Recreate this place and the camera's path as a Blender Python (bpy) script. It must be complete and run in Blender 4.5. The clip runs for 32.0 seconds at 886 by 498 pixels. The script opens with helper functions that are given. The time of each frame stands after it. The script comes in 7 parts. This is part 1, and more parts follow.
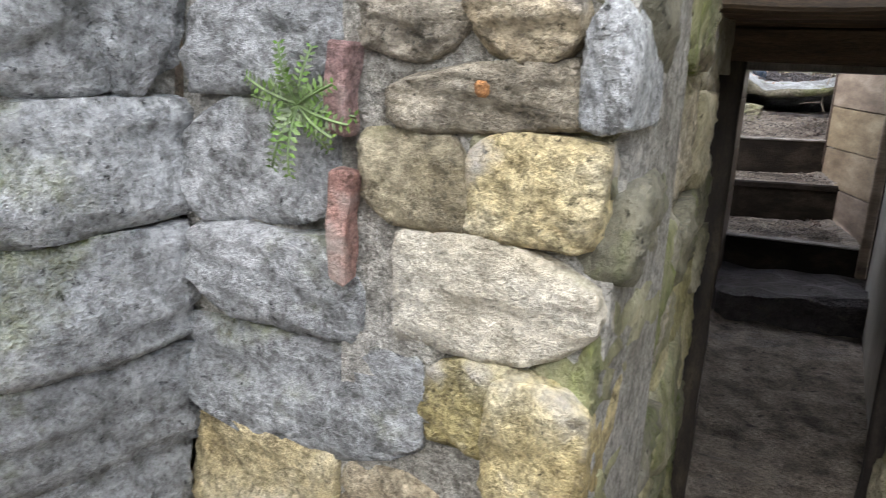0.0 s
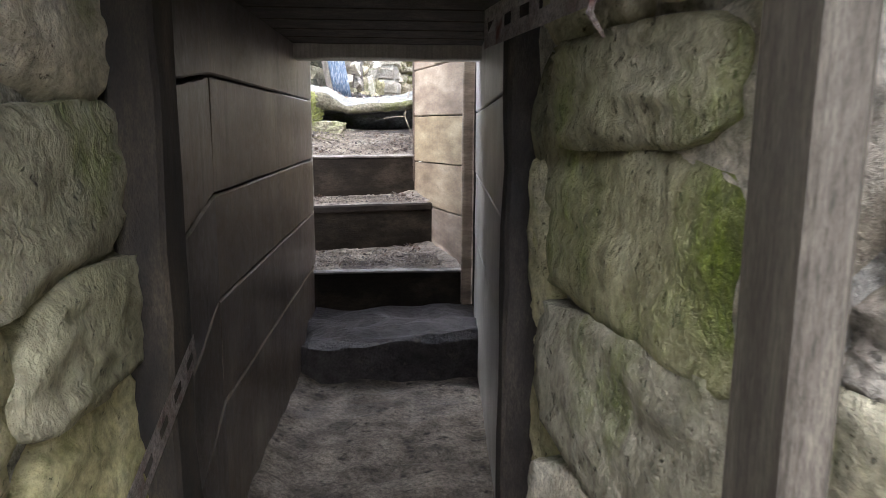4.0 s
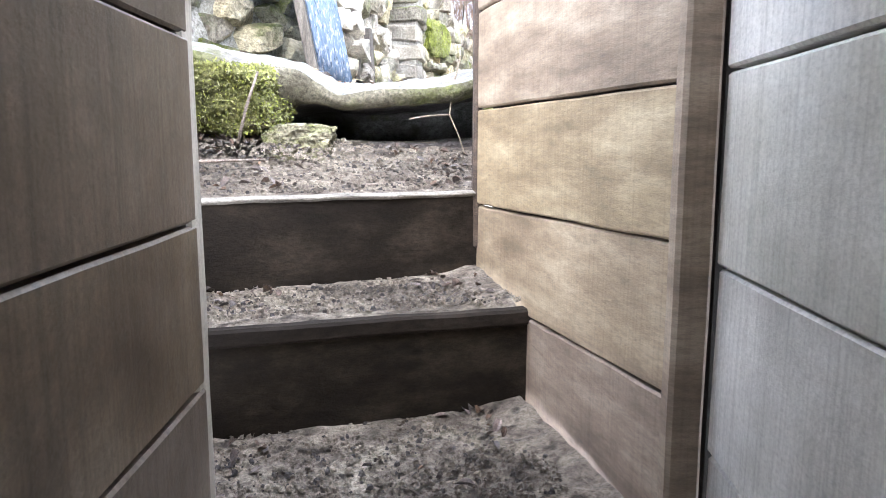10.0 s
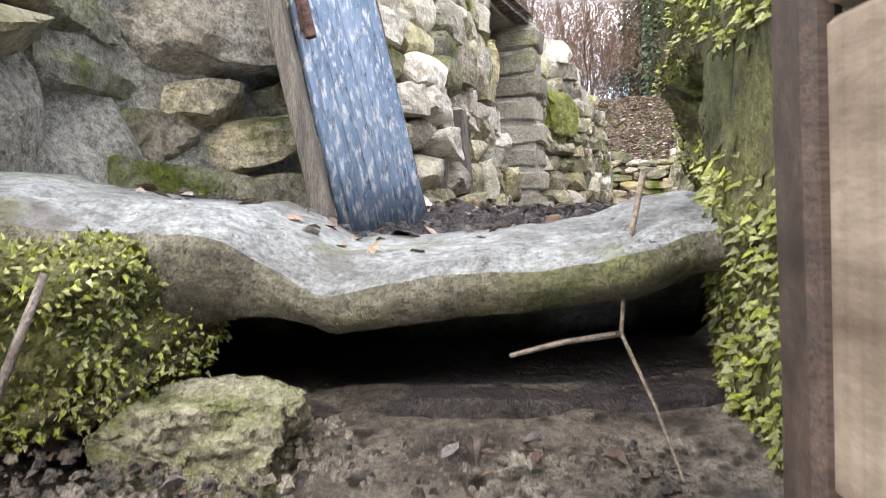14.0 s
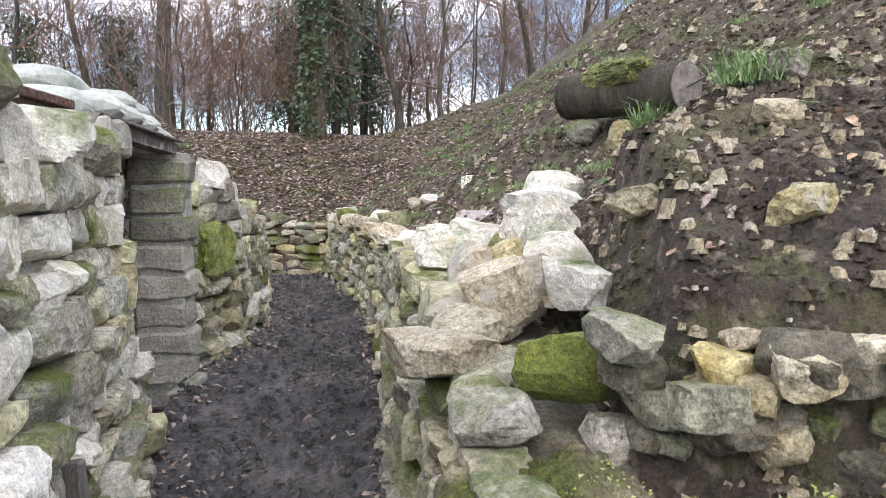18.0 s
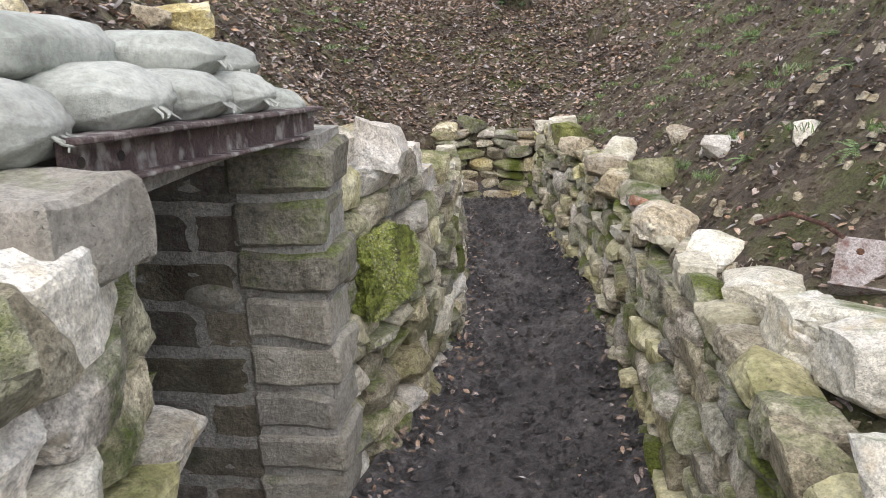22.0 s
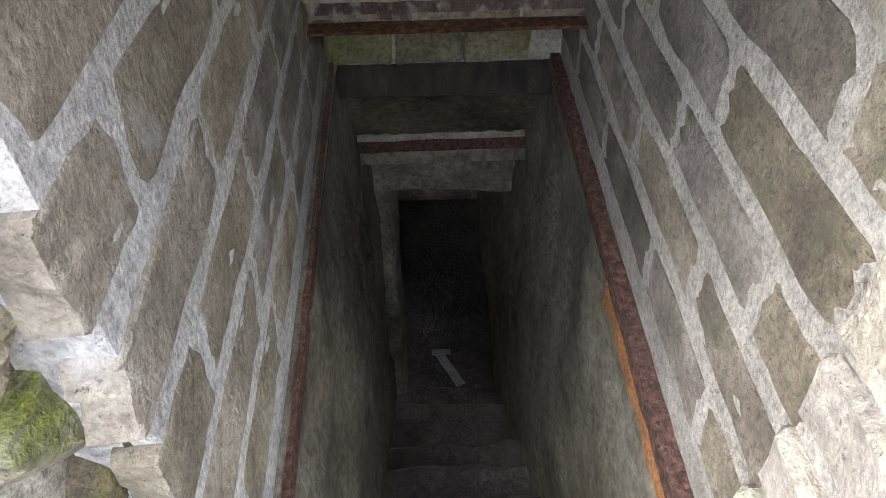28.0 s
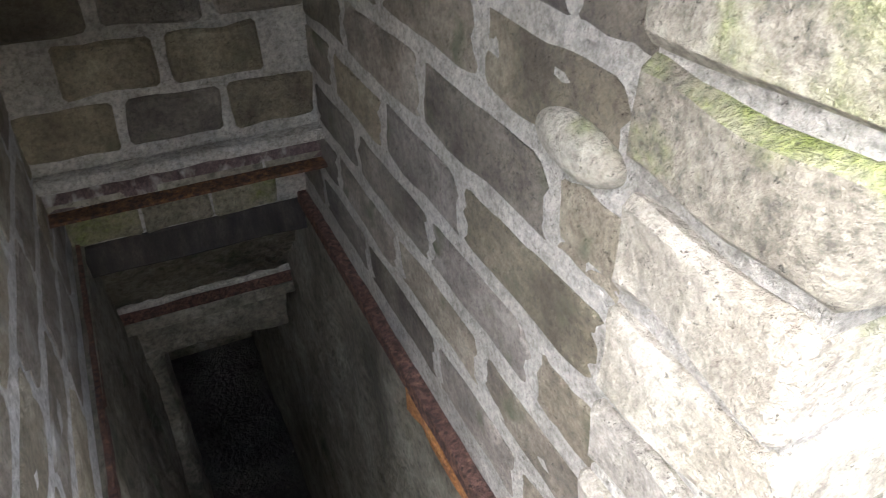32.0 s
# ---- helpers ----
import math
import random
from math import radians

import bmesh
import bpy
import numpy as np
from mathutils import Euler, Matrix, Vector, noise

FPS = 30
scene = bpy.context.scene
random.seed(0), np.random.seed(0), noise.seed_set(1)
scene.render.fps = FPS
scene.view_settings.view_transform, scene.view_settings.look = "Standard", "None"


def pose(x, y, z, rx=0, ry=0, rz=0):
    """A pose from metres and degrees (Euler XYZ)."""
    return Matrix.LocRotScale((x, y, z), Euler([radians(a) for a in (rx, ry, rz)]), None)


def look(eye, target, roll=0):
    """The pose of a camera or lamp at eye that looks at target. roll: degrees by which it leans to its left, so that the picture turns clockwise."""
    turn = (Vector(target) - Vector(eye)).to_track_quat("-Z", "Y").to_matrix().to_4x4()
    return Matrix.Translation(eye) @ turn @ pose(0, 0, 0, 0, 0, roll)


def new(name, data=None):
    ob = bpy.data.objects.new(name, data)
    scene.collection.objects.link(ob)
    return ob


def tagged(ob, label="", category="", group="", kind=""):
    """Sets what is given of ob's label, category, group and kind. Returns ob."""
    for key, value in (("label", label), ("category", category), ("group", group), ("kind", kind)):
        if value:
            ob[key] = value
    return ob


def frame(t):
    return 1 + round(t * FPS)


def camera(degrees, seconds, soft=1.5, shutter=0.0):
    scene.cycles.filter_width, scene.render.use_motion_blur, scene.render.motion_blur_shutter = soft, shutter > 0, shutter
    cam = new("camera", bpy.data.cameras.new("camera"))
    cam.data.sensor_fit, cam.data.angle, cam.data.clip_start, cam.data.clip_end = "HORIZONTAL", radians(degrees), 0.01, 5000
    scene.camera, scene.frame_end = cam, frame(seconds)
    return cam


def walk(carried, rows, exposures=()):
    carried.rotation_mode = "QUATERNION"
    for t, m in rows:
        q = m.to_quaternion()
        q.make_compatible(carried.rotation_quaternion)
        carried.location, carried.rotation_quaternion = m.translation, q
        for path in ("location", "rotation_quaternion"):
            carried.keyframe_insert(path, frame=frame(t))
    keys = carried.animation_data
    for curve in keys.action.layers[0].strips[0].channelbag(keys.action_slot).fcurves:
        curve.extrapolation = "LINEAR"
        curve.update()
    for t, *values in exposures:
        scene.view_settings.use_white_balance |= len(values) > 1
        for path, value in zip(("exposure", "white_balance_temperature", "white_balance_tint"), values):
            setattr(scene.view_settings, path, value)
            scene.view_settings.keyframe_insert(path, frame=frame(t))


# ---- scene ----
# ---- camera ----
cam = camera(63.4, 32.0, soft=0.8, shutter=0.15)
PATH = [
    (0, (-0.329, -5.535, 0.033), (-1.095, -3.758, -0.472), 2.3),
    (0.5, (-0.283, -5.501, 0.04), (-0.717, -3.594, -0.379), 4.6),
    (1, (-0.243, -5.426, 0.031), (-0.453, -3.472, -0.342), 3.4),
    (1.5, (-0.211, -5.279, 0.026), (-0.311, -3.32, -0.363), 1.5),
    (2, (-0.17, -5.114, 0.008), (-0.153, -3.154, -0.388), 1.0),
    (2.5, (-0.171, -4.987, -0.073), (-0.004, -3.028, -0.437), 0.7),
    (3, (-0.228, -4.87, -0.114), (0.013, -2.913, -0.444), 0.1),
    (3.5, (-0.201, -4.749, -0.143), (0.039, -2.79, -0.468), -0.0),
    (4, (-0.131, -4.502, -0.18), (0.036, -2.539, -0.521), 0.3),
    (4.5, (-0.158, -4.311, -0.209), (-0.142, -2.337, -0.531), 1.0),
    (6.5, (-0.211, -3.520, -0.191), (-0.198, -1.545, -0.507), -0.6),
    (7, (-0.218, -3.378, -0.212), (-0.182, -1.404, -0.530), -0.3),
    (7.5, (-0.237, -3.181, -0.234), (-0.184, -1.210, -0.567), 0.1),
    (8, (-0.236, -3.039, -0.219), (-0.131, -1.073, -0.570), 0.4),
    (8.5, (-0.229, -2.944, -0.206), (-0.117, -0.973, -0.528), -0.4),
    (9, (-0.172, -2.738, -0.199), (-0.081, -0.763, -0.506), -1.4),
    (9.5, (-0.123, -2.610, -0.199), (-0.020, -0.635, -0.496), -2.0),
    (10, (-0.156, -2.380, -0.218), (-0.033, -0.405, -0.512), -0.0),
    (10.5, (-0.156, -2.163, -0.231), (-0.042, -0.188, -0.520), 1.6),
    (11, (-0.127, -1.949, -0.222), (-0.052, 0.033, -0.481), 1.1),
    (11.5, (-0.087, -1.779, -0.201), (-0.108, 0.203, -0.465), 0.0),
    (12, (-0.075, -1.628, -0.197), (-0.178, 0.355, -0.442), 0.8),
    (12.5, (-0.091, -1.419, -0.192), (-0.248, 0.563, -0.409), 0.0),
    (13, (-0.100, -1.300, -0.126), (-0.246, 0.688, -0.282), -0.3),
    (13.5, (-0.109, -1.091, -0.106), (-0.269, 0.899, -0.232), -1.4),
    (14, (-0.099, -0.901, 0.015), (-0.323, 1.085, -0.072), -2.7),
    (14.5, (-0.134, -0.812, 0.130), (-0.397, 1.170, 0.087), -2.7),
    (16.5, (-0.109, -0.685, 0.647), (-0.011, 1.313, 0.657), -1.0),
    (17, (-0.095, -0.479, 0.820), (0.162, 1.505, 0.786), -0.6),
    (17.5, (-0.102, -0.293, 0.899), (0.359, 1.651, 0.811), -0.7),
    (18, (-0.082, -0.185, 1.124), (0.641, 1.672, 0.950), -0.3),
    (18.5, (-0.062, -0.148, 1.294), (0.633, 1.717, 1.099), -0.8),
    (19, (-0.000, 0.114, 1.315), (0.495, 2.044, 1.143), -1.7),
    (19.5, (0.061, 0.427, 1.589), (0.320, 2.398, 1.374), -1.1),
    (20, (0.080, 0.611, 1.709), (0.166, 2.592, 1.441), -1.2),
    (20.5, (0.043, 0.971, 1.669), (0.178, 2.930, 1.291), 0.3),
    (21, (0.051, 1.274, 1.640), (0.257, 3.209, 1.179), -0.3),
    (21.5, (0.129, 1.631, 1.630), (0.324, 3.557, 1.127), -1.2),
    (22, (0.146, 1.926, 1.594), (0.360, 3.832, 1.026), -1.2),
    (22.5, (0.198, 2.144, 1.584), (0.452, 4.020, 0.939), -1.5),
    (23, (0.308, 2.410, 1.541), (0.352, 4.294, 0.872), -1.7),
    (23.5, (0.336, 2.625, 1.502), (0.065, 4.476, 0.793), -1.5),
    (24, (0.295, 2.854, 1.453), (-0.214, 4.618, 0.662), -1.6),
    (24.5, (0.290, 3.060, 1.404), (-0.532, 4.652, 0.515), -1.5),
    (25, (0.342, 3.230, 1.330), (-0.827, 4.587, 0.421), 1.0),
    (25.5, (0.277, 3.319, 1.262), (-1.000, 4.500, 0.277), 3.2),
    (26, (0.165, 3.480, 1.201), (-1.207, 4.407, 0.079), 2.9),
    (26.5, (0.105, 3.565, 1.160), (-1.300, 4.220, -0.085), 1.2),
    (28.5, (0.148, 3.605, 1.092), (-1.246, 3.938, -0.301), -1.8),
    (29, (0.162, 3.603, 1.079), (-1.200, 3.934, -0.348), -2.2),
    (29.5, (0.166, 3.600, 1.075), (-1.175, 3.955, -0.366), -1.6),
    (30, (0.170, 3.594, 1.074), (-1.161, 3.983, -0.368), -0.9),
    (30.5, (0.160, 3.584, 1.092), (-1.195, 4.040, -0.310), -2.0),
    (31, (0.143, 3.570, 1.121), (-1.242, 4.084, -0.228), -3.3),
    (31.5, (0.160, 3.552, 1.168), (-1.220, 4.280, -0.080), -2.2),
    (32, (0.185, 3.545, 1.215), (-1.112, 4.553, 0.073), -0.8),
]

EXPOSURES = [(0.0, 1.4, 6400, 10), (1.0, 1.5, 6300, 10), (2.0, 1.65, 6200, 10), (3.0, 2.05, 6100, 10), (4.5, 2.6, 6350, 10), (6.5, 3.25, 6300, 10), (9.0, 3.05, 6250, 10), (10.0, 2.7, 6150, 10),
             (11.0, 2.25, 6150, 10), (13.0, 1.8, 6250, 10), (14.5, 1.45, 6900, 10), (16.5, 1.0, 6000, 10), (18.0, 0.9, 6300, 10), (20.0, 0.58, 6650, 10), (23.0, 0.85, 6600, 10), (24.0, 1.55, 6450, 10), (24.5, 1.8, 6400, 10),
             (26.0, 2.75, 6350, 10), (28.5, 3.55, 6900, 10), (30.0, 3.6, 6900, 10), (31.0, 3.4, 6800, 10), (32.0, 3.3, 6600, 10)]
walk(cam, [(t, look(eye, target, roll)) for t, eye, target, roll in PATH], EXPOSURES)

# ---- world and sun ----
SUN_ELEV, SUN_AZ = radians(50), radians(196)
world = bpy.data.worlds.new("world")
scene.world = world
world.use_nodes = True
wn, wl = world.node_tree.nodes, world.node_tree.links
wn.clear()
sky = wn.new("ShaderNodeTexSky")
sky.sky_type, sky.sun_disc = "NISHITA", False
sky.sun_elevation, sky.sun_rotation = SUN_ELEV, SUN_AZ
sky.air_density, sky.dust_density, sky.ozone_density = 1.0, 1.2, 1.0
tco = wn.new("ShaderNodeTexCoord")
cmap = wn.new("ShaderNodeMapping")
cmap.inputs["Scale"].default_value = (1.0, 1.0, 2.6)
wl.new(tco.outputs["Generated"], cmap.inputs["Vector"])
cl = wn.new("ShaderNodeTexNoise")
cl.inputs["Scale"].default_value, cl.inputs["Detail"].default_value = 2.6, 6.0
wl.new(cmap.outputs["Vector"], cl.inputs["Vector"])
cr = wn.new("ShaderNodeValToRGB")
cr.color_ramp.elements[0].position, cr.color_ramp.elements[1].position = 0.44, 0.61
cr.color_ramp.elements[0].color, cr.color_ramp.elements[1].color = (0, 0, 0, 1), (1, 1, 1, 1)
wl.new(cl.outputs["Fac"], cr.inputs["Fac"])
cm = wn.new("ShaderNodeMix")
cm.data_type = "RGBA"
wl.new(cr.outputs["Color"], cm.inputs["Factor"])
wl.new(sky.outputs["Color"], cm.inputs["A"])
cm.inputs["B"].default_value = (17.0, 17.0, 18.2, 1)
bg = wn.new("ShaderNodeBackground")
bg.inputs["Strength"].default_value = 0.15
wl.new(cm.outputs["Result"], bg.inputs["Color"])
wo = wn.new("ShaderNodeOutputWorld")
wl.new(bg.outputs["Background"], wo.inputs["Surface"])
sun = new("sun", bpy.data.lights.new("sun", "SUN"))
sun.data.energy, sun.data.angle, sun.data.color = 1.1, radians(70), (1.0, 0.965, 0.92)
sun.matrix_world = look((0, 0, 0), (-math.sin(SUN_AZ) * math.cos(SUN_ELEV), -math.cos(SUN_AZ) * math.cos(SUN_ELEV), -math.sin(SUN_ELEV)))

# ---- materials ----
def material(name, cols, scale=6.0, rough=0.85, bump=0.25, bscale=45.0, metal=0.0, vary=0.25, island=False,
             moss=0.0, moss_col=(0.10, 0.14, 0.02), moss_up=0.35, spots=None, stretch=(1, 1, 1), wet=0.0, bdist=0.014, grit=0.52, pits=0.0, mottle=0.8, saw=0.0, drip=None):
    """A weathered surface: a ramp over coarse and fine noise in world space, spots, moss patches, a value that varies from piece to piece, bump."""
    m = bpy.data.materials.new(name)
    m.use_nodes = True
    n, l = m.node_tree.nodes, m.node_tree.links
    b = n["Principled BSDF"]
    geo = n.new("ShaderNodeNewGeometry")
    mp = n.new("ShaderNodeMapping")
    mp.inputs["Scale"].default_value = stretch
    l.new(geo.outputs["Position"], mp.inputs["Vector"])

    def noise_node(s, d=6.0, r=0.6):
        k = n.new("ShaderNodeTexNoise")
        k.inputs["Scale"].default_value, k.inputs["Detail"].default_value, k.inputs["Roughness"].default_value = s, d, r
        l.new(mp.outputs["Vector"], k.inputs["Vector"])
        return k

    def mix(kind, fac, a, c):
        k = n.new("ShaderNodeMix")
        k.data_type, k.blend_type = "RGBA", kind
        for sock, v in (("Factor", fac), ("A", a), ("B", c)):
            if isinstance(v, (int, float)):
                k.inputs[sock].default_value = v
            elif isinstance(v, tuple):
                k.inputs[sock].default_value = (*v, 1)
            else:
                l.new(v, k.inputs[sock])
        return k.outputs["Result"]

    def ramp(src, stops):
        k = n.new("ShaderNodeValToRGB")
        e = k.color_ramp.elements
        while len(e) < len(stops):
            e.new(0.5)
        for el, (p, c) in zip(e, stops):
            el.position, el.color = p, (*c, 1) if len(c) == 3 else c
        l.new(src, k.inputs["Fac"])
        return k.outputs["Color"]

    def rng(src, a, c, lo=0.0, hi=1.0):
        k = n.new("ShaderNodeMapRange")
        k.inputs["From Min"].default_value, k.inputs["From Max"].default_value = a, c
        k.inputs["To Min"].default_value, k.inputs["To Max"].default_value = lo, hi
        l.new(src, k.inputs["Value"])
        return k.outputs["Result"]

    coarse, fine = noise_node(scale), noise_node(scale * 9, 5.0, 0.7)
    k = len(cols)
    col = ramp(coarse.outputs["Fac"], [(0.3 + 0.42 * i / max(1, k - 1), c) for i, c in enumerate(cols)])
    col = mix("MULTIPLY", mottle, col, ramp(fine.outputs["Fac"], [(0.34, (0.30, 0.29, 0.27)), (0.50, (0.9, 0.9, 0.9)), (0.66, (1.35, 1.35, 1.35))]))
    grains = noise_node(max(120.0, scale * 30), 3.0, 0.75)
    col = mix("MULTIPLY", grit, col, ramp(grains.outputs["Fac"], [(0.37, (0.32, 0.30, 0.27)), (0.50, (1.0, 1.0, 1.0)), (0.63, (1.38, 1.38, 1.38))]))
    if pits:
        vo = n.new("ShaderNodeTexVoronoi")
        vo.inputs["Scale"].default_value = 55.0
        wob = n.new("ShaderNodeVectorMath")
        wob.operation = "MULTIPLY_ADD"
        wob.inputs[1].default_value = (0.05, 0.05, 0.05)
        l.new(fine.outputs["Color"], wob.inputs[0])
        l.new(mp.outputs["Vector"], wob.inputs[2])
        l.new(wob.outputs["Vector"], vo.inputs["Vector"])
        pit = rng(vo.outputs["Distance"], 0.05, 0.05 + 0.35 * pits)
        col = mix("MULTIPLY", 0.75, col, pit)
    if vary:
        if island:
            rnd = geo.outputs["Random Per Island"]
        else:
            oi = n.new("ShaderNodeObjectInfo")
            rnd = oi.outputs["Random"]
        h = n.new("ShaderNodeHueSaturation")
        l.new(rng(rnd, 0, 1, 1 - vary, 1 + vary), h.inputs["Value"])
        r2 = n.new("ShaderNodeMath")
        r2.operation, r2.inputs[1].default_value = "MULTIPLY", 7.13
        l.new(rnd, r2.inputs[0])
        r3 = n.new("ShaderNodeMath")
        r3.operation = "FRACT"
        l.new(r2.outputs[0], r3.inputs[0])
        l.new(rng(r3.outputs[0], 0, 1, 1 - vary * 1.5, 1 + vary * 0.3), h.inputs["Saturation"])
        l.new(rng(r3.outputs[0], 0, 1, 0.5 - 0.012, 0.5 + 0.012), h.inputs["Hue"])
        l.new(col, h.inputs["Color"])
        col = h.outputs["Color"]
    if spots:
        sc, amount, c = spots
        sp = noise_node(sc, 3.0, 0.5)
        col = mix("MIX", rng(sp.outputs["Fac"], 1 - amount - 0.07, 1 - amount + 0.07), col, c)
    if saw:
        sm = n.new("ShaderNodeMapping")
        sm.inputs["Scale"].default_value = (170, 170, 2.2)
        l.new(geo.outputs["Position"], sm.inputs["Vector"])
        sw = n.new("ShaderNodeTexNoise")
        sw.inputs["Scale"].default_value, sw.inputs["Detail"].default_value = 1.0, 3.0
        l.new(sm.outputs["Vector"], sw.inputs["Vector"])
        col = mix("MULTIPLY", saw, col, ramp(sw.outputs["Fac"], [(0.36, (0.45, 0.43, 0.40)), (0.5, (1.0, 1.0, 1.0)), (0.66, (1.25, 1.25, 1.25))]))
    if drip:
        dm = n.new("ShaderNodeMapping")
        dm.inputs["Scale"].default_value = (7.5, 7.5, 0.9)
        l.new(geo.outputs["Position"], dm.inputs["Vector"])
        dn = n.new("ShaderNodeTexNoise")
        dn.inputs["Scale"].default_value, dn.inputs["Detail"].default_value, dn.inputs["Roughness"].default_value = 1.0, 7.0, 0.65
        l.new(dm.outputs["Vector"], dn.inputs["Vector"])
        col = mix("MIX", rng(dn.outputs["Fac"], 0.53, 0.72, 0.0, 0.85), col, drip)
    height = mix("MIX", 0.5, noise_node(bscale, 6.0, 0.7).outputs["Fac"], noise_node(bscale * 0.22, 4.0, 0.5).outputs["Fac"])
    if pits:
        height = mix("MULTIPLY", 0.5, height, pit)
    roughness = rng(fine.outputs["Fac"], 0.3, 0.7, max(0.04, rough - 0.12), min(1, rough + 0.08))
    if moss:
        mn = noise_node(3.2, 5.0, 0.65)
        sep = n.new("ShaderNodeSeparateXYZ")
        l.new(geo.outputs["Normal"], sep.inputs[0])
        up = n.new("ShaderNodeMath")
        up.operation, up.inputs[1].default_value = "MULTIPLY", moss_up * 0.25
        l.new(sep.outputs["Z"], up.inputs[0])
        ad = n.new("ShaderNodeMath")
        ad.operation = "ADD"
        l.new(mn.outputs["Fac"], ad.inputs[0])
        l.new(up.outputs[0], ad.inputs[1])
        mf = rng(ad.outputs[0], 0.61 - moss * 0.3, 0.80 - moss * 0.3)
        mossn = noise_node(70, 4.0, 0.7)
        mc = ramp(mossn.outputs["Fac"], [(0.3, tuple(0.35 * v for v in moss_col)), (0.55, moss_col), (0.75, tuple(min(1, 1.9 * v) for v in moss_col))])
        col = mix("MIX", mf, col, mc)
        roughness = mix("MIX", mf, roughness, (0.95, 0.95, 0.95))
        height = mix("MIX", mf, height, mossn.outputs["Fac"])
    if wet:
        wnn = noise_node(1.7, 3.0, 0.5)
        roughness = mix("MIX", rng(wnn.outputs["Fac"], 0.6 - wet * 0.3, 0.72 - wet * 0.3), roughness, (0.28, 0.28, 0.28))
    bp = n.new("ShaderNodeBump")
    bp.inputs["Strength"].default_value, bp.inputs["Distance"].default_value = min(1.0, bump * 2.8), bdist * 3.0
    l.new(height, bp.inputs["Height"])
    l.new(bp.outputs["Normal"], b.inputs["Normal"])
    l.new(col, b.inputs["Base Color"])
    l.new(roughness, b.inputs["Roughness"])
    b.inputs["Metallic"].default_value = metal
    return m


LIME = material("limestone", [(0.19, 0.15, 0.085), (0.47, 0.40, 0.265), (0.68, 0.61, 0.47)], 5, 0.9, 0.35, 40, vary=0.3, moss=0.22, spots=(16, 0.33, (0.20, 0.17, 0.11)), pits=0.35)
LIME_W = material("white_limestone", [(0.45, 0.39, 0.285), (0.64, 0.59, 0.49), (0.77, 0.735, 0.655)], 5, 0.88, 0.3, 32, vary=0.16, moss=0.04, spots=(7, 0.31, (0.50, 0.39, 0.22)), pits=0.2, mottle=0.55, grit=0.45)
LIME_M = material("mossy_limestone", [(0.16, 0.15, 0.10), (0.36, 0.33, 0.22), (0.50, 0.46, 0.33)], 5, 0.9, 0.4, 40, vary=0.3, moss=0.46, moss_col=(0.14, 0.165, 0.02), pits=0.35)
LIME_G = material("green_stained_limestone", [(0.25, 0.22, 0.10), (0.49, 0.435, 0.255), (0.66, 0.60, 0.43)], 4.5, 0.88, 0.4, 34, vary=0.28, moss=0.20, moss_col=(0.20, 0.21, 0.06), moss_up=0.0, pits=0.35, grit=0.2, mottle=0.6)
LIME_M2 = material("algae_stained_block", [(0.15, 0.145, 0.065), (0.35, 0.325, 0.19), (0.53, 0.49, 0.35)], 5, 0.85, 0.4, 36, vary=0.25, moss=0.40, moss_col=(0.15, 0.20, 0.02), moss_up=0.0, stretch=(1, 1, 0.6), pits=0.45, grit=0.2, mottle=0.6)
GREYST = material("weathered_grey_block", [(0.24, 0.25, 0.245), (0.41, 0.42, 0.41), (0.60, 0.61, 0.60)], 4, 0.9, 0.4, 36, vary=0.15, moss=0.08, moss_col=(0.2, 0.22, 0.05), pits=0.35)
LIME_Y = material("ochre_limestone", [(0.30, 0.215, 0.08), (0.48, 0.39, 0.20), (0.60, 0.54, 0.39)], 6, 0.88, 0.4, 34, vary=0.25, spots=(11, 0.32, (0.50, 0.47, 0.42)), pits=0.35)
SILL = material("worn_grey_sill_stone", [(0.12, 0.12, 0.11), (0.27, 0.28, 0.275), (0.43, 0.45, 0.455)], 5, 0.7, 0.3, 36, vary=0, spots=(7, 0.36, (0.10, 0.085, 0.07)), moss=0.26, moss_col=(0.16, 0.19, 0.03), moss_up=-0.2, pits=0.4)
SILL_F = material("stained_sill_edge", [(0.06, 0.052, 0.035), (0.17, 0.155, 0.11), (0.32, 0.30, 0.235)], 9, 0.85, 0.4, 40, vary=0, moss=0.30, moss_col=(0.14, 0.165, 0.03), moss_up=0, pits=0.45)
MOSSY = material("thick_moss", [(0.07, 0.072, 0.018), (0.20, 0.215, 0.04), (0.36, 0.375, 0.09)], 9, 0.95, 0.6, 90, vary=0.15, spots=(7, 0.36, (0.11, 0.09, 0.055)))
MORTAR = material("lime_mortar", [(0.30, 0.28, 0.23), (0.46, 0.44, 0.38), (0.56, 0.54, 0.48)], 7, 0.95, 0.5, 70, vary=0, spots=(20, 0.3, (0.2, 0.18, 0.14)), pits=0.35)
EARTHWALL = material("earth_packed_joint", [(0.07, 0.055, 0.035), (0.17, 0.145, 0.10), (0.30, 0.27, 0.20)], 8, 0.97, 0.6, 60, vary=0)
# Right passage wall: pale mortar and yellow stone, brightened for light on it.
MORTAR_W = material("white_lime_mortar", [(0.42, 0.40, 0.35), (0.60, 0.58, 0.53), (0.72, 0.70, 0.655)], 7, 0.95, 0.6, 60, vary=0, spots=(20, 0.3, (0.3, 0.27, 0.21)), pits=0.35, grit=0.25)
LIME_YG = material("yellow_green_limestone", [(0.38, 0.35, 0.15), (0.64, 0.585, 0.33), (0.78, 0.735, 0.53)], 4.5, 0.88, 0.4, 34, vary=0.25, moss=0.30, moss_col=(0.22, 0.27, 0.03), moss_up=0.0, pits=0.45, grit=0.2, mottle=0.6)
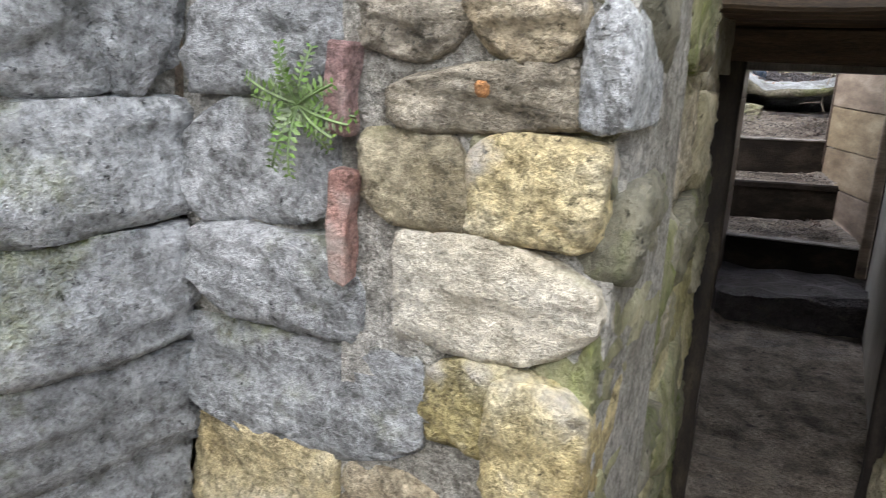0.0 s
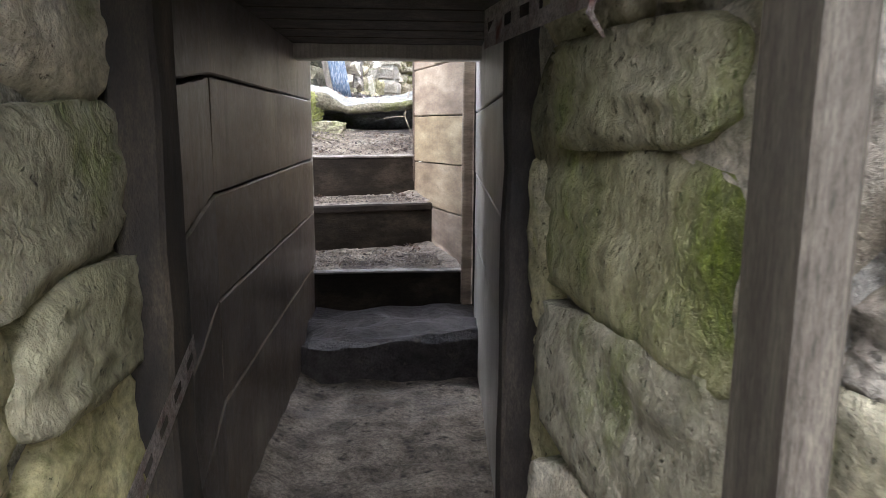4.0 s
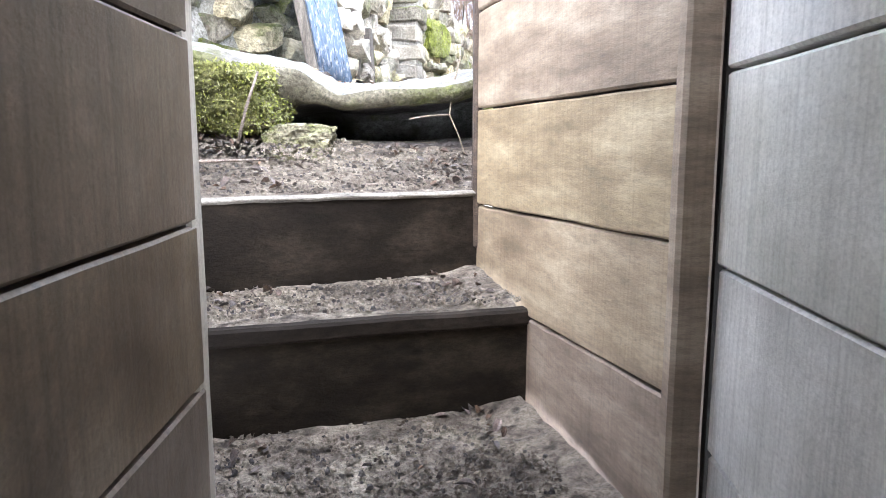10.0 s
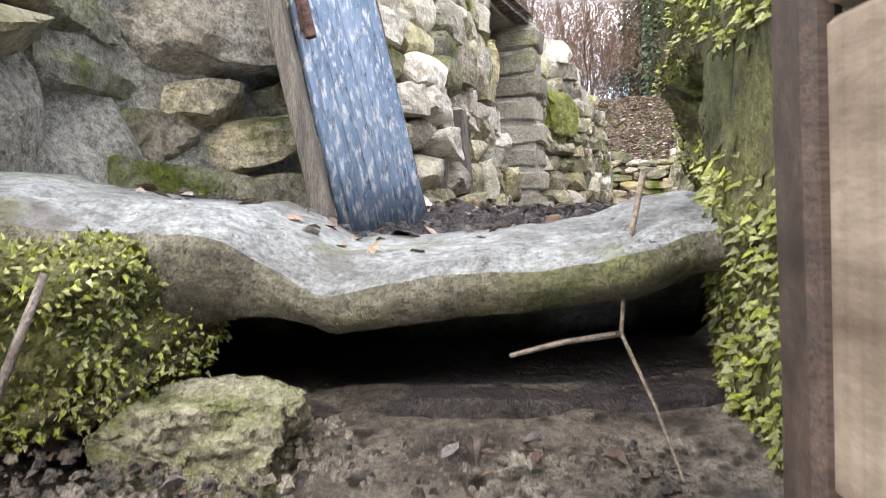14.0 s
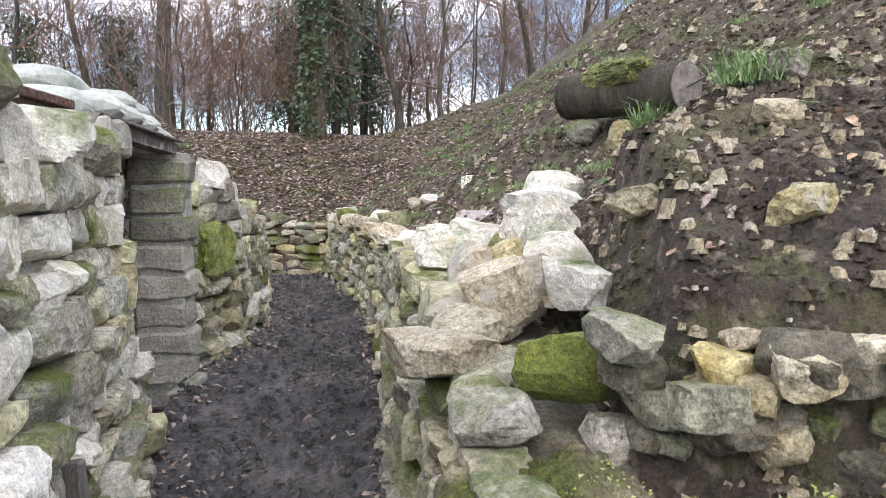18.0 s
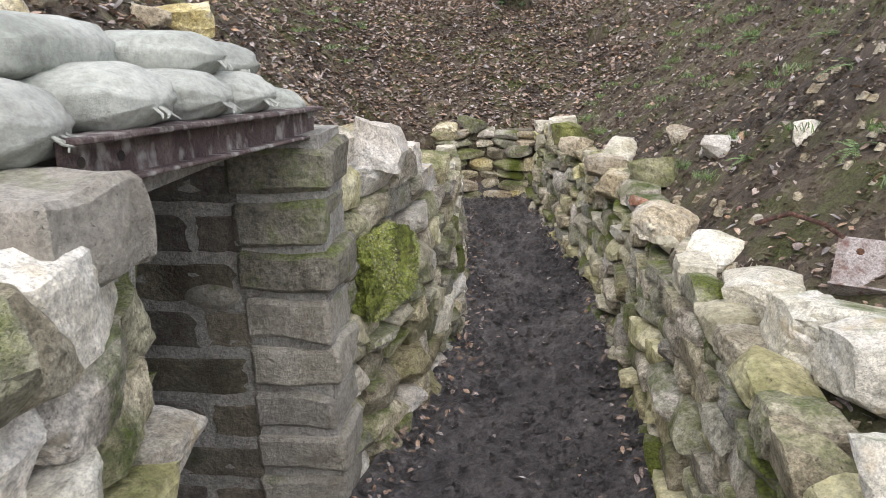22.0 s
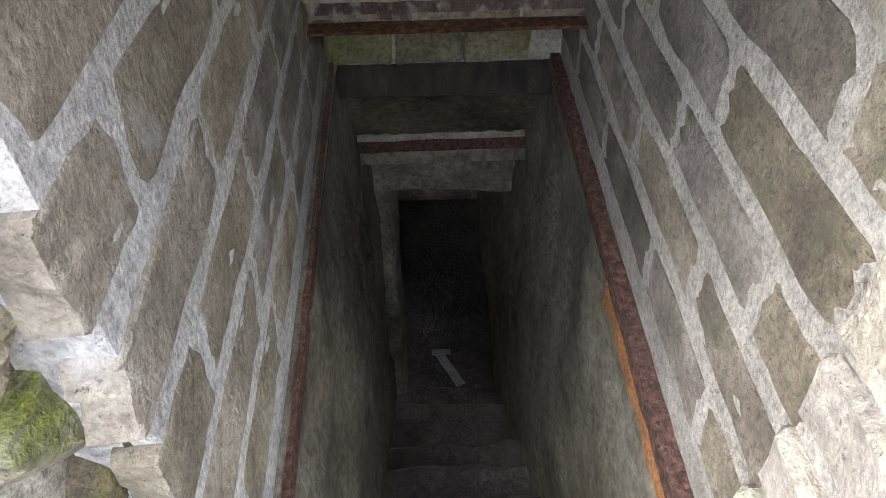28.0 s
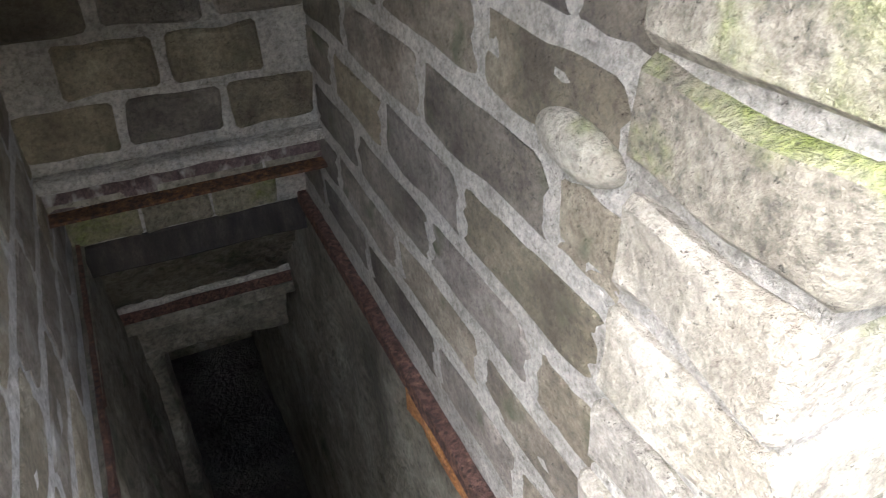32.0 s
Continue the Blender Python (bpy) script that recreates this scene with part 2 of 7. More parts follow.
# Left dugout wall: pointing and brick lightened in place of the skylight on it.
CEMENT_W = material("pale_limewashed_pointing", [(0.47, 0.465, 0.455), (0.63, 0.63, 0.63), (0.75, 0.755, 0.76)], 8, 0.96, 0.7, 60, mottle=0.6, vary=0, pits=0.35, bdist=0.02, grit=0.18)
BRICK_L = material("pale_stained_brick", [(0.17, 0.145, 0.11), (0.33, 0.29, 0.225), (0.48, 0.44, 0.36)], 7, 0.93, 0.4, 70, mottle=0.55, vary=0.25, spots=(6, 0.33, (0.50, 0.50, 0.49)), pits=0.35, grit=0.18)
GROUND = material("bank_soil", [(0.045, 0.031, 0.021), (0.105, 0.077, 0.053), (0.20, 0.155, 0.11)], 1.6, 0.97, 0.7, 30, vary=0, moss=0.20, moss_col=(0.115, 0.125, 0.03), moss_up=0.3, spots=(22, 0.36, (0.23, 0.185, 0.135)), bdist=0.03)
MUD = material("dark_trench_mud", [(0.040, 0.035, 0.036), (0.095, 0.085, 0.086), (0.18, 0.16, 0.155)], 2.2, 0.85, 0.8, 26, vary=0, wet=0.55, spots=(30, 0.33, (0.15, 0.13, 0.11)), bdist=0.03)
CHALK = material("pale_tunnel_floor_dirt", [(0.08, 0.068, 0.056), (0.32, 0.275, 0.225), (0.56, 0.49, 0.40)], 9, 0.9, 0.6, 50, vary=0, spots=(28, 0.34, (0.05, 0.042, 0.038)), wet=0.2)
LANDING = material("landing_crumb_soil", [(0.10, 0.082, 0.07), (0.35, 0.30, 0.25), (0.60, 0.54, 0.44)], 8, 0.85, 0.8, 60, vary=0, wet=0.45, spots=(30, 0.40, (0.06, 0.048, 0.04)), bdist=0.02)
# Pale tone stands for skylight on the right boards and left jamb.
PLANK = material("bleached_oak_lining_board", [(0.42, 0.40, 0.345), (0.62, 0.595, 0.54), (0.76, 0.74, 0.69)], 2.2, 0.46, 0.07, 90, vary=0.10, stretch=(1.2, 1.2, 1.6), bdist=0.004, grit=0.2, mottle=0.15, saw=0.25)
# Left boards: brown oak, darkened for the dimmer side of the tunnel.
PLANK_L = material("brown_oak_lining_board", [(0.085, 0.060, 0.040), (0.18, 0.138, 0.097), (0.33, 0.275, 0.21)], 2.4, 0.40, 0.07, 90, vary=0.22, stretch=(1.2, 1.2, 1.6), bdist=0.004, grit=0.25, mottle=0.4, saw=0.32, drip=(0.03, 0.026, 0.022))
PLANK_S = material("pale_stair_board", [(0.15, 0.105, 0.065), (0.265, 0.195, 0.125), (0.40, 0.315, 0.215)], 3.0, 0.7, 0.07, 90, vary=0.16, stretch=(1.2, 1.2, 5.0), spots=(11, 0.24, (0.12, 0.09, 0.06)), bdist=0.004, grit=0.15, mottle=0.35, saw=0.16)
# Black wet timber, darkened further in place of the tunnel's shade.
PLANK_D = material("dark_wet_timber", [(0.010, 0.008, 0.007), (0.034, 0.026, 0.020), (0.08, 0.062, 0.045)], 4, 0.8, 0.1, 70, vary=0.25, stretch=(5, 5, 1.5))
# Brown halved to stand for the shadow on the portal beams.
TIMBER = material("brown_beam_timber", [(0.035, 0.021, 0.012), (0.085, 0.052, 0.03), (0.145, 0.095, 0.055)], 4, 0.7, 0.1, 80, vary=0.2, stretch=(1.2, 8, 8))
# Riser boards: near-black brown with darker blotches.
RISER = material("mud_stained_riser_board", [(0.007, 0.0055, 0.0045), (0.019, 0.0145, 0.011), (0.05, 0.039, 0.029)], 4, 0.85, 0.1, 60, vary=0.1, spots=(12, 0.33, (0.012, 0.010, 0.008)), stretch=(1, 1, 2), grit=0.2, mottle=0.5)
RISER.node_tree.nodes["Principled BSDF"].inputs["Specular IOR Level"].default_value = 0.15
NOSE = material("worn_pale_nosing", [(0.11, 0.10, 0.085), (0.23, 0.21, 0.185), (0.34, 0.32, 0.285)], 6, 0.6, 0.1, 60, vary=0.1, stretch=(1, 5, 5), grit=0.3)
BATTEN = material("grey_weathered_batten", [(0.075, 0.063, 0.053), (0.13, 0.112, 0.096), (0.20, 0.175, 0.15)], 5, 0.8, 0.1, 90, vary=0.1, stretch=(9, 9, 1))
RUST = material("rusted_iron", [(0.045, 0.023, 0.016), (0.16, 0.070, 0.040), (0.34, 0.155, 0.068)], 48, 0.9, 0.5, 140, metal=0.1, vary=0.15, spots=(75, 0.40, (0.055, 0.03, 0.025)))
STRAP = material("rusty_galvanised_strap", [(0.24, 0.15, 0.125), (0.46, 0.40, 0.375), (0.60, 0.55, 0.53)], 16, 0.6, 0.3, 90, metal=0.15, vary=0.1, spots=(22, 0.33, (0.20, 0.07, 0.045)))
BEAM = material("flaking_painted_steel", [(0.075, 0.05, 0.05), (0.15, 0.105, 0.10), (0.26, 0.215, 0.205)], 10, 0.6, 0.3, 70, metal=0.3, vary=0, stretch=(1.6, 1.6, 1), spots=(14, 0.40, (0.45, 0.43, 0.40)))
# The blue in this grey stands for sky mirrored in the sheet.
ZINC = material("weathered_galvanised_sheet", [(0.19, 0.275, 0.40), (0.30, 0.40, 0.55), (0.43, 0.53, 0.68)], 3, 0.34, 0.1, 60, metal=0.35, vary=0, stretch=(2, 2, 0.7), spots=(46, 0.42, (0.80, 0.82, 0.84)), grit=0.1, mottle=0.25)
BRICK = material("dark_concrete_brick", [(0.10, 0.082, 0.06), (0.215, 0.18, 0.13), (0.35, 0.305, 0.225)], 7, 0.93, 0.4, 70, mottle=0.55, vary=0.28, spots=(8, 0.33, (0.10, 0.105, 0.06)), pits=0.35, grit=0.18)
QUOIN = material("pale_render_block", [(0.27, 0.235, 0.185), (0.42, 0.38, 0.315), (0.53, 0.49, 0.42)], 6, 0.93, 0.4, 60, mottle=0.5, vary=0.15, moss=0.1, pits=0.3, grit=0.2)
QUOIN_M = material("mossy_render_block", [(0.16, 0.14, 0.09), (0.28, 0.25, 0.17), (0.38, 0.35, 0.26)], 6, 0.93, 0.4, 60, vary=0.2, moss=0.33, moss_col=(0.17, 0.21, 0.04), pits=0.35, grit=0.2)
CEMENT = material("grey_cement_pointing", [(0.36, 0.335, 0.29), (0.50, 0.475, 0.425), (0.62, 0.595, 0.54)], 8, 0.96, 0.7, 60, mottle=0.6, vary=0, pits=0.35, bdist=0.02, grit=0.18)
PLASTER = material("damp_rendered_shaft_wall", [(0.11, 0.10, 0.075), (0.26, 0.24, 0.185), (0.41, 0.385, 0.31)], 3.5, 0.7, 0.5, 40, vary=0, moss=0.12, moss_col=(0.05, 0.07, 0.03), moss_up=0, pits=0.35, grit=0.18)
BAG = material("grey_green_sandbag", [(0.29, 0.30, 0.26), (0.42, 0.43, 0.38), (0.52, 0.53, 0.475)], 4, 0.85, 0.3, 260, vary=0.10, spots=(6, 0.30, (0.26, 0.25, 0.21)), bdist=0.004, grit=0.15, mottle=0.4)
BARK = material("ridged_bark", [(0.06, 0.045, 0.03), (0.13, 0.10, 0.07), (0.20, 0.165, 0.12)], 6, 0.95, 0.7, 30, vary=0.25, stretch=(3, 3, 0.7), moss=0.18, moss_col=(0.11, 0.12, 0.03), bdist=0.04)
TWIG = material("brown_winter_twigs", [(0.14, 0.08, 0.055), (0.24, 0.145, 0.10), (0.34, 0.23, 0.17)], 3, 0.95, 0.2, 40, vary=0.25)
IVY = material("ivy_leaf", [(0.025, 0.05, 0.015), (0.055, 0.09, 0.025), (0.10, 0.14, 0.04)], 5, 0.5, 0.1, 40, vary=0.35, island=True, grit=0.2)
HERB = material("fresh_herb_leaf", [(0.08, 0.15, 0.025), (0.15, 0.25, 0.05), (0.24, 0.34, 0.09)], 8, 0.6, 0.1, 40, vary=0.3, island=True, grit=0.2)
LEAF = material("dead_leaf", [(0.15, 0.083, 0.055), (0.31, 0.20, 0.14), (0.52, 0.39, 0.30)], 30, 0.75, 0.2, 60, vary=0.5, island=True, grit=0.2)
LOGEND = material("sawn_grey_log_end", [(0.16, 0.135, 0.115), (0.28, 0.24, 0.21), (0.38, 0.33, 0.29)], 20, 0.9, 0.4, 60, vary=0)
REDBRICK = material("red_brick_fragment", [(0.24, 0.10, 0.07), (0.38, 0.19, 0.14), (0.50, 0.33, 0.26)], 9, 0.9, 0.3, 60, vary=0.2, spots=(12, 0.33, (0.5, 0.42, 0.36)))
PLASTIC = material("crumpled_pale_plastic", [(0.30, 0.31, 0.33), (0.42, 0.43, 0.45), (0.5, 0.5, 0.52)], 9, 0.5, 0.2, 60, vary=0)
WIRE = material("bare_root_bark", [(0.12, 0.09, 0.07), (0.25, 0.20, 0.16), (0.33, 0.28, 0.23)], 20, 0.9, 0.2, 60, vary=0.2)

MOSS_F = material("yellow_green_moss_tips", [(0.14, 0.155, 0.022), (0.29, 0.315, 0.055), (0.44, 0.465, 0.11)], 14, 0.9, 0.1, 40, vary=0.3, island=True)
ORANGE = material("orange_rust_stain", [(0.26, 0.11, 0.05), (0.48, 0.21, 0.07), (0.58, 0.30, 0.12)], 9, 0.85, 0.3, 60, vary=0)
BOULDER = material("mossy_pale_boulder", [(0.05, 0.042, 0.028), (0.17, 0.14, 0.09), (0.37, 0.32, 0.225)], 7, 0.92, 0.7, 26, vary=0, moss=0.52, moss_col=(0.11, 0.12, 0.018), moss_up=0.3, pits=0.35, grit=0.55)
LEAF_D = material("wet_dark_leaf", [(0.04, 0.024, 0.018), (0.12, 0.07, 0.05), (0.30, 0.20, 0.15)], 30, 0.5, 0.2, 60, vary=0.5, island=True, grit=0.2)
# Near-portal left boards: darker tone stands for the dim light there.
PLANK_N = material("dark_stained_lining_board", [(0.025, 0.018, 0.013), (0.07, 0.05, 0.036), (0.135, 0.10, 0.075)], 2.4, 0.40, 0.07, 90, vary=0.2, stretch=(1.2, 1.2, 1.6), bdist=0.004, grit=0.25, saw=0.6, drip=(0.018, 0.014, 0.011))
# ---- building tools ----
def mesh_of(name, bm, mat, smooth=False):
    me = bpy.data.meshes.new(name)
    bm.normal_update()
    bm.to_mesh(me)
    bm.free()
    for m in (mat if isinstance(mat, (list, tuple)) else [mat]):
        me.materials.append(m)
    if smooth:
        me.polygons.foreach_set("use_smooth", [True] * len(me.polygons))
    return me


def part(name, bm, mat, parent, label="", smooth=False):
    ob = new(name, bm if isinstance(bm, bpy.types.Mesh) else mesh_of(name, bm, mat, smooth))
    ob.parent = parent
    return tagged(ob, label) if label else ob


def thing(name, label, category, m=None, group="", kind=""):
    ob = new(name)
    ob.empty_display_size = 0.1
    if m is not None:
        ob.matrix_world = m
    return tagged(ob, label, category, group, kind)


def solid(name, bm, mat, label, category, m=None, group="", kind="", smooth=False):
    ob = new(name, mesh_of(name, bm, mat, smooth))
    if m is not None:
        ob.matrix_world = m
    return tagged(ob, label, category, group, kind)


def box(bm, size, m=None, bevel=0.0, seg=1):
    """A box of that size round the origin, under m, added to bm."""
    t = bmesh.new()
    bmesh.ops.create_cube(t, size=1.0)
    bmesh.ops.scale(t, vec=size, verts=t.verts)
    if bevel:
        bmesh.ops.bevel(t, geom=t.edges[:], offset=bevel, segments=seg, affect="EDGES", profile=0.6)
    if m is not None:
        bmesh.ops.transform(t, matrix=m, verts=t.verts)
    tmp = bpy.data.meshes.new("tmp")
    t.to_mesh(tmp)
    t.free()
    bm.from_mesh(tmp)
    bpy.data.meshes.remove(tmp)
    return bm


def boxed(size, m=None, bevel=0.0, seg=1):
    return box(bmesh.new(), size, m, bevel, seg)


def rough_box(size, cuts=(6, 2, 3), amp=0.004, freq=6.0, bevel=0.006, seed=0, m=None):
    """A board or block with worn, slightly wavy faces."""
    bm = boxed(size, None, bevel)
    for axis in range(3):
        for i in range(1, cuts[axis]):
            at = [0, 0, 0]
            at[axis] = size[axis] * (i / cuts[axis] - 0.5)
            no = [0, 0, 0]
            no[axis] = 1
            bmesh.ops.bisect_plane(bm, geom=bm.verts[:] + bm.edges[:] + bm.faces[:], plane_co=at, plane_no=no)
    o = Vector((seed * 3.7, seed * 1.3, seed * 7.9))
    for v in bm.verts:
        v.co += amp * noise.noise_vector(v.co * freq + o)
    if m is not None:
        bmesh.ops.transform(bm, matrix=m, verts=bm.verts)
    return bm


def sheet_between(a, b, z0, z1, thick, side=1):
    """A matrix and size for an upright slab whose front face runs from a to b and whose body lies to the left (side 1) or right of that way."""
    ax, ay, bx, by = *a, *b
    ln = math.hypot(bx - ax, by - ay)
    ang = math.atan2(by - ay, bx - ax)
    cx, cy = (ax + bx) / 2 - side * math.sin(ang) * thick / 2, (ay + by) / 2 + side * math.cos(ang) * thick / 2
    return (ln, thick, z1 - z0), Matrix.Translation((cx, cy, (z0 + z1) / 2)) @ Matrix.Rotation(ang, 4, "Z")


def rock_mesh(seed, mat, cut=7, angular=1.3, flat=True):
    """A rough stone in the unit cube, its corners knocked off by random planes."""
    rng = random.Random(seed)
    bm = bmesh.new()
    bmesh.ops.create_cube(bm, size=1.0)
    bmesh.ops.subdivide_edges(bm, edges=bm.edges[:], cuts=cut, use_grid_fill=True)
    o = Vector((rng.uniform(0, 99), rng.uniform(0, 99), rng.uniform(0, 99)))
    for v in bm.verts:
        s = v.co.normalized() * 0.62
        v.co = v.co.lerp(s, 0.38 - 0.2 * angular)
        v.co += 0.10 * noise.noise_vector(v.co * 1.6 + o) + 0.045 * noise.noise_vector(v.co * 4.5 + o) + 0.018 * noise.noise_vector(v.co * 11 + o)
    for _ in range(8):
        d = Vector((rng.gauss(0, 1), rng.gauss(0, 1), rng.gauss(0, 1))).normalized()
        lim = rng.uniform(0.40, 0.58)
        for v in bm.verts:
            k = v.co.dot(d) - lim
            if k > 0:
                v.co -= d * k * 0.95
    for v in bm.verts:
        v.co += 0.016 * noise.noise_vector(v.co * 7 + o) + 0.010 * noise.noise_vector(v.co * 19 + o)
    me = mesh_of("stone", bm, mat, smooth=False)
    if not flat:
        me.polygons.foreach_set("use_smooth", [True] * len(me.polygons))
    return me


ROCKS = {}


def rock(mat, k):
    key = (mat.name, k % 12)
    if key not in ROCKS:
        ROCKS[key] = rock_mesh(hash_name(mat.name) + 31 * (k % 12), mat)
    return ROCKS[key]


def hash_name(s):
    return sum((i + 1) * ord(c) for i, c in enumerate(s))


def arc(line):
    """Lengths along a polyline, and a function from length to place and angle."""
    pts = [Vector(p) for p in line]
    cum = [0.0]
    for a, b in zip(pts, pts[1:]):
        cum.append(cum[-1] + (b - a).length)

    def at(s):
        for i in range(len(pts) - 1):
            if s <= cum[i + 1] or i == len(pts) - 2:
                d = (pts[i + 1] - pts[i]).normalized()
                return pts[i] + d * (s - cum[i]), math.atan2(d.y, d.x)
    return cum[-1], at


def rubble(parent, line, z0, z1, course, length, depth, mats, seed, batter=0.0, side=1, proud=0.02, gap=0.012, skip=None, wild=1.0):
    """Stones laid in uneven courses on the face of a wall that runs along line; z0 and z1 are functions of the length along it.
    The body of the wall lies to the left of the way (side 1) or to the right. batter: how far it leans back per metre of height."""
    rng = random.Random(seed)
    total, at = arc(line)
    z = min(z0(s) for s in np.linspace(0, total, 20))
    top = max(z1(s) for s in np.linspace(0, total, 20))
    n = 0
    while z < top:
        h = rng.uniform(*course)
        s = -rng.uniform(0, length[0])
        while s < total:
            ln = rng.uniform(*length) * (0.75 + 0.5 * h / course[1])
            mid = s + ln / 2
            s += ln
            if mid < -0.02 or mid > total + 0.02:
                continue
            hz = h * rng.uniform(0.86, 1.08)
            zc = z + h / 2 + rng.uniform(-0.2, 0.2) * course[0] * wild
            if zc < z0(mid) - 0.3 * h or zc + 0.3 * h > z1(mid):
                continue
            p, ang = at(mid)
            if skip and skip(p.x, p.y, zc):
                continue
            back = batter * (zc - z0(mid))
            d = depth * rng.uniform(0.8, 1.2)
            off = side * (d * 0.36 - proud * rng.uniform(-0.6, 1.6) + back)
            mat = mats[rng.randrange(len(mats))](p.x, p.y, zc) if callable(mats[0]) else mats[rng.randrange(len(mats))]
            ob = new("stone", rock(mat, rng.randrange(12)))
            ob.parent = parent
            flip = math.pi if rng.random() < 0.5 else 0.0
            ob.matrix_basis = (Matrix.Translation((p.x - math.sin(ang) * off, p.y + math.cos(ang) * off, zc))
                               @ Euler((rng.gauss(0, 0.07) * wild, rng.gauss(0, 0.09) * wild, ang + rng.gauss(0, 0.10) * wild)).to_matrix().to_4x4()
                               @ Matrix.Rotation(flip, 4, rng.choice("XYZ"))
                               @ Matrix.Diagonal((ln * 1.12 - gap, d, hz * 1.16 - gap, 1)))
            n += 1
        z += h
    return n


def wall_core(name, line, z0, z1, thick, mat, label, batter=0.0, side=1, back=0.05, seed=0, rough=0.03):
    """The body of a rubble wall behind its facing stones: an upright strip of that thickness with an uneven face and top."""
    total, at = arc(line)
    ns, nz = max(2, int(total / 0.07)), 16
    bm = bmesh.new()
    rows = []
    for i in range(ns + 1):
        s = total * i / ns
        p, ang = at(s)
        nx, ny = -math.sin(ang) * side, math.cos(ang) * side
        lo, hi = z0(s), z1(s)
        ring = []
        for j in range(nz + 1):
            z = lo + (hi - lo) * j / nz
            k = noise.noise(Vector((s * 6, z * 6, seed))) * rough + noise.noise(Vector((s * 17, z * 17, seed))) * rough * 0.6
            o = back + batter * (z - lo) + k
            ring.append(bm.verts.new((p.x + nx * o, p.y + ny * o, z + (0.5 * k if j == nz else 0))))
        o = back + batter * (hi - lo) + thick
        ring.append(bm.verts.new((p.x + nx * o, p.y + ny * o, hi)))
        ring.append(bm.verts.new((p.x + nx * o, p.y + ny * o, lo)))
        rows.append(ring)
    for a, b in zip(rows, rows[1:]):
        for j in range(len(a) - 1):
            f = (a[j], b[j], b[j + 1], a[j + 1])
            bm.faces.new(f if side < 0 else f[::-1])
    for r in (rows[0], rows[-1]):
        bm.faces.new(r)
    bmesh.ops.recalc_face_normals(bm, faces=bm.faces[:])
    ob = new(name, mesh_of(name, bm, mat))
    return tagged(ob, label, "wall", kind="structure")


def tube(bm, pts, radii, sides=7, cap=True):
    """A tapering tube through points."""
    rings = []
    for i, p in enumerate(pts):
        d = (pts[min(i + 1, len(pts) - 1)] - pts[max(i - 1, 0)]).normalized()
        u = d.orthogonal().normalized() if abs(d.z) > 0.9 else d.cross(Vector((0, 0, 1))).normalized()
        w = d.cross(u)
        rings.append([bm.verts.new(p + radii[i] * (math.cos(a) * u + math.sin(a) * w)) for a in (2 * math.pi * k / sides for k in range(sides))])
    for a, b in zip(rings, rings[1:]):
        for k in range(sides):
            bm.faces.new((a[k], a[(k + 1) % sides], b[(k + 1) % sides], b[k]))
    if cap:
        bm.faces.new(rings[0][::-1])
        bm.faces.new(rings[-1])


def const(v):
    return lambda s: v


def along(*pairs):
    xs, ys = [p[0] for p in pairs], [p[1] for p in pairs]
    return lambda s: float(np.interp(s, xs, ys))

# ---- plan ----
# Trench: feet of its two walls, y ahead, floor at z = 0.
LEFT_FOOT = [(-0.85, -0.40), (-0.80, 0.20), (-0.58, 0.95), (-0.36, 1.50), (-0.17, 2.73), (-0.25, 3.30), (-0.10, 3.44), (0.02, 4.10), (0.09, 4.20), (0.38, 4.80), (0.67, 5.70), (0.88, 7.20), (1.04, 8.95)]
RIGHT_FOOT = [(0.16, -0.45), (0.20, 0.30), (0.36, 1.00), (0.50, 1.50), (0.76, 2.60), (1.15, 4.03), (1.22, 4.40), (1.47, 5.50), (1.63, 6.60), (1.80, 8.90)]


def foot(line):
    ys, xs = [p[1] for p in line], [p[0] for p in line]
    return lambda y: float(np.interp(y, ys, xs))


lfoot, rfoot = foot(LEFT_FOOT), foot(RIGHT_FOOT)
ltop = along((-2.0, 0.12), (-0.9, 0.12), (-0.3, 0.65), (0.25, 0.85), (0.65, 1.42), (1.0, 1.46), (2.2, 1.31), (3.3, 1.29), (4.2, 1.30), (4.8, 1.12), (5.6, 0.92), (7.2, 0.62), (9.0, 0.50))
rtop = along((-0.5, 0.40), (0.6, 0.46), (1.3, 0.60), (1.9, 0.68), (2.4, 0.72), (4.0, 0.74), (5.5, 0.72), (7.5, 0.72), (9.0, 0.70))
# Dugout: mouths of its side walls in the trench and the way they run.
DUG_L = [(-0.30, 3.396), (-3.318, 4.026)]
DUG_R = [(0.02, 4.10), (-3.124, 4.853)]
# Lower level: tunnel floor, passage and yard before the portal.
LOW = -1.13


def dug_y(line, x):
    (ax, ay), (bx, by) = line
    return ay + (by - ay) * (x - ax) / (bx - ax)


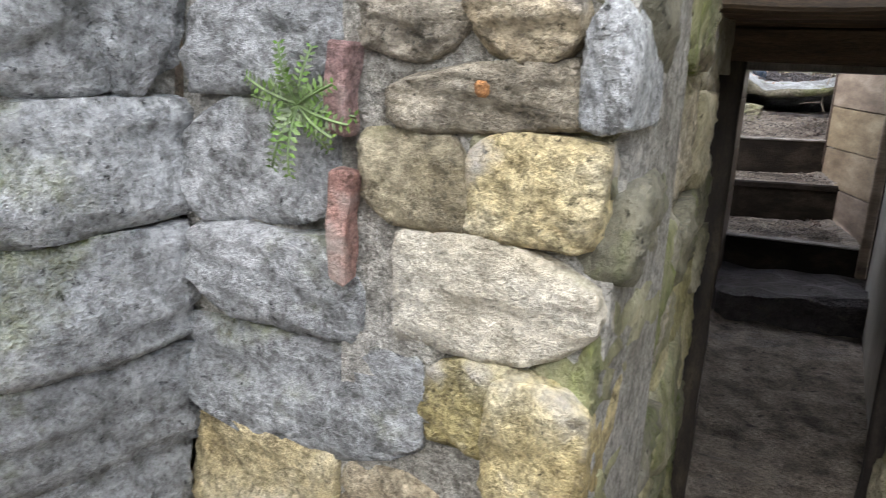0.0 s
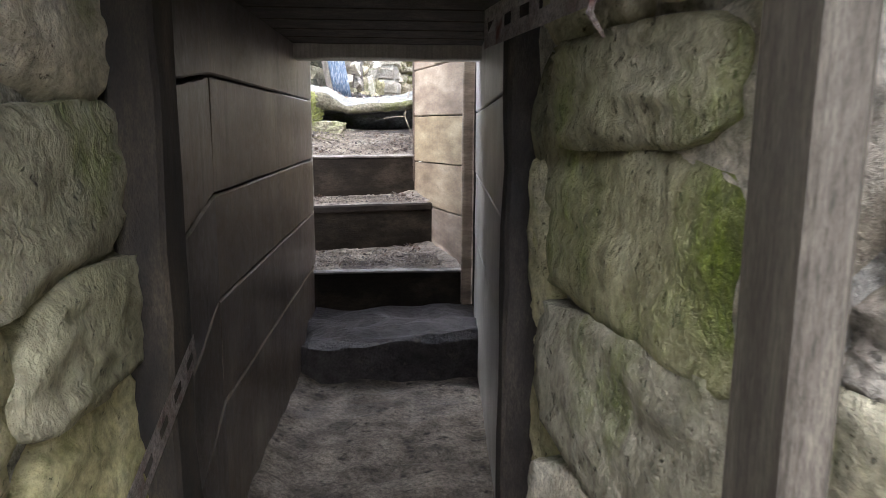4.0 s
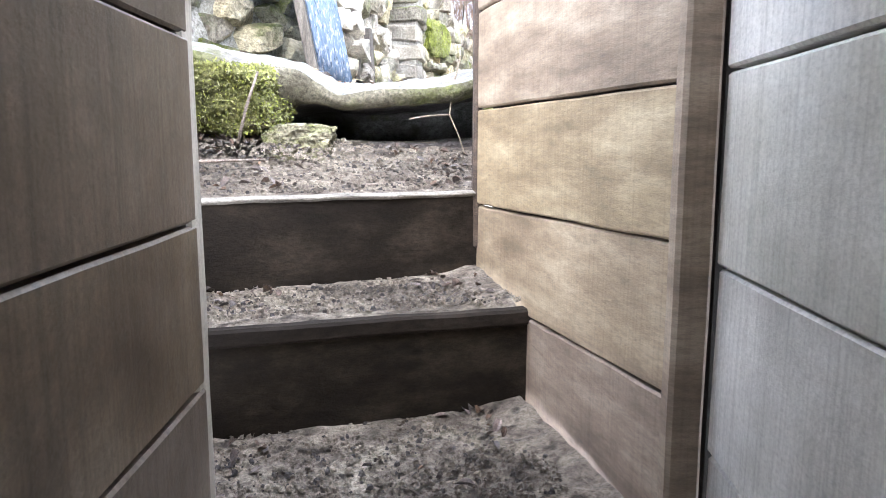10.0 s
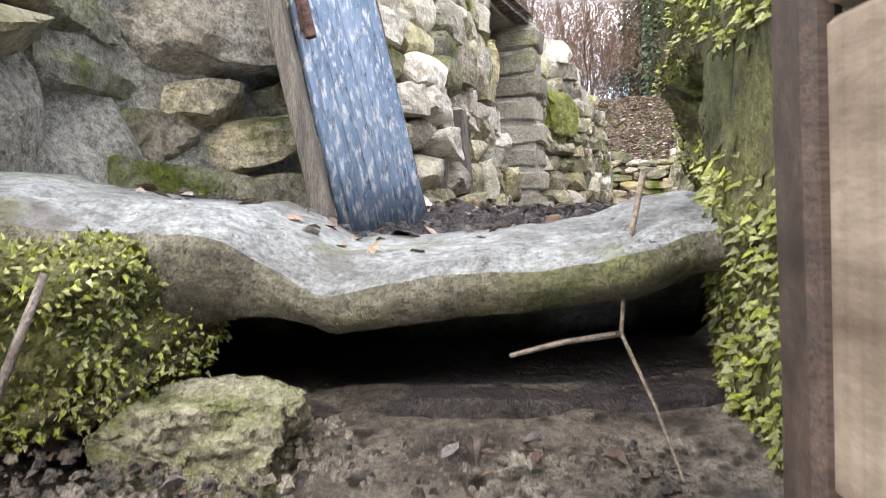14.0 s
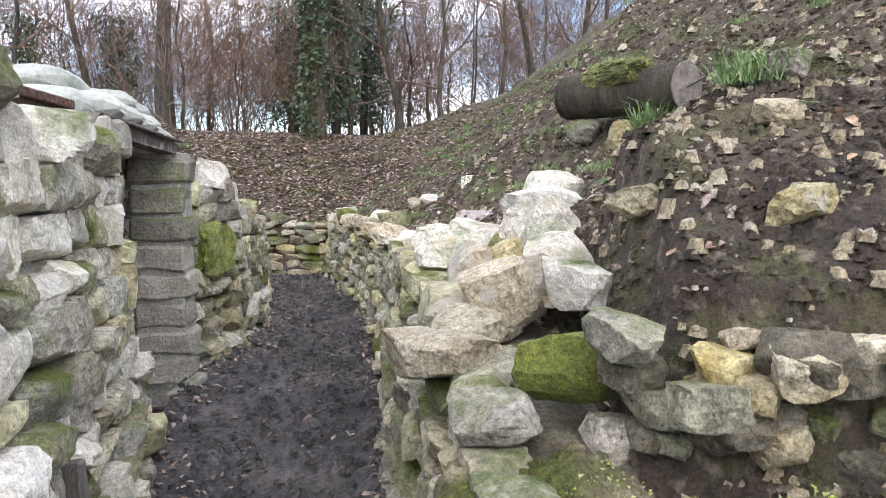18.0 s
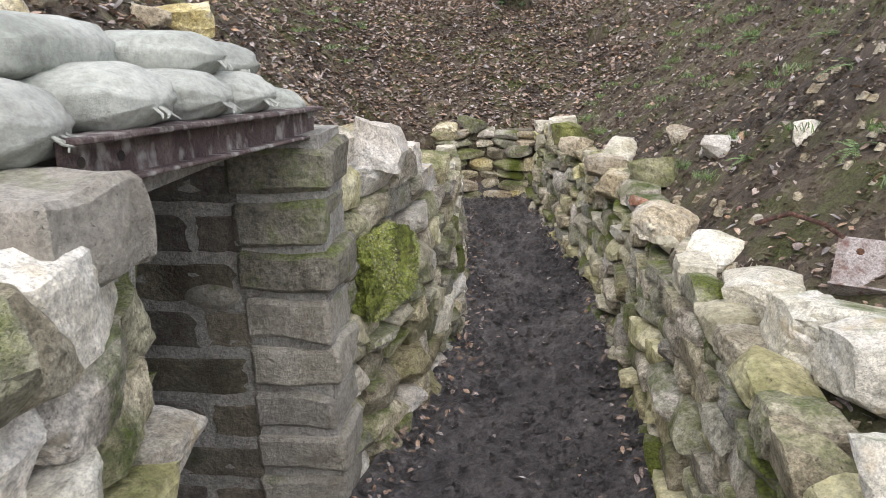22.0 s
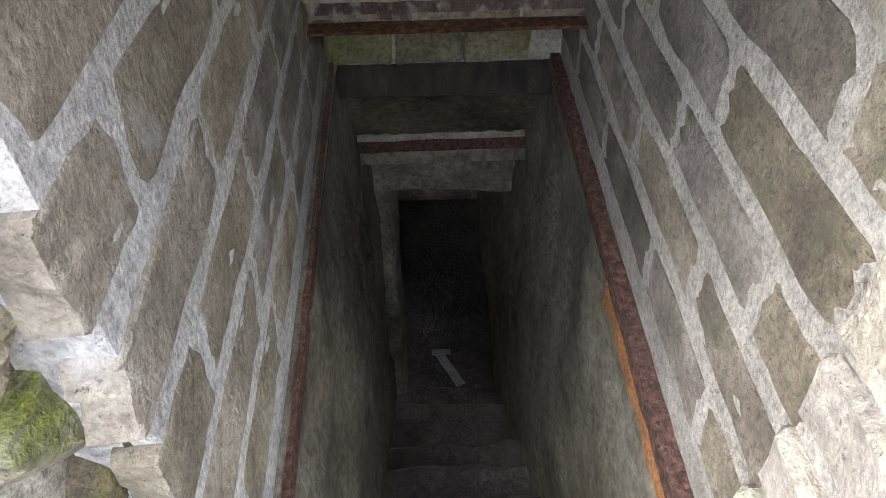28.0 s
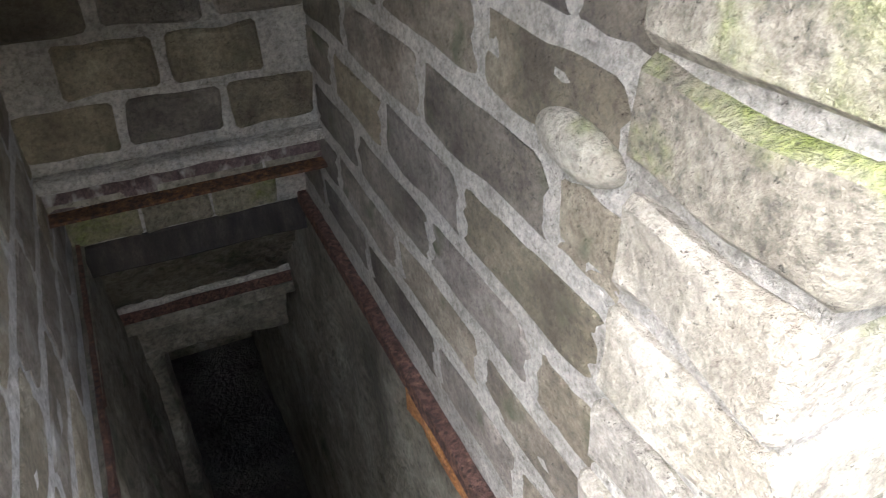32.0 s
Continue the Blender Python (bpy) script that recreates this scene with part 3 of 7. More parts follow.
def height(x, y):
    """The ground: the trench bed, the banks on both sides, the slope at the trench's end, the low yard before the tunnel."""
    k = noise.noise(Vector((x * 0.5, y * 0.5, 0)))
    f = noise.noise(Vector((x * 2.3, y * 2.3, 4)))
    g = noise.noise(Vector((x * 7, y * 7, 8)))
    bumps = 0.12 * k + 0.05 * f + 0.018 * g
    if y < -4.9 and x > -1.75:
        # Unseen banks added behind the yard to cut light into the tunnel.
        far = max(0.0, -6.9 - y, x - 1.5)
        return LOW + 0.02 * f + 0.01 * g + float(np.interp(far, (0, 0.5, 1.1, 4), (0, 1.2, 2.0, 2.4)))
    if -5.2 <= y < -3.4 and -0.50 < x < 0.34:
        return LOW + 0.015 * f + 0.01 * g
    bed = float(np.interp(y, (9.05, 9.3, 10.2, 12.0, 16.0, 40.0), (0.0, 0.62, 1.05, 1.95, 2.3, 2.6)))
    if y < 9.05:
        lf, rf = lfoot(y), rfoot(y)
        if lf - (0.24 if y > 1 else 0.42) < x < rf + 0.16:
            return float(np.interp(y, (0.30, 0.85), (-0.03, 0.0))) + (0.012 * f + 0.012 * g - 0.02) * (1 if y > 0.3 else 0.6) + (0.05 * max(0.0, 1 - abs(x - lf) / 0.2) + 0.04 * max(0.0, 1 - abs(x - rf) / 0.16) if y > 1.2 else 0)
        lt, rt = ltop(y) - 0.05, rtop(y) - 0.06
    else:
        lf, rf = float(np.interp(y, (9.05, 12, 16), (1.04, 0.9, 0.0))), float(np.interp(y, (9.05, 12, 16), (1.8, 3.1, 5.0)))
        lt = rt = bed
        if lf <= x <= rf:
            return bed + bumps * 0.6
    if x < lf:
        d = max(0.0, lf - x - 0.25)
        crest = float(np.interp(y, (-4, -1, 0, 1.5, 3, 6, 9, 12, 16, 30), (0.9, 0.35, 1.25, 2.2, 2.55, 2.35, 2.35, 2.6, 2.7, 2.7)))
        rise = float(np.interp(d, (0, 0.5, 1.4, 2.4, 6, 20), (0, 0.17, 0.70, 0.98, 1.0, 1.0)))
        base = max(lt, bed * 0.9)
        return base + max(0.0, crest - base) * rise + bumps * min(1, 0.3 + d)
    d = max(0.0, x - rf - float(np.interp(y, (0.2, 1.4, 2.4), (0.60, 0.40, 0.25))))
    crest = float(np.interp(y, (-4, 0, 2, 3, 4, 5, 7, 10, 14, 30), (1.6, 2.4, 3.0, 3.2, 3.7, 4.3, 3.8, 3.4, 3.0, 2.8)))
    rise = float(np.interp(d, (0, 0.4, 1.4, 3.2, 6, 20), (0, 0.10, 0.36, 0.82, 1.0, 1.0)))
    base = max(rt, bed * 0.95)
    z = base + max(0.0, crest - base) * rise + bumps * min(1, 0.3 + d)
    if y < 2.0 and x > rf + 0.3:
        front = y - (0.98 - 0.8 * (x - 0.82)) + 0.06 * f
        k2 = min(1.0, max(0.0, front / 0.09))
        top = max(z, 0.84 + 0.52 * max(0.0, front) + 0.6 * bumps)
        k2 *= min(1.0, max(0.0, (x - 0.78 - 0.5 * max(0.0, y - 1.0) - 0.05 * g) / 0.16))
        z += (min(z, 0.56 + 0.5 * bumps) * (1 - k2) + top * k2 - z) * float(np.interp(y, (1.5, 2.3), (1, 0)))
    return z


def axis(lo, hi, step, far_lo, far_hi):
    a, v = list(np.arange(lo, hi, step)), step
    left, p = [], lo
    while p > far_lo:
        v *= 1.25
        p -= v
        left.append(p)
    right, p, v = [], a[-1], step
    while p < far_hi:
        v *= 1.25
        p += v
        right.append(p)
    return left[::-1] + a + right


XS, YS = axis(-3.2, 4.6, 0.05, -400, 400), axis(-6.4, 12.6, 0.05, -400, 900)


def build_ground():
    nx, ny = len(XS), len(YS)
    co = []
    for y in YS:
        for x in XS:
            z = height(x, y)
            if -3.2 < x < 4.6 and 0.4 < y < 12.6:
                z += 0.022 * noise.noise(Vector((x * 9, y * 9, 2))) + 0.012 * noise.noise(Vector((x * 17, y * 17, 6)))
            co.append((x, y, z))
    faces = []
    for j in range(ny - 1):
        for i in range(nx - 1):
            cx, cy = (XS[i] + XS[i + 1]) / 2, (YS[j] + YS[j + 1]) / 2
            low = min(co[j * nx + i][2], co[(j + 1) * nx + i + 1][2], co[j * nx + i + 1][2], co[(j + 1) * nx + i][2])
            if -1.62 < cy < 0.02 and -0.90 < cx < 0.36:
                continue
            if -3.5 < cy < -1.5 and -1.0 < cx < 0.6 and low < 0.3:
                continue
            if -3.4 < cx < 0.16 and dug_y(DUG_L, cx) - 0.03 < cy < dug_y(DUG_R, cx) + 0.03 and (low < 1.30 and cx < lfoot(cy) - 0.0):
                continue
            faces.append((j * nx + i, j * nx + i + 1, (j + 1) * nx + i + 1, (j + 1) * nx + i))
    me = bpy.data.meshes.new("ground")
    me.from_pydata(co, [], faces)
    me.materials.append(GROUND)
    me.materials.append(MUD)
    me.materials.append(CHALK)
    idx = []
    for p in me.polygons:
        x, y, z = p.center
        mud = (y < 9.1 and y > 0.25 and lfoot(y) - 0.02 < x < rfoot(y) + 0.02)
        idx.append(2 if z < -0.7 else 1 if mud else 0)
    me.polygons.foreach_set("material_index", idx)
    me.polygons.foreach_set("use_smooth", [True] * len(me.polygons))
    return tagged(new("ground", me), "bare earth banks and dark trodden trench bed", "ground", kind="structure")


ground = build_ground()

# Trodden bed of the trench: clods, ruts and wet hollows.
bm = bmesh.new()
rows = []
for j in range(470):
    y = 0.22 + 0.0188 * j
    lf, rf = lfoot(y) - 0.03, rfoot(y) + 0.03
    n_x = 46
    r = []
    for i in range(n_x + 1):
        x = lf + (rf - lf) * i / n_x
        q = Vector((x, y, 0))
        clod = abs(noise.noise(q * 12)) * 0.042 + abs(noise.noise(q * 25 + Vector((3, 0, 0)))) * 0.026 + noise.noise(q * 48) * 0.010
        tread = -0.022 * max(0.0, noise.noise(Vector((x * 6, y * 3.2, 5)))) 
        r.append(bm.verts.new((x, y, height(x, y) + 0.004 + clod + tread)))
    rows.append(r)
for a, b in zip(rows, rows[1:]):
    for i in range(len(a) - 1):
        bm.faces.new((a[i], a[i + 1], b[i + 1], b[i]))
solid("path", bm, MUD, "dark wet mud trodden into clods along the trench", "path", kind="structure")

# ---- tunnel ----
TUN_L = [(-0.415, -3.54), (-0.478, -2.98), (-0.425, -1.41)]
TUN_R = [(0.10, -3.40), (0.137, -2.96), (0.262, -1.475)]


def boards(parent, a, b, za, zb, thick, mat, side, seed, name="plank"):
    """Upright lining boards between two ground points; za and zb list the joints' heights at a and at b."""
    rng = random.Random(seed)
    n = len(za) - 1
    (ax, ay), (bx, by) = a, b
    ln = math.hypot(bx - ax, by - ay)
    d = Vector(((bx - ax) / ln, (by - ay) / ln, 0))
    nrm = Vector((-d.y, d.x, 0)) * side
    for i in range(n):
        bm = bmesh.new()
        gap = 0.0024
        lean = rng.uniform(-0.002, 0.004)
        cols = 10
        grid = []
        for k in range(cols + 1):
            s = k / cols
            lo, hi = za[i] + (zb[i] - za[i]) * s + gap, za[i + 1] + (zb[i + 1] - za[i + 1]) * s - gap
            wob = 0.003 * noise.noise(Vector((s * 5, i * 3.1, seed)))
            p = Vector((ax, ay, 0)) + d * (ln * s)
            ch = 0.004
            prof = [(lo + ch, wob), (lo, ch + wob), (lo, thick), (hi, thick), (hi, ch + wob + lean), (hi - ch, wob + lean)]
            grid.append([bm.verts.new(p + nrm * o + Vector((0, 0, z + 0.0025 * noise.noise(Vector((s * 9, z * 4, seed + i)))))) for z, o in prof])
        for g, h in zip(grid, grid[1:]):
            for k in range(6):
                bm.faces.new((g[k], h[k], h[(k + 1) % 6], g[(k + 1) % 6]))
        bm.faces.new(grid[0][::-1])
        bm.faces.new(grid[-1])
        bmesh.ops.recalc_face_normals(bm, faces=bm.faces[:])
        part(name, bm, mat, parent)


def slab(name, a, b, z0, z1, thick, side, mat, label, category="wall"):
    size, m = sheet_between(a, b, z0, z1, thick, side)
    return solid(name, boxed(size, m), mat, label, category, kind="structure")


tunnel_l = slab("wall_tunnel_left", (-0.535, -3.54), (-0.455, -1.41), LOW - 0.05, 0.3, 0.15, 1, PLANK_D, "dark backing behind the left boards of the tunnel")


def lined(parent, line, za, zb, side, seed, mat, near):
    """Lining boards in two lengths, butted near the portal."""
    a, mid, b = line
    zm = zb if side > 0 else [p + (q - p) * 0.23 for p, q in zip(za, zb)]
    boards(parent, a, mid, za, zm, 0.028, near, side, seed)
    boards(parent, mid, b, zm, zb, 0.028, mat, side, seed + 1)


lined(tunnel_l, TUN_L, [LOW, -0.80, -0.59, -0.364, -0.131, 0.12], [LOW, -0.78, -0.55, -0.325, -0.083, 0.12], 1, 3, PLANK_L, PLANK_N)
tunnel_r = slab("wall_tunnel_right", (0.13, -3.40), (0.292, -1.475), LOW - 0.05, 0.3, 0.15, -1, PLANK_D, "dark backing behind the right boards of the tunnel")
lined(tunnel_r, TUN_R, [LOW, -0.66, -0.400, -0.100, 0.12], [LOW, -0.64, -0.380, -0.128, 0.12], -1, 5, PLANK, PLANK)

bm = bmesh.new()
nx, ny = 12, 44
g = [[bm.verts.new((-0.52 + 0.9 * i / nx, -3.62 + 2.19 * j / ny,
                    LOW + 0.02 * noise.noise(Vector((i * 0.6, j * 0.6, 3)))
                    + 0.06 * max(0.0, (abs(i - 6) - 4)) * (0.5 + 0.5 * noise.noise(Vector((i, j * 0.3, 1)))))) for i in range(nx + 1)] for j in range(ny + 1)]
for a, b in zip(g, g[1:]):
    for i in range(nx):
        bm.faces.new((a[i], a[i + 1], b[i + 1], b[i]))
floor_tunnel = solid("floor_tunnel", bm, CHALK, "pale crumbly dirt floor of the tunnel with dark patches", "floor", kind="structure", smooth=True)

bm = rough_box((0.74, 0.52, 0.22), (16, 12, 5), 0.045, 6, 0.03, seed=47, m=Matrix.Translation((-0.09, -1.66, LOW + 0.05)))
solid("floor_bank", bm, MUD, "dark trampled earth banked against the lowest step", "soil", kind="structure")
# Unseen slab added to stop skylight leaking between the ceiling boards.
bm = rough_box((2.2, 2.34, 0.55), (12, 12, 3), 0.05, 3, 0.02, seed=46, m=Matrix.Translation((-0.12, -2.93, 0.44)))
solid("earth_cover", bm, GROUND, "unseen earth slab over the tunnel roof, added to block skylight", "soil", kind="structure")

bm = bmesh.new()
for i in range(10):
    y = -3.56 + i * 0.2
    box(bm, (0.86, 0.19, 0.05), Matrix.Translation((-0.06, y, 0.125)), 0.006)
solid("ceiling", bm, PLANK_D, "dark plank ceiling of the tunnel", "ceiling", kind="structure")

# Door frame at the tunnel's far end, with its head beam and jamb posts.
exit_frame = thing("tunnel_exit_frame", "square timber frame at the foot of the stairs", "door frame")
part("head_beam", rough_box((0.86, 0.10, 0.10), (8, 1, 1), 0.004, m=Matrix.Translation((-0.07, -1.80, 0.10))), PLANK, exit_frame)
part("jamb", rough_box((0.05, 0.035, 1.75), (1, 1, 10), 0.003, seed=2, m=Matrix.Translation((0.232, -1.455, -0.08))), PLANK_S, exit_frame)
part("jamb", rough_box((0.05, 0.06, 1.20), (1, 1, 10), 0.003, seed=3, m=Matrix.Translation((-0.452, -1.40, -0.2))), PLANK, exit_frame)

# Portal at the near end: dark posts and three roof timbers.
portal = thing("tunnel_portal", "timber posts and beams of the tunnel mouth, darkened for the shade there", "portal")
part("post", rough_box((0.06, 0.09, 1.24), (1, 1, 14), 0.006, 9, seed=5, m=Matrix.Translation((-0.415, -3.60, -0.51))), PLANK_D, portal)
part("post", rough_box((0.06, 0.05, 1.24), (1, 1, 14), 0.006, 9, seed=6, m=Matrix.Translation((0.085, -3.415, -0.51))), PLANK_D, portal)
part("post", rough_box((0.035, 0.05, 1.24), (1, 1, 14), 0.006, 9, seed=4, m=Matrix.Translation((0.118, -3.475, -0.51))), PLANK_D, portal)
part("beam", rough_box((0.90, 0.10, 0.16), (10, 1, 2), 0.006, seed=7, m=Matrix.Translation((-0.14, -4.13, 0.217))), TIMBER, portal)
for k, y in enumerate((-4.02, -3.90, -3.78)):
    part("soffit_board", rough_box((0.90, 0.112, 0.03), (10, 1, 1), 0.004, seed=8 + k, m=Matrix.Translation((-0.14, y, 0.152))), TIMBER, portal)
part("beam", rough_box((0.86, 0.10, 0.075), (8, 1, 1), 0.005, seed=12, m=Matrix.Translation((-0.15, -3.68, 0.098))), TIMBER, portal)
part("beam", rough_box((0.86, 0.10, 0.09), (8, 1, 1), 0.005, seed=13, m=Matrix.Translation((-0.15, -3.56, 0.115))), PLANK_D, portal)

# ---- stairs ----
stairs = thing("stairs", "three wooden steps packed with damp earth and leaves", "stairs", kind="structure")
# each: right end, left end, height of the nosing, foot of the riser
STEPS = [((0.225, -1.445), (-0.47, -1.445), -0.80, -1.10), ((0.10, -0.90), (-0.66, -1.07), -0.57, -0.80), ((0.04, -0.53), (-0.80, -0.83), -0.34, -0.57)]
for k, (r, le, z, z0) in enumerate(STEPS):
    r = (r[0] + 0.03, r[1] + 0.01)
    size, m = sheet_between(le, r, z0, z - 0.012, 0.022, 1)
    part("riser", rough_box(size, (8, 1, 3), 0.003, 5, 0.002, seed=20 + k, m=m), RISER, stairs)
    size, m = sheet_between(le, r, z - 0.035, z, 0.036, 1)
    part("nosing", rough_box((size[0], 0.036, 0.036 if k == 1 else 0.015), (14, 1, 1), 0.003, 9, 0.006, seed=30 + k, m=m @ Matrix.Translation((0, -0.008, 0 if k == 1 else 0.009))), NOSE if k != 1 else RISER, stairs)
for k in range(3):
    (rx, ry), (lx, ly), z, _ = STEPS[k]
    if k < 2:
        (rx2, ry2), (lx2, ly2) = STEPS[k + 1][0], STEPS[k + 1][1]
        rise = 0.02
    else:
        (rx2, ry2), (lx2, ly2), rise = (0.22, 0.05), (-0.85, 0.05), 0.13
        rx = 0.12
    bm = bmesh.new()
    nu, nv = 34, 24
    g = []
    for j in range(nv + 1):
        v = j / nv
        g.append([])
        for i in range(nu + 1):
            u = i / nu
            x = (lx + (rx - lx) * u) * (1 - v) + (lx2 + (rx2 - lx2) * u) * v
            y = (ly + (ry - ly) * u) * (1 - v) + (ly2 + (ry2 - ly2) * u) * v
            n0 = noise.noise(Vector((x * 14, y * 14, k))) * 0.008 + noise.noise(Vector((x * 40, y * 40, k))) * 0.006
            edge = min(1.0, v * 6)
            side_h = 0.03 * max(0.0, 1 - u * 6) + 0.03 * max(0.0, 1 - (1 - u) * 6)
            g[-1].append(bm.verts.new((x, y + 0.02, z - 0.004 + rise * v ** 1.3 + (n0 + side_h * 0.7) * edge)))
    for a, b in zip(g, g[1:]):
        for i in range(nu):
            bm.faces.new((a[i], a[i + 1], b[i + 1], b[i]))
    part("tread", bm, LANDING, stairs, smooth=True)

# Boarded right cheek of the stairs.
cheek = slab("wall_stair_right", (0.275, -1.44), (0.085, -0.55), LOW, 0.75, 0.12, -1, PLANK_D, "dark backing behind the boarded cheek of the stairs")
boards(cheek, (0.225, -1.44), (0.045, -0.53), [LOW, -0.80, -0.575, -0.355, -0.138, 0.10, 0.32, 0.55], [LOW, -0.82, -0.60, -0.378, -0.135, 0.105, 0.33, 0.56], 0.024, PLANK_S, -1, 11)
part("edge_batten", rough_box((0.02, 0.05, 1.1), (1, 1, 8), 0.003, seed=41, m=Matrix.Translation((0.048, -0.512, 0.06))), TIMBER, cheek)

# ---- stone sill between the stairs and the trench ----
bm = bmesh.new()
nu, nv = 70, 16
sill_top = along((-0.86, 0.075), (-0.68, 0.05), (-0.58, 0.03), (-0.466, 0.013), (-0.34, -0.050), (-0.19, -0.047), (-0.045, -0.034), (0.02, -0.028), (0.12, 0.0))
ring = []
for i in range(nu + 1):
    u = i / nu
    x = -0.86 + 1.08 * u
    topz = sill_top(x)
    yf = -0.04 - 0.04 * math.sin(math.pi * u) - 0.12 * max(0.0, (-0.42 - x) / 0.4)
    low = topz - 0.066 + 0.012 * noise.noise(Vector((x * 5, 0, 3))) - 0.11 * min(1.0, max(0.0, (-0.36 - x) / 0.25))
    prof = [(0.36, topz - 0.04), (0.31, topz + 0.034), (0.22, topz + 0.034), (0.11, topz + 0.022), (0.035, topz + 0.004), (0.0, topz - 0.014), (-0.012, topz - 0.034), (-0.008, (topz + low) / 2 - 0.012),
            (0.008, low + 0.006), (0.035, low), (0.13, low + 0.008), (0.30, low + 0.004), (0.62, low - 0.02), (0.64, low - 0.2)]
    r = []
    for k, (dy, z) in enumerate(prof):
        p = Vector((x, yf + dy, z))
        a = 0.5 + noise.noise(p * 3)
        r.append(bm.verts.new(p + 0.012 * noise.noise_vector(p * 7) + 0.007 * noise.noise_vector(p * 22)))
    ring.append(r)
for a, b in zip(ring, ring[1:]):
    for k in range(len(a)):
        # Underside faces use mud for the hollow's soil and for its shade.
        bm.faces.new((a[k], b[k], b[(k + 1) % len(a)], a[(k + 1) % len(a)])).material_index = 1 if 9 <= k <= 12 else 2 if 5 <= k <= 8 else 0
bm.faces.new(ring[0])
bm.faces.new(ring[-1])
bmesh.ops.recalc_face_normals(bm, faces=bm.faces[:])
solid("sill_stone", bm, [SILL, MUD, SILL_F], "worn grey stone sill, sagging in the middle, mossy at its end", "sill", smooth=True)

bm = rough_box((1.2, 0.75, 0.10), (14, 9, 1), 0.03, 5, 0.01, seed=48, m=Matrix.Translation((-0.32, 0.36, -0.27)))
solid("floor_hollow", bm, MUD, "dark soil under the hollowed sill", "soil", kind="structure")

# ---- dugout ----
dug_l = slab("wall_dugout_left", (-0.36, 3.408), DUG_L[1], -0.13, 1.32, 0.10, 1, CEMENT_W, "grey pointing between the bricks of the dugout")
dug_r = slab("wall_dugout_right", *DUG_R, -0.13, 1.32, 0.25, -1, CEMENT, "grey pointing between the bricks of the dugout")


def courses(parent, a, b, z0, z1, h, ln, mat, side, seed, start=0.0, proud=0.004):
    rng = random.Random(seed)
    (ax, ay), (bx, by) = a, b
    total = math.hypot(bx - ax, by - ay)
    ang = math.atan2(by - ay, bx - ax)
    meshes = [mesh_of("brick", rough_box((1, 1, 1), (8, 1, 6), 0.085, 3.6, 0.05, seed=50 + k), mat) for k in range(6)]
    z, row = z0, 0
    while z + h < z1 + 0.02:
        s = start + (row % 2) * ln * 0.5 - ln * 0.5 * rng.uniform(0.8, 1.1)
        while s < total:
            w = ln * rng.uniform(0.85, 1.12)
            a0, a1 = max(s, start), min(s + w, total)
            if a1 - a0 > 0.06:
                hh = h - rng.uniform(0.034, 0.05)
                off = side * (0.03 - proud * rng.uniform(0.4, 1.2))
                ob = new("brick", meshes[rng.randrange(6)])
                ob.parent = parent
                mid = (a0 + a1) / 2
                ob.matrix_basis = (Matrix.Translation((ax + math.cos(ang) * mid - math.sin(ang) * off, ay + math.sin(ang) * mid + math.cos(ang) * off, z + h / 2 + rng.uniform(-0.004, 0.004)))
                                   @ Matrix.Rotation(ang, 4, "Z") @ Matrix.Rotation(rng.gauss(0, 0.012), 4, "Y") @ Matrix.Diagonal((a1 - a0 - 0.035, 0.06, hh, 1)))
            s += w
        z += h
        row += 1


courses(dug_r, *DUG_R, -0.062, 1.32, 0.165, 0.44, BRICK, -1, 61, start=0.24)
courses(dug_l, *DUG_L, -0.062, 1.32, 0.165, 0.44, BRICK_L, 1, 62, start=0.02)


def on_axis(s, across, z):
    """A place in the dugout: s metres in from the mouth, across from its middle to the right as one looks in."""
    c = Vector((-0.10, 3.74, z))
    d, r = Vector((-0.973, 0.228, 0)), Vector((0.228, 0.973, 0))
    return c + d * s + r * across


DUG_ANG = math.atan2(0.228, -0.973)
DUG_TURN = Matrix.Rotation(DUG_ANG, 4, "Z")


def dug_box(bm, s, across, z, size, bevel=0.0):
    return box(bm, size, Matrix.Translation(on_axis(s, across, z)) @ DUG_TURN, bevel)


def wall_at(sgn, s):
    """How far the brick wall stands from the dugout's middle line, s metres in."""
    return sgn * (0.376 + 0.005 * s) if sgn > 0 else sgn * (0.370 + 0.027 * s)


# Shaft walls below the rails, and the steps down.
for name, sgn in (("wall_shaft_left", -1), ("wall_shaft_right", 1)):
    bm = bmesh.new()
    nu, nv = 90, 60
    g = []
    for j in range(nv + 1):
        z = -0.135 - 3.5 * j / nv
        g.append([])
        for i in range(nu + 1):
            s = -0.05 + 5.2 * i / nu
            w = abs(wall_at(sgn, min(s, 2.8))) - 0.012 - (0.05 if sgn < 0 else 0.015) * min(1, (-z) / 1.5) + 0.03 * noise.noise(Vector((s * 1.5, z * 1.5, sgn))) + 0.018 * noise.noise(Vector((s * 5, z * 5, sgn))) + 0.008 * noise.noise(Vector((s * 14, z * 14, sgn)))
            g[-1].append(bm.verts.new(on_axis(s, sgn * w, z)))
    for a, b in zip(g, g[1:]):
        for i in range(nu):
            bm.faces.new((a[i], a[i + 1], b[i + 1], b[i]))
    back = [bm.verts.new(on_axis(s, sgn * 0.65, z)) for s, z in ((-0.05, -0.135), (5.15, -0.135), (5.15, -3.635), (-0.05, -3.635))]
    bm.faces.new((g[0][0], g[0][-1], back[1], back[0]))
    bm.faces.new((back[0], back[1], back[2], back[3]))
    bmesh.ops.recalc_face_normals(bm, faces=bm.faces[:])
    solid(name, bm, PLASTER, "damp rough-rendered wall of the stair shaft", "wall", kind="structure")

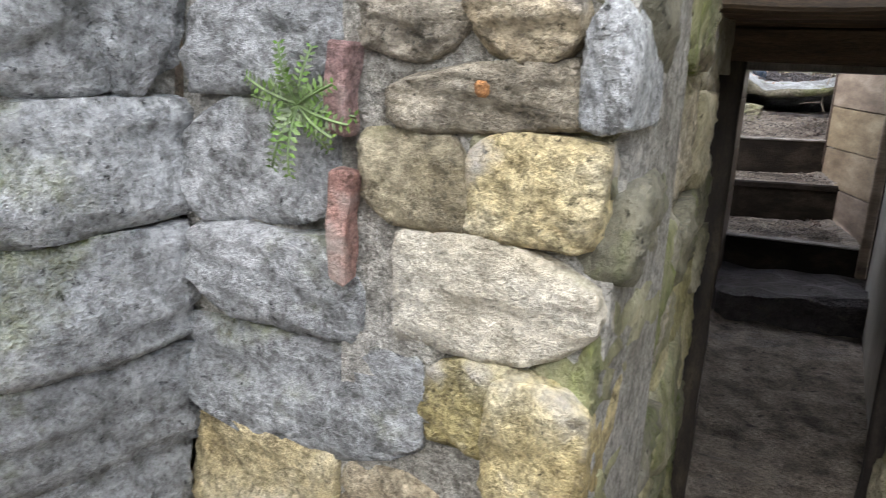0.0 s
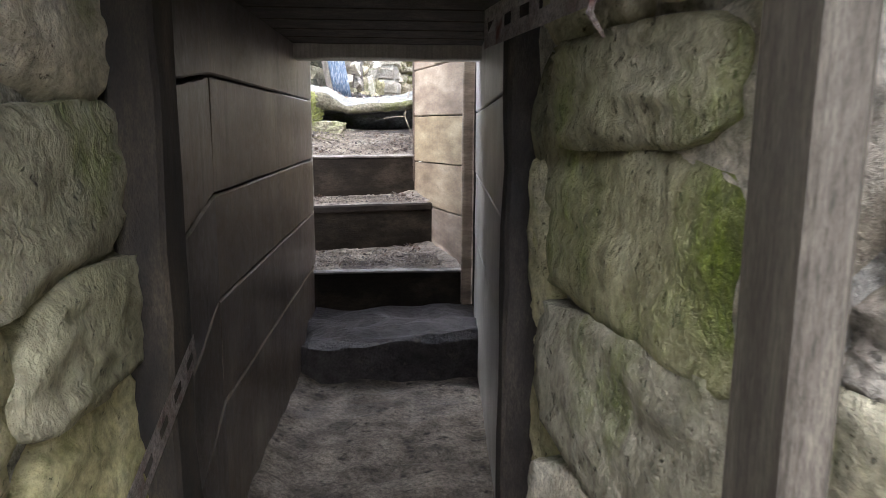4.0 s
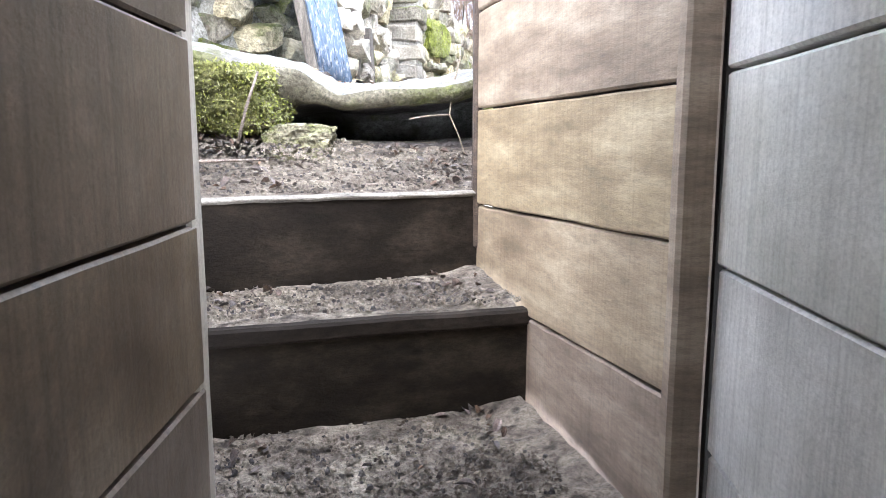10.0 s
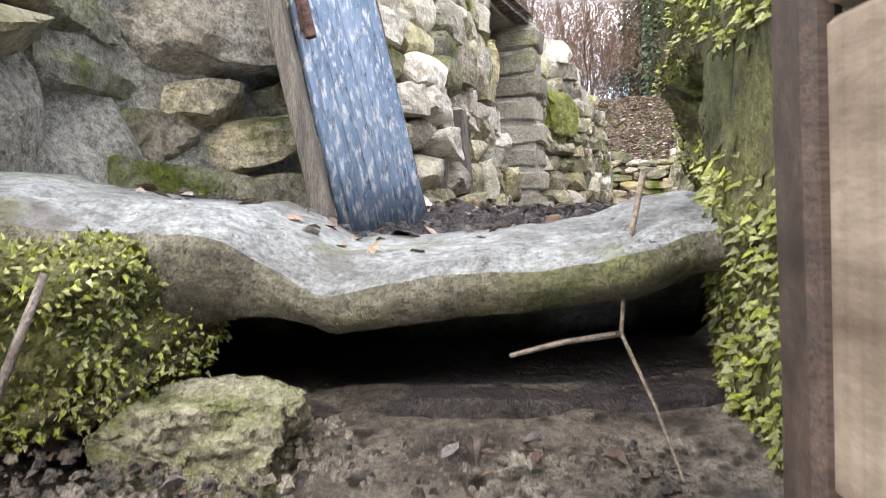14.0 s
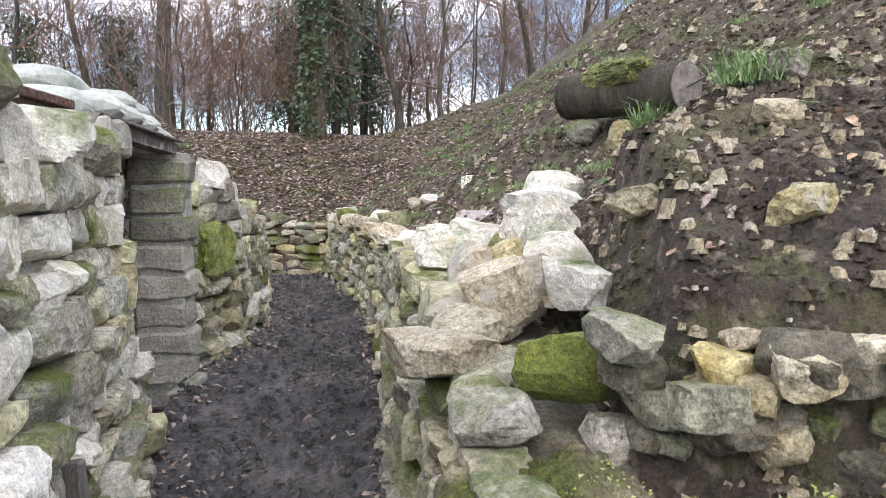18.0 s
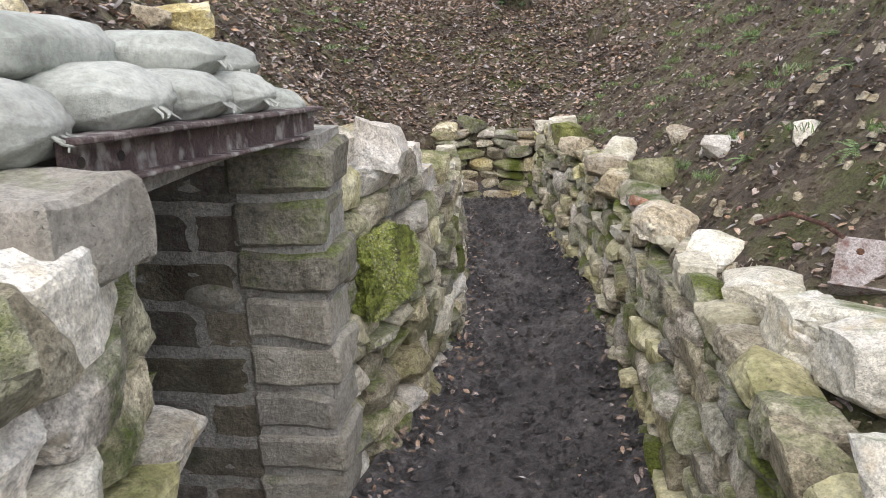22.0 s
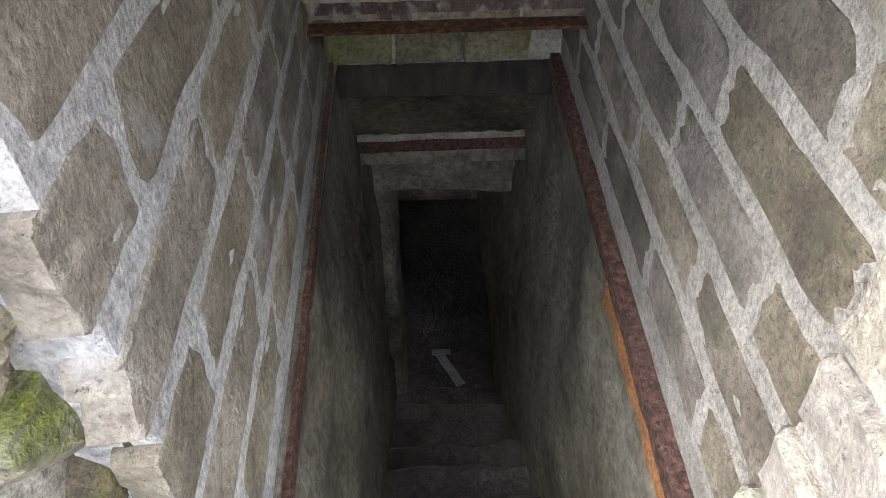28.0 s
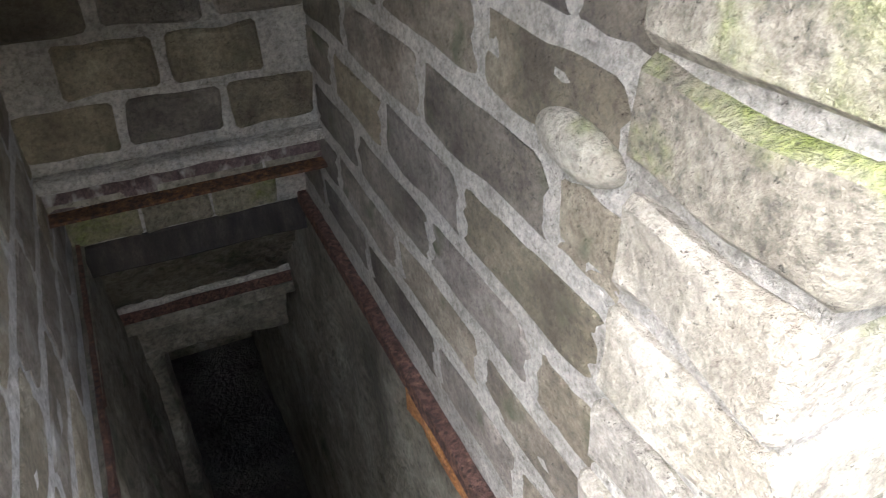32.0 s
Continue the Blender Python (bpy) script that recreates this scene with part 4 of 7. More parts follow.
for sgn in (-1, 1):
    rail = thing("rail", "rusted angle iron along the foot of the brickwork", "rail", group="dugout rails")
    pa, pb = on_axis(-0.03, wall_at(sgn, 0) - sgn * 0.016, -0.128), on_axis(2.02, wall_at(sgn, 2.0) - sgn * 0.016, -0.128)
    turn = Matrix.Rotation(math.atan2((pb - pa).y, (pb - pa).x), 4, "Z")
    part("flange", rough_box(((pb - pa).length, 0.034 if sgn > 0 else 0.014, 0.008), (40, 1, 1), 0.004, 16, 0.001, seed=64 + sgn, m=Matrix.Translation((pa + pb) / 2) @ turn), RUST, rail)
    if sgn > 0:
        part("rust_scale", rough_box((0.92, 0.006, 0.075), (26, 1, 4), 0.012, 14, 0.001, seed=69, m=Matrix.Translation(pa.lerp(pb, 0.25) - Vector((0.228, 0.973, 0)) * 0.012 - Vector((0, 0, 0.075))) @ turn), ORANGE, rail, "flaking orange rust below the angle iron")
    off = Vector((0.228, 0.973, 0)) * (-sgn * (0.016 if sgn > 0 else 0.004))
    part("web", rough_box(((pb - pa).length, 0.008, 0.045), (40, 1, 1), 0.003, 16, 0.001, seed=66 + sgn, m=Matrix.Translation((pa + pb) / 2 + off - Vector((0, 0, 0.022))) @ turn), RUST, rail)

shaft = thing("shaft_steps", "rough earthen steps going down, toned dark for the unlit shaft", "stairs", kind="structure")
for i in range(9):
    s, z = 0.02 + 0.31 * i, -1.08 - 0.268 * i
    # Mud tone on the steps stands for the darkness of the shaft.
    part("step", rough_box((0.36, 0.84, 0.5), (8, 18, 4), 0.05, 5.0, 0.03, seed=70 + i, m=Matrix.Translation(on_axis(s + 0.16, 0, z - 0.25)) @ DUG_TURN), MUD, shaft)
bm = bmesh.new()
dug_box(bm, 4.0, 0, -3.47, (2.6, 0.9, 0.2))
# Floor takes the same dark mud in place of the doorway's shade.
solid("floor_dugout", bm, MUD, "dirt floor at the foot of the shaft, toned dark for its shade", "floor", kind="structure")
bm = bmesh.new()
dug_box(bm, 5.25, 0, -1.7, (0.2, 1.2, 3.8))
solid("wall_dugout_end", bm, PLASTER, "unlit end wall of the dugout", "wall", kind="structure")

# Cross walls and lintels over the stair.
cross = thing("wall_cross_upper", "rendered block wall above the first steel lintel", "wall", kind="structure")
bm = bmesh.new()
dug_box(bm, 1.79, -0.015, 0.80, (0.16, 0.86, 1.06))
part("render", bm, CEMENT, cross)
for r in range(6):
    for c in range(3):
        x = -0.30 + 0.28 * c + (0.14 if r % 2 else 0)
        if abs(x + 0.015) < 0.33:
            part("block", rough_box((0.03, 0.245, 0.135), (1, 6, 4), 0.012, 9, 0.01, seed=90 + r * 3 + c, m=Matrix.Translation(on_axis(1.708, x, 0.375 + 0.165 * r)) @ DUG_TURN), BRICK, cross)
lintel = thing("steel_lintel", "rusty steel beam with a pale cement edge over the stair", "lintel")
part("beam", rough_box((0.02, 0.86, 0.075), (1, 12, 2), 0.003, 9, 0.002, seed=133, m=Matrix.Translation(on_axis(1.71, -0.015, 0.195)) @ DUG_TURN), BEAM, lintel)
part("flange", rough_box((0.08, 0.86, 0.012), (1, 12, 1), 0.002, 9, 0.002, seed=134, m=Matrix.Translation(on_axis(1.68, -0.015, 0.152)) @ DUG_TURN), RUST, lintel)
part("cement_edge", rough_box((0.07, 0.86, 0.035), (1, 16, 2), 0.006, 12, 0.006, seed=135, m=Matrix.Translation(on_axis(1.69, -0.015, 0.252)) @ DUG_TURN), CEMENT, lintel)
lower = thing("wall_cross_lower", "greenish block wall under the first lintel", "wall", kind="structure")
bm = bmesh.new()
dug_box(bm, 2.10, -0.02, 0.0, (0.18, 0.88, 0.30))
part("render", bm, CEMENT, lower)
for r in range(2):
    for c in range(4):
        x = -0.31 + 0.235 * c + (0.10 if r % 2 else 0)
        if abs(x) < 0.36:
            part("block", rough_box((0.03, 0.225, 0.135), (1, 6, 4), 0.010, 9, 0.01, seed=120 + r * 4 + c, m=Matrix.Translation(on_axis(2.002, x, -0.075 + 0.145 * r)) @ DUG_TURN), QUOIN_M, lower)
bm = bmesh.new()
dug_box(bm, 1.95, -0.02, 0.165, (0.5, 0.88, 0.03))
solid("ceiling_shaft", bm, PLASTER, "rendered soffit between the two cross walls", "ceiling", kind="structure")
beam2 = thing("timber_lintel", "dark wet timber across the shaft", "lintel")
part("beam", rough_box((0.16, 0.88, 0.14), (1, 12, 3), 0.012, 7, 0.012, seed=130, m=Matrix.Translation(on_axis(2.09, -0.02, -0.222)) @ DUG_TURN), PLANK_D, beam2)
bm = bmesh.new()
g = []
for j in range(14):
    s, z = 2.12 + 0.36 * j / 13, -0.28 - 0.50 * j / 13
    g.append([bm.verts.new(on_axis(s + 0.02 * noise.noise(Vector((i * 0.9, j * 0.9, 8))), -0.46 + 0.88 * i / 20, z + 0.025 * noise.noise(Vector((i * 0.5, j * 0.8, 5))))) for i in range(21)])
for a, b in zip(g, g[1:]):
    for i in range(20):
        bm.faces.new((a[i], a[i + 1], b[i + 1], b[i]))
bmesh.ops.solidify(bm, geom=bm.faces[:], thickness=0.1)
solid("ceiling_shaft_slope", bm, PLASTER, "sloping rendered soffit of the shaft", "ceiling", kind="structure")
lin2 = thing("lower_lintel", "dark steel lintel over the low doorway", "lintel")
part("beam", rough_box((0.10, 0.86, 0.12), (1, 8, 2), 0.005, 6, 0.008, seed=131, m=Matrix.Translation(on_axis(2.51, -0.03, -0.84)) @ DUG_TURN), RUST, lin2)
part("cement_edge", rough_box((0.12, 0.86, 0.03), (1, 8, 1), 0.008, 9, 0.008, seed=132, m=Matrix.Translation(on_axis(2.50, -0.03, -0.765)) @ DUG_TURN), CEMENT, lin2)
door_wall = thing("wall_doorway", "rendered wall round the low dark doorway", "wall", kind="structure")
part("head", rough_box((0.42, 0.88, 0.46), (4, 12, 6), 0.035, 4, 0.02, seed=136, m=Matrix.Translation(on_axis(2.99, -0.02, -1.13)) @ DUG_TURN), PLASTER, door_wall)
part("jamb", rough_box((0.42, 0.15, 2.2), (4, 3, 14), 0.035, 4, 0.02, seed=137, m=Matrix.Translation(on_axis(2.99, -0.375, -2.4)) @ DUG_TURN), PLASTER, door_wall)
bm = bmesh.new()
dug_box(bm, 2.75, -0.02, -0.88, (0.6, 0.9, 0.06))
dug_box(bm, 4.2, 0, -1.30, (2.2, 0.95, 0.1))
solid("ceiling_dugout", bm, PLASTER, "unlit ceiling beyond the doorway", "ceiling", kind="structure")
bm = bmesh.new()
dug_box(bm, 0.98, 0.0, 1.335, (1.75, 1.06, 0.06))
solid("ceiling_mouth", bm, CEMENT, "concrete slab over the dugout mouth", "ceiling", kind="structure")
bm = bmesh.new()
dug_box(bm, -0.06, 0.0, -0.70, (0.10, 0.86, 1.15))
solid("wall_shaft_head", bm, PLASTER, "earth face at the head of the shaft", "wall", kind="structure")
bm = bmesh.new()
bmesh.ops.create_icosphere(bm, subdivisions=4, radius=0.5, matrix=Matrix.Translation(on_axis(0.35, 0.378, 0.80)) @ DUG_TURN @ Matrix.Diagonal((0.19, 0.065, 0.085, 1)))
for v in bm.verts:
    v.co += 0.006 * noise.noise_vector(v.co * 14)
part("stone", bm, QUOIN, dug_r, "smooth pale rounded stone bulging from the bricks", smooth=True)
# ---- rubble walls ----
def top_along(line, fn):
    total, at = arc(line)
    return lambda s: fn(at(min(max(s, 0), total))[0].y)


L1 = [p for p in LEFT_FOOT if p[1] < 3.31][2:]
L1[-1] = (-0.20, 3.20)
L1[-2] = (-0.17, 2.73)
L0 = [(-0.98, -0.75), (-0.88, 0.0), (-0.84, 0.55), (-0.58, 0.98)]
L2 = [(0.075, 4.30), (0.38, 4.84), (0.67, 5.72), (0.88, 7.2), (1.04, 8.95)]
R1 = [p for p in RIGHT_FOOT if p[1] > 0.9]
E1 = [(1.02, 8.98), (1.30, 9.1), (1.85, 8.95)]

wl1 = wall_core("wall_trench_left", L1, const(-0.05), top_along(L1, lambda y: ltop(y) - 0.03), 0.22, MORTAR, "pale lime mortar packed between rubble stones", 0.10, 1, back=0.07, seed=1, rough=0.055)
rubble(wl1, L1, const(-0.02), top_along(L1, lambda y: ltop(y) + 0.06), (0.085, 0.15), (0.12, 0.25), 0.17, [LIME, LIME_W, LIME_W, LIME_G, LIME, LIME_W, LIME_M], 11, 0.10, 1, 0.035, wild=0.7)
wl0 = wall_core("wall_trench_near_left", L0, const(-0.40), top_along(L0, lambda y: ltop(y) + 0.02), 0.22, MORTAR, "rough grey mortar between mossy stones", 0.10, 1, back=0.0, seed=2, rough=0.05)
rubble(wl0, L0, const(-0.38), top_along(L0, lambda y: ltop(y) + 0.08), (0.11, 0.19), (0.16, 0.32), 0.20, [LIME_M, LIME_M, LIME_G, LIME], 12, 0.10, 1, 0.04, skip=lambda x, y, z: -0.25 < y < 0.50 and z < 0.30)
wl2 = wall_core("wall_trench_far_left", L2, const(-0.05), top_along(L2, lambda y: ltop(y) - 0.03), 0.22, MORTAR, "mortar between the stones beyond the dugout", 0.06, 1, back=0.07, seed=3, rough=0.055)
rubble(wl2, L2, const(-0.02), top_along(L2, lambda y: ltop(y) + 0.08), (0.08, 0.15), (0.12, 0.24), 0.17, [LIME, LIME_W, LIME_M, LIME, LIME_G], 13, 0.06, 1, 0.025, wild=0.6)
wr1 = wall_core("wall_trench_right", R1, const(-0.05), top_along(R1, lambda y: rtop(y) - 0.03), 0.25, EARTHWALL, "earth packed between mossy stones of the low wall", 0.18, -1, back=0.07, seed=4, rough=0.05)
rubble(wr1, R1, const(-0.02), top_along(R1, lambda y: rtop(y) + 0.06), (0.07, 0.13), (0.11, 0.24), 0.17, [LIME_M, LIME, LIME_M, LIME_G, LIME], 14, 0.18, -1, 0.03)
wr0 = wall_core("wall_trench_near_right", [(0.30, -0.55), (0.40, -0.15), (0.60, 0.10)], const(-0.40), along((0, 0.80), (0.7, 0.50)), 0.3, EARTHWALL, "moss-grown earth and stone beside the steps", 0.12, -1, seed=5, rough=0.05)
we = wall_core("wall_trench_end", E1, const(-0.05), const(0.66), 0.25, EARTHWALL, "earth between the stones of the trench's end wall", 0.12, 1, seed=6)
rubble(we, E1, const(-0.02), const(0.72), (0.07, 0.12), (0.12, 0.26), 0.16, [LIME_M, LIME_Y, LIME_M, LIME], 16, 0.12, 1, 0.03)

# Passage before the portal, and the wall beside it: blocks bedded almost flush in mortar.
PL = [(-0.44, -4.93), (-0.438, -4.4), (-0.45, -3.60)]
PR = [(0.32, -5.22), (0.19, -4.31), (0.11, -3.79), (0.085, -3.50)]
PF = [(-0.93, -4.905), (-0.43, -4.94)]
PG = [(-1.33, -6.53), (-0.93, -4.905)]


def block_mesh(seed, mat):
    """A hewn block in the unit cube with a rough, pitted face and worn corners."""
    rng = random.Random(seed)
    bm = bmesh.new()
    bmesh.ops.create_cube(bm, size=1.0)
    bmesh.ops.subdivide_edges(bm, edges=bm.edges[:], cuts=13, use_grid_fill=True)
    o = Vector((rng.uniform(0, 99), rng.uniform(0, 99), rng.uniform(0, 99)))
    cut = [(Vector((rng.choice((-1, 1)) * rng.uniform(0.4, 1), rng.gauss(0, 0.3), rng.choice((-1, 1)) * rng.uniform(0.4, 1))).normalized(), rng.uniform(0.50, 0.62)) for _ in range(4)]
    for v in bm.verts:
        c = v.co.copy()
        rr = math.hypot(c.x, c.z) * 2
        v.co.y *= 1 - 0.10 * max(0.0, max(abs(c.x), abs(c.z)) * 2 - 0.75) / 0.25
        flat = c.lerp(Vector((c.x * 0.95, c.y, c.z * 0.95)), max(0.0, rr - 1.1) / 0.3)
        v.co.x, v.co.z = flat.x, flat.z
        v.co.x += 0.05 * noise.noise(c * 1.7 + o) + 0.03 * noise.noise(c * 5 + o)
        v.co.z += 0.05 * noise.noise(c * 1.7 + o * 2) + 0.03 * noise.noise(c * 5 + o * 2)
        v.co.y += 0.10 * noise.noise(Vector((c.x * 1.4, c.z * 1.4, seed))) + 0.07 * noise.noise(Vector((c.x * 4.5, c.z * 4.5, seed))) + 0.05 * noise.noise(Vector((c.x * 11, c.z * 11, seed))) + 0.03 * noise.noise(Vector((c.x * 25, c.z * 25, seed)))
        for d, lim in cut:
            k = v.co.dot(d) - lim
            if k > 0:
                v.co -= d * k * 0.8
    return mesh_of("stone", bm, mat, smooth=True)


BLOCKS = {}


def laid(parent, line, stones, seed, side=1, depth=0.12, proud=0.03, shift=0.0, gap=-0.006):
    """Single hewn blocks in a wall: from and to along the line, from and to in height, stone."""
    rng = random.Random(seed)
    total, at = arc(line)
    for k, (s0, s1, lo, hi, mat) in enumerate(stones):
        p, ang = at((s0 + s1) / 2 + shift)
        off = side * (depth / 2 - proud * rng.uniform(0.6, 1.5))
        ob = new("stone", block_mesh(seed * 50 + k, mat))
        ob.parent = parent
        ob.matrix_basis = (Matrix.Translation((p.x - math.sin(ang) * off, p.y + math.cos(ang) * off, (lo + hi) / 2))
                           @ Euler((0, rng.gauss(0, 0.025), ang + (0.0 if side > 0 else math.pi))).to_matrix().to_4x4()
                           @ Matrix.Diagonal((s1 - s0 - gap, depth, hi - lo - gap, 1)))
    return [(q[0] + shift, q[1] + shift, q[2], q[3]) for q in stones]


def ashlar(parent, line, rows, mats, seed, side=1, depth=0.12, proud=0.012, ln=(0.2, 0.4), gap=0.02, taken=()):
    """Hewn blocks in courses whose joints lie at the given heights."""
    rng = random.Random(seed)
    total, at = arc(line)
    for z0, z1 in zip(rows, rows[1:]):
        s = -rng.uniform(0, 0.6) * ln[0]
        while s < total:
            w = rng.uniform(*ln)
            split = rng.random() < 0.22 and z1 - z0 > 0.17
            spans = [(z0, z1)]
            if split:
                zm = z0 + (z1 - z0) * rng.uniform(0.4, 0.6)
                spans = [(z0, zm), (zm, z1)]
            a0, a1 = max(0.0, s), min(total, s + w)
            s += w
            if a1 - a0 < 0.06:
                continue
            for lo, hi in spans:
                if sum(max(0.0, min(a1, q[1]) - max(a0, q[0])) * max(0.0, min(hi, q[3]) - max(lo, q[2])) for q in taken) > 0.55 * (a1 - a0) * (hi - lo):
                    continue
                mat = mats[rng.randrange(len(mats))]
                key = (mat.name, rng.randrange(8))
                if key not in BLOCKS:
                    BLOCKS[key] = block_mesh(hash_name(mat.name) + 17 * key[1], mat)
                p, ang = at((a0 + a1) / 2)
                off = side * (depth / 2 - proud * rng.uniform(0.2, 1.8))
                ob = new("stone", BLOCKS[key])
                ob.parent = parent
                turn = 0.0 if side > 0 else math.pi
                ob.matrix_basis = (Matrix.Translation((p.x - math.sin(ang) * off, p.y + math.cos(ang) * off, (lo + hi) / 2 + rng.uniform(-0.008, 0.008)))
                                   @ Euler((0, rng.gauss(0, 0.035), ang + turn + rng.gauss(0, 0.03))).to_matrix().to_4x4()
                                   @ Matrix.Diagonal(((a1 - a0) - gap * rng.uniform(0.5, 1.3), depth, (hi - lo) - gap * rng.uniform(0.4, 1.2), 1)))


LEFT_STONES = [(-0.225, 0, -0.149, 0.0322, LIME), (0, 0.355, -0.173, -0.00298, LIME_G), (-0.225, -0.0824, -0.285, -0.162, LIME_M2), (-0.0692, 0.352, -0.31, -0.173, LIME_M2),
               (-0.0637, 0.39, -0.532, -0.31, LIME_G), (0.366, 0.784, -0.158, 0.0278, LIME_G), (0.366, 0.731, -0.325, -0.161, LIME_M2), (0.393, 0.725, -0.46, -0.33, LIME_M2),
               (-0.247, -0.0714, -0.37, -0.293, LIME_G), (0.392, 0.725, -0.684, -0.464, LIME_G), (0.011, 0.379, 0.00251, 0.107, LIME_G), (-0.264, 0, 0.0409, 0.173, LIME)]
RIGHT_STONES = [(-0.143, 0.126, -0.327, -0.0831, LIME_YG), (0.131, 0.34, -0.245, -0.0853, LIME_W), (0.131, 0.369, -0.335, -0.249, LIME_W), (-0.12, 0.385, -0.482, -0.335, LIME_YG),
                (-0.0813, 0.341, -0.0216, 0.0563, LIME_YG), (0.477, 0.845, -0.201, -0.0897, LIME_M2), (0.482, 0.845, -0.382, -0.205, LIME_M2), (0.851, 0.965, -0.464, -0.223, LIME_YG),
                (0.851, 0.95, -0.717, -0.47, LIME_YG), (0.483, 0.845, -0.574, -0.388, LIME_M2), (0.5, 0.845, -0.806, -0.578, LIME_W), (0.851, 0.965, -1.01, -0.728, LIME_G)]
FRONT_STONES = [(0.0323, 0.226, -0.004, 0.0893, GREYST), (0.0162, 0.222, -0.141, -0.00729, GREYST), (0.0108, 0.253, -0.254, -0.147, GREYST), (-0.0108, 0.323, -0.396, -0.262, GREYST),
                (0.255, 0.361, 0.0355, 0.0893, LIME), (0.364, 0.462, 0.0355, 0.0948, LIME_Y), (0.281, 0.465, -0.0238, 0.0333, LIME), (0.368, 0.493, -0.118, -0.026, LIME_Y),
                (0.291, 0.492, -0.24, -0.123, LIME_W), (0.329, 0.485, -0.339, -0.243, LIME_Y), (0.257, 0.363, -0.119, -0.0304, LIME), (0.468, 0.505, -0.015, 0.0838, GREYST)]
SIDE_STONES = [(1.4, 1.68, -0.0139, 0.117, GREYST), (1.37, 1.68, -0.156, -0.0172, GREYST), (1.42, 1.68, -0.3, -0.161, GREYST), (1.38, 1.68, -0.427, -0.3, GREYST),
               (1.19, 1.39, -0.026, 0.117, GREYST), (1.17, 1.36, -0.169, -0.026, GREYST)]
wpl = wall_core("wall_passage_left", PL, const(LOW), const(1.0), 0.25, MORTAR, "mortar between the stones of the passage", 0.0, 1, back=0.012, seed=7, rough=0.02)
have = laid(wpl, PL, LEFT_STONES, 31, 1, 0.13, 0.020, 0.61)
ashlar(wpl, PL, [LOW, -1, -0.805, -0.684, -0.464, -0.321, -0.157, 0.03, 0.228, 0.469, 0.689, 0.941], [LIME_G, LIME_M2, LIME, LIME_M2], 17, 1, depth=0.13, proud=0.016, ln=(0.24, 0.46), gap=-0.012, taken=have)
wpr = wall_core("wall_passage_right", PR, const(LOW), const(1.0), 0.25, MORTAR_W, "pale mortar between the stones of the passage", 0.0, -1, back=0.006, seed=8, rough=0.02)
have = laid(wpr, PR, RIGHT_STONES, 32, -1, 0.12, 0.018, 0.76)
ashlar(wpr, PR, [LOW, -0.936, -0.717, -0.475, -0.332, -0.0853, 0.0739, 0.381, 0.667, 0.941], [LIME_YG, LIME_W, LIME_YG, LIME_G, LIME_M2], 18, -1, ln=(0.13, 0.30), proud=0.014, gap=0.0, taken=have)
wpf = wall_core("wall_yard_front", PF, const(LOW), const(1.0), 0.25, MORTAR, "crumbling lime mortar between ochre stones", 0.0, 1, back=0.008, seed=9, rough=0.026)
have = laid(wpf, PF, FRONT_STONES, 33, 1, 0.12, 0.016)
ashlar(wpf, PF, [LOW, -1, -0.783, -0.541, -0.387, -0.25, -0.113, -0.00298, 0.107, 0.25, 0.447, 0.689, 0.941], [LIME_Y, LIME, LIME_Y, LIME_W], 19, 1, ln=(0.13, 0.26), proud=0.016, gap=0.0, taken=have)
wpg = wall_core("wall_yard_side", PG, const(LOW), const(1.0), 0.25, MORTAR, "grey mortar between weathered grey blocks", 0.0, 1, back=0.008, seed=10, rough=0.018)
have = laid(wpg, PG, SIDE_STONES, 34, 1, 0.12, 0.012)
ashlar(wpg, PG, [LOW, -0.98, -0.761, -0.541, -0.415, -0.288, -0.146, -0.00298, 0.228, 0.447, 0.689, 0.941], [GREYST, GREYST, LIME], 20, 1, ln=(0.26, 0.42), proud=0.012, gap=-0.006, taken=have)

# Quoins of the dugout mouth, eight pale blocks in a stack.
quoin = thing("pillar", "stack of rendered blocks at the dugout mouth, mossy at the top", "pillar", kind="structure")
part("core", boxed((0.26, 0.26, 1.30), Matrix.Translation((-0.085, 4.255, 0.64)) @ Matrix.Rotation(radians(-14), 4, "Z")), CEMENT, quoin)
for k in range(8):
    z = 0.075 + 0.163 * k
    w = 0.285 + (0.03 if k % 2 else 0)
    bm = rough_box((w, 0.27, 0.137), (7, 7, 4), 0.022, 6, 0.016, seed=140 + k, m=Matrix.Translation((-0.085 + (0.008 if k % 2 else 0), 4.235, z)) @ Matrix.Rotation(radians(-14 + 2 * math.sin(k * 2.3)), 4, "Z"))
    part("block", bm, QUOIN_M if k > 4 else QUOIN, quoin)
jamb = thing("pillar_left", "rough mossy stones stacked at the near jamb of the dugout", "pillar", kind="structure")
part("core", rough_box((0.20, 0.16, 1.32), (3, 3, 12), 0.02, 6, 0.01, seed=150, m=Matrix.Translation((-0.40, 3.225, 0.64)) @ Matrix.Rotation(radians(-11), 4, "Z")), MORTAR, jamb)
rng_j = random.Random(8)
zj = 0.0
for k in range(9):
    hj = rng_j.uniform(0.12, 0.17)
    ob = new("stone", rock((BOULDER, LIME_M, BOULDER, LIME_M, LIME)[k % 5], 40 + k))
    ob.parent = jamb
    wj = rng_j.uniform(0.22, 0.27)
    ob.matrix_basis = Matrix.Translation((-0.325 - wj * 0.46 - rng_j.uniform(0, 0.02), 3.215, zj + hj / 2)) @ Matrix.Rotation(radians(-12) + rng_j.gauss(0, 0.06), 4, "Z") @ Matrix.Diagonal((wj * 1.1, 0.26, hj * 1.1, 1))
    zj += hj
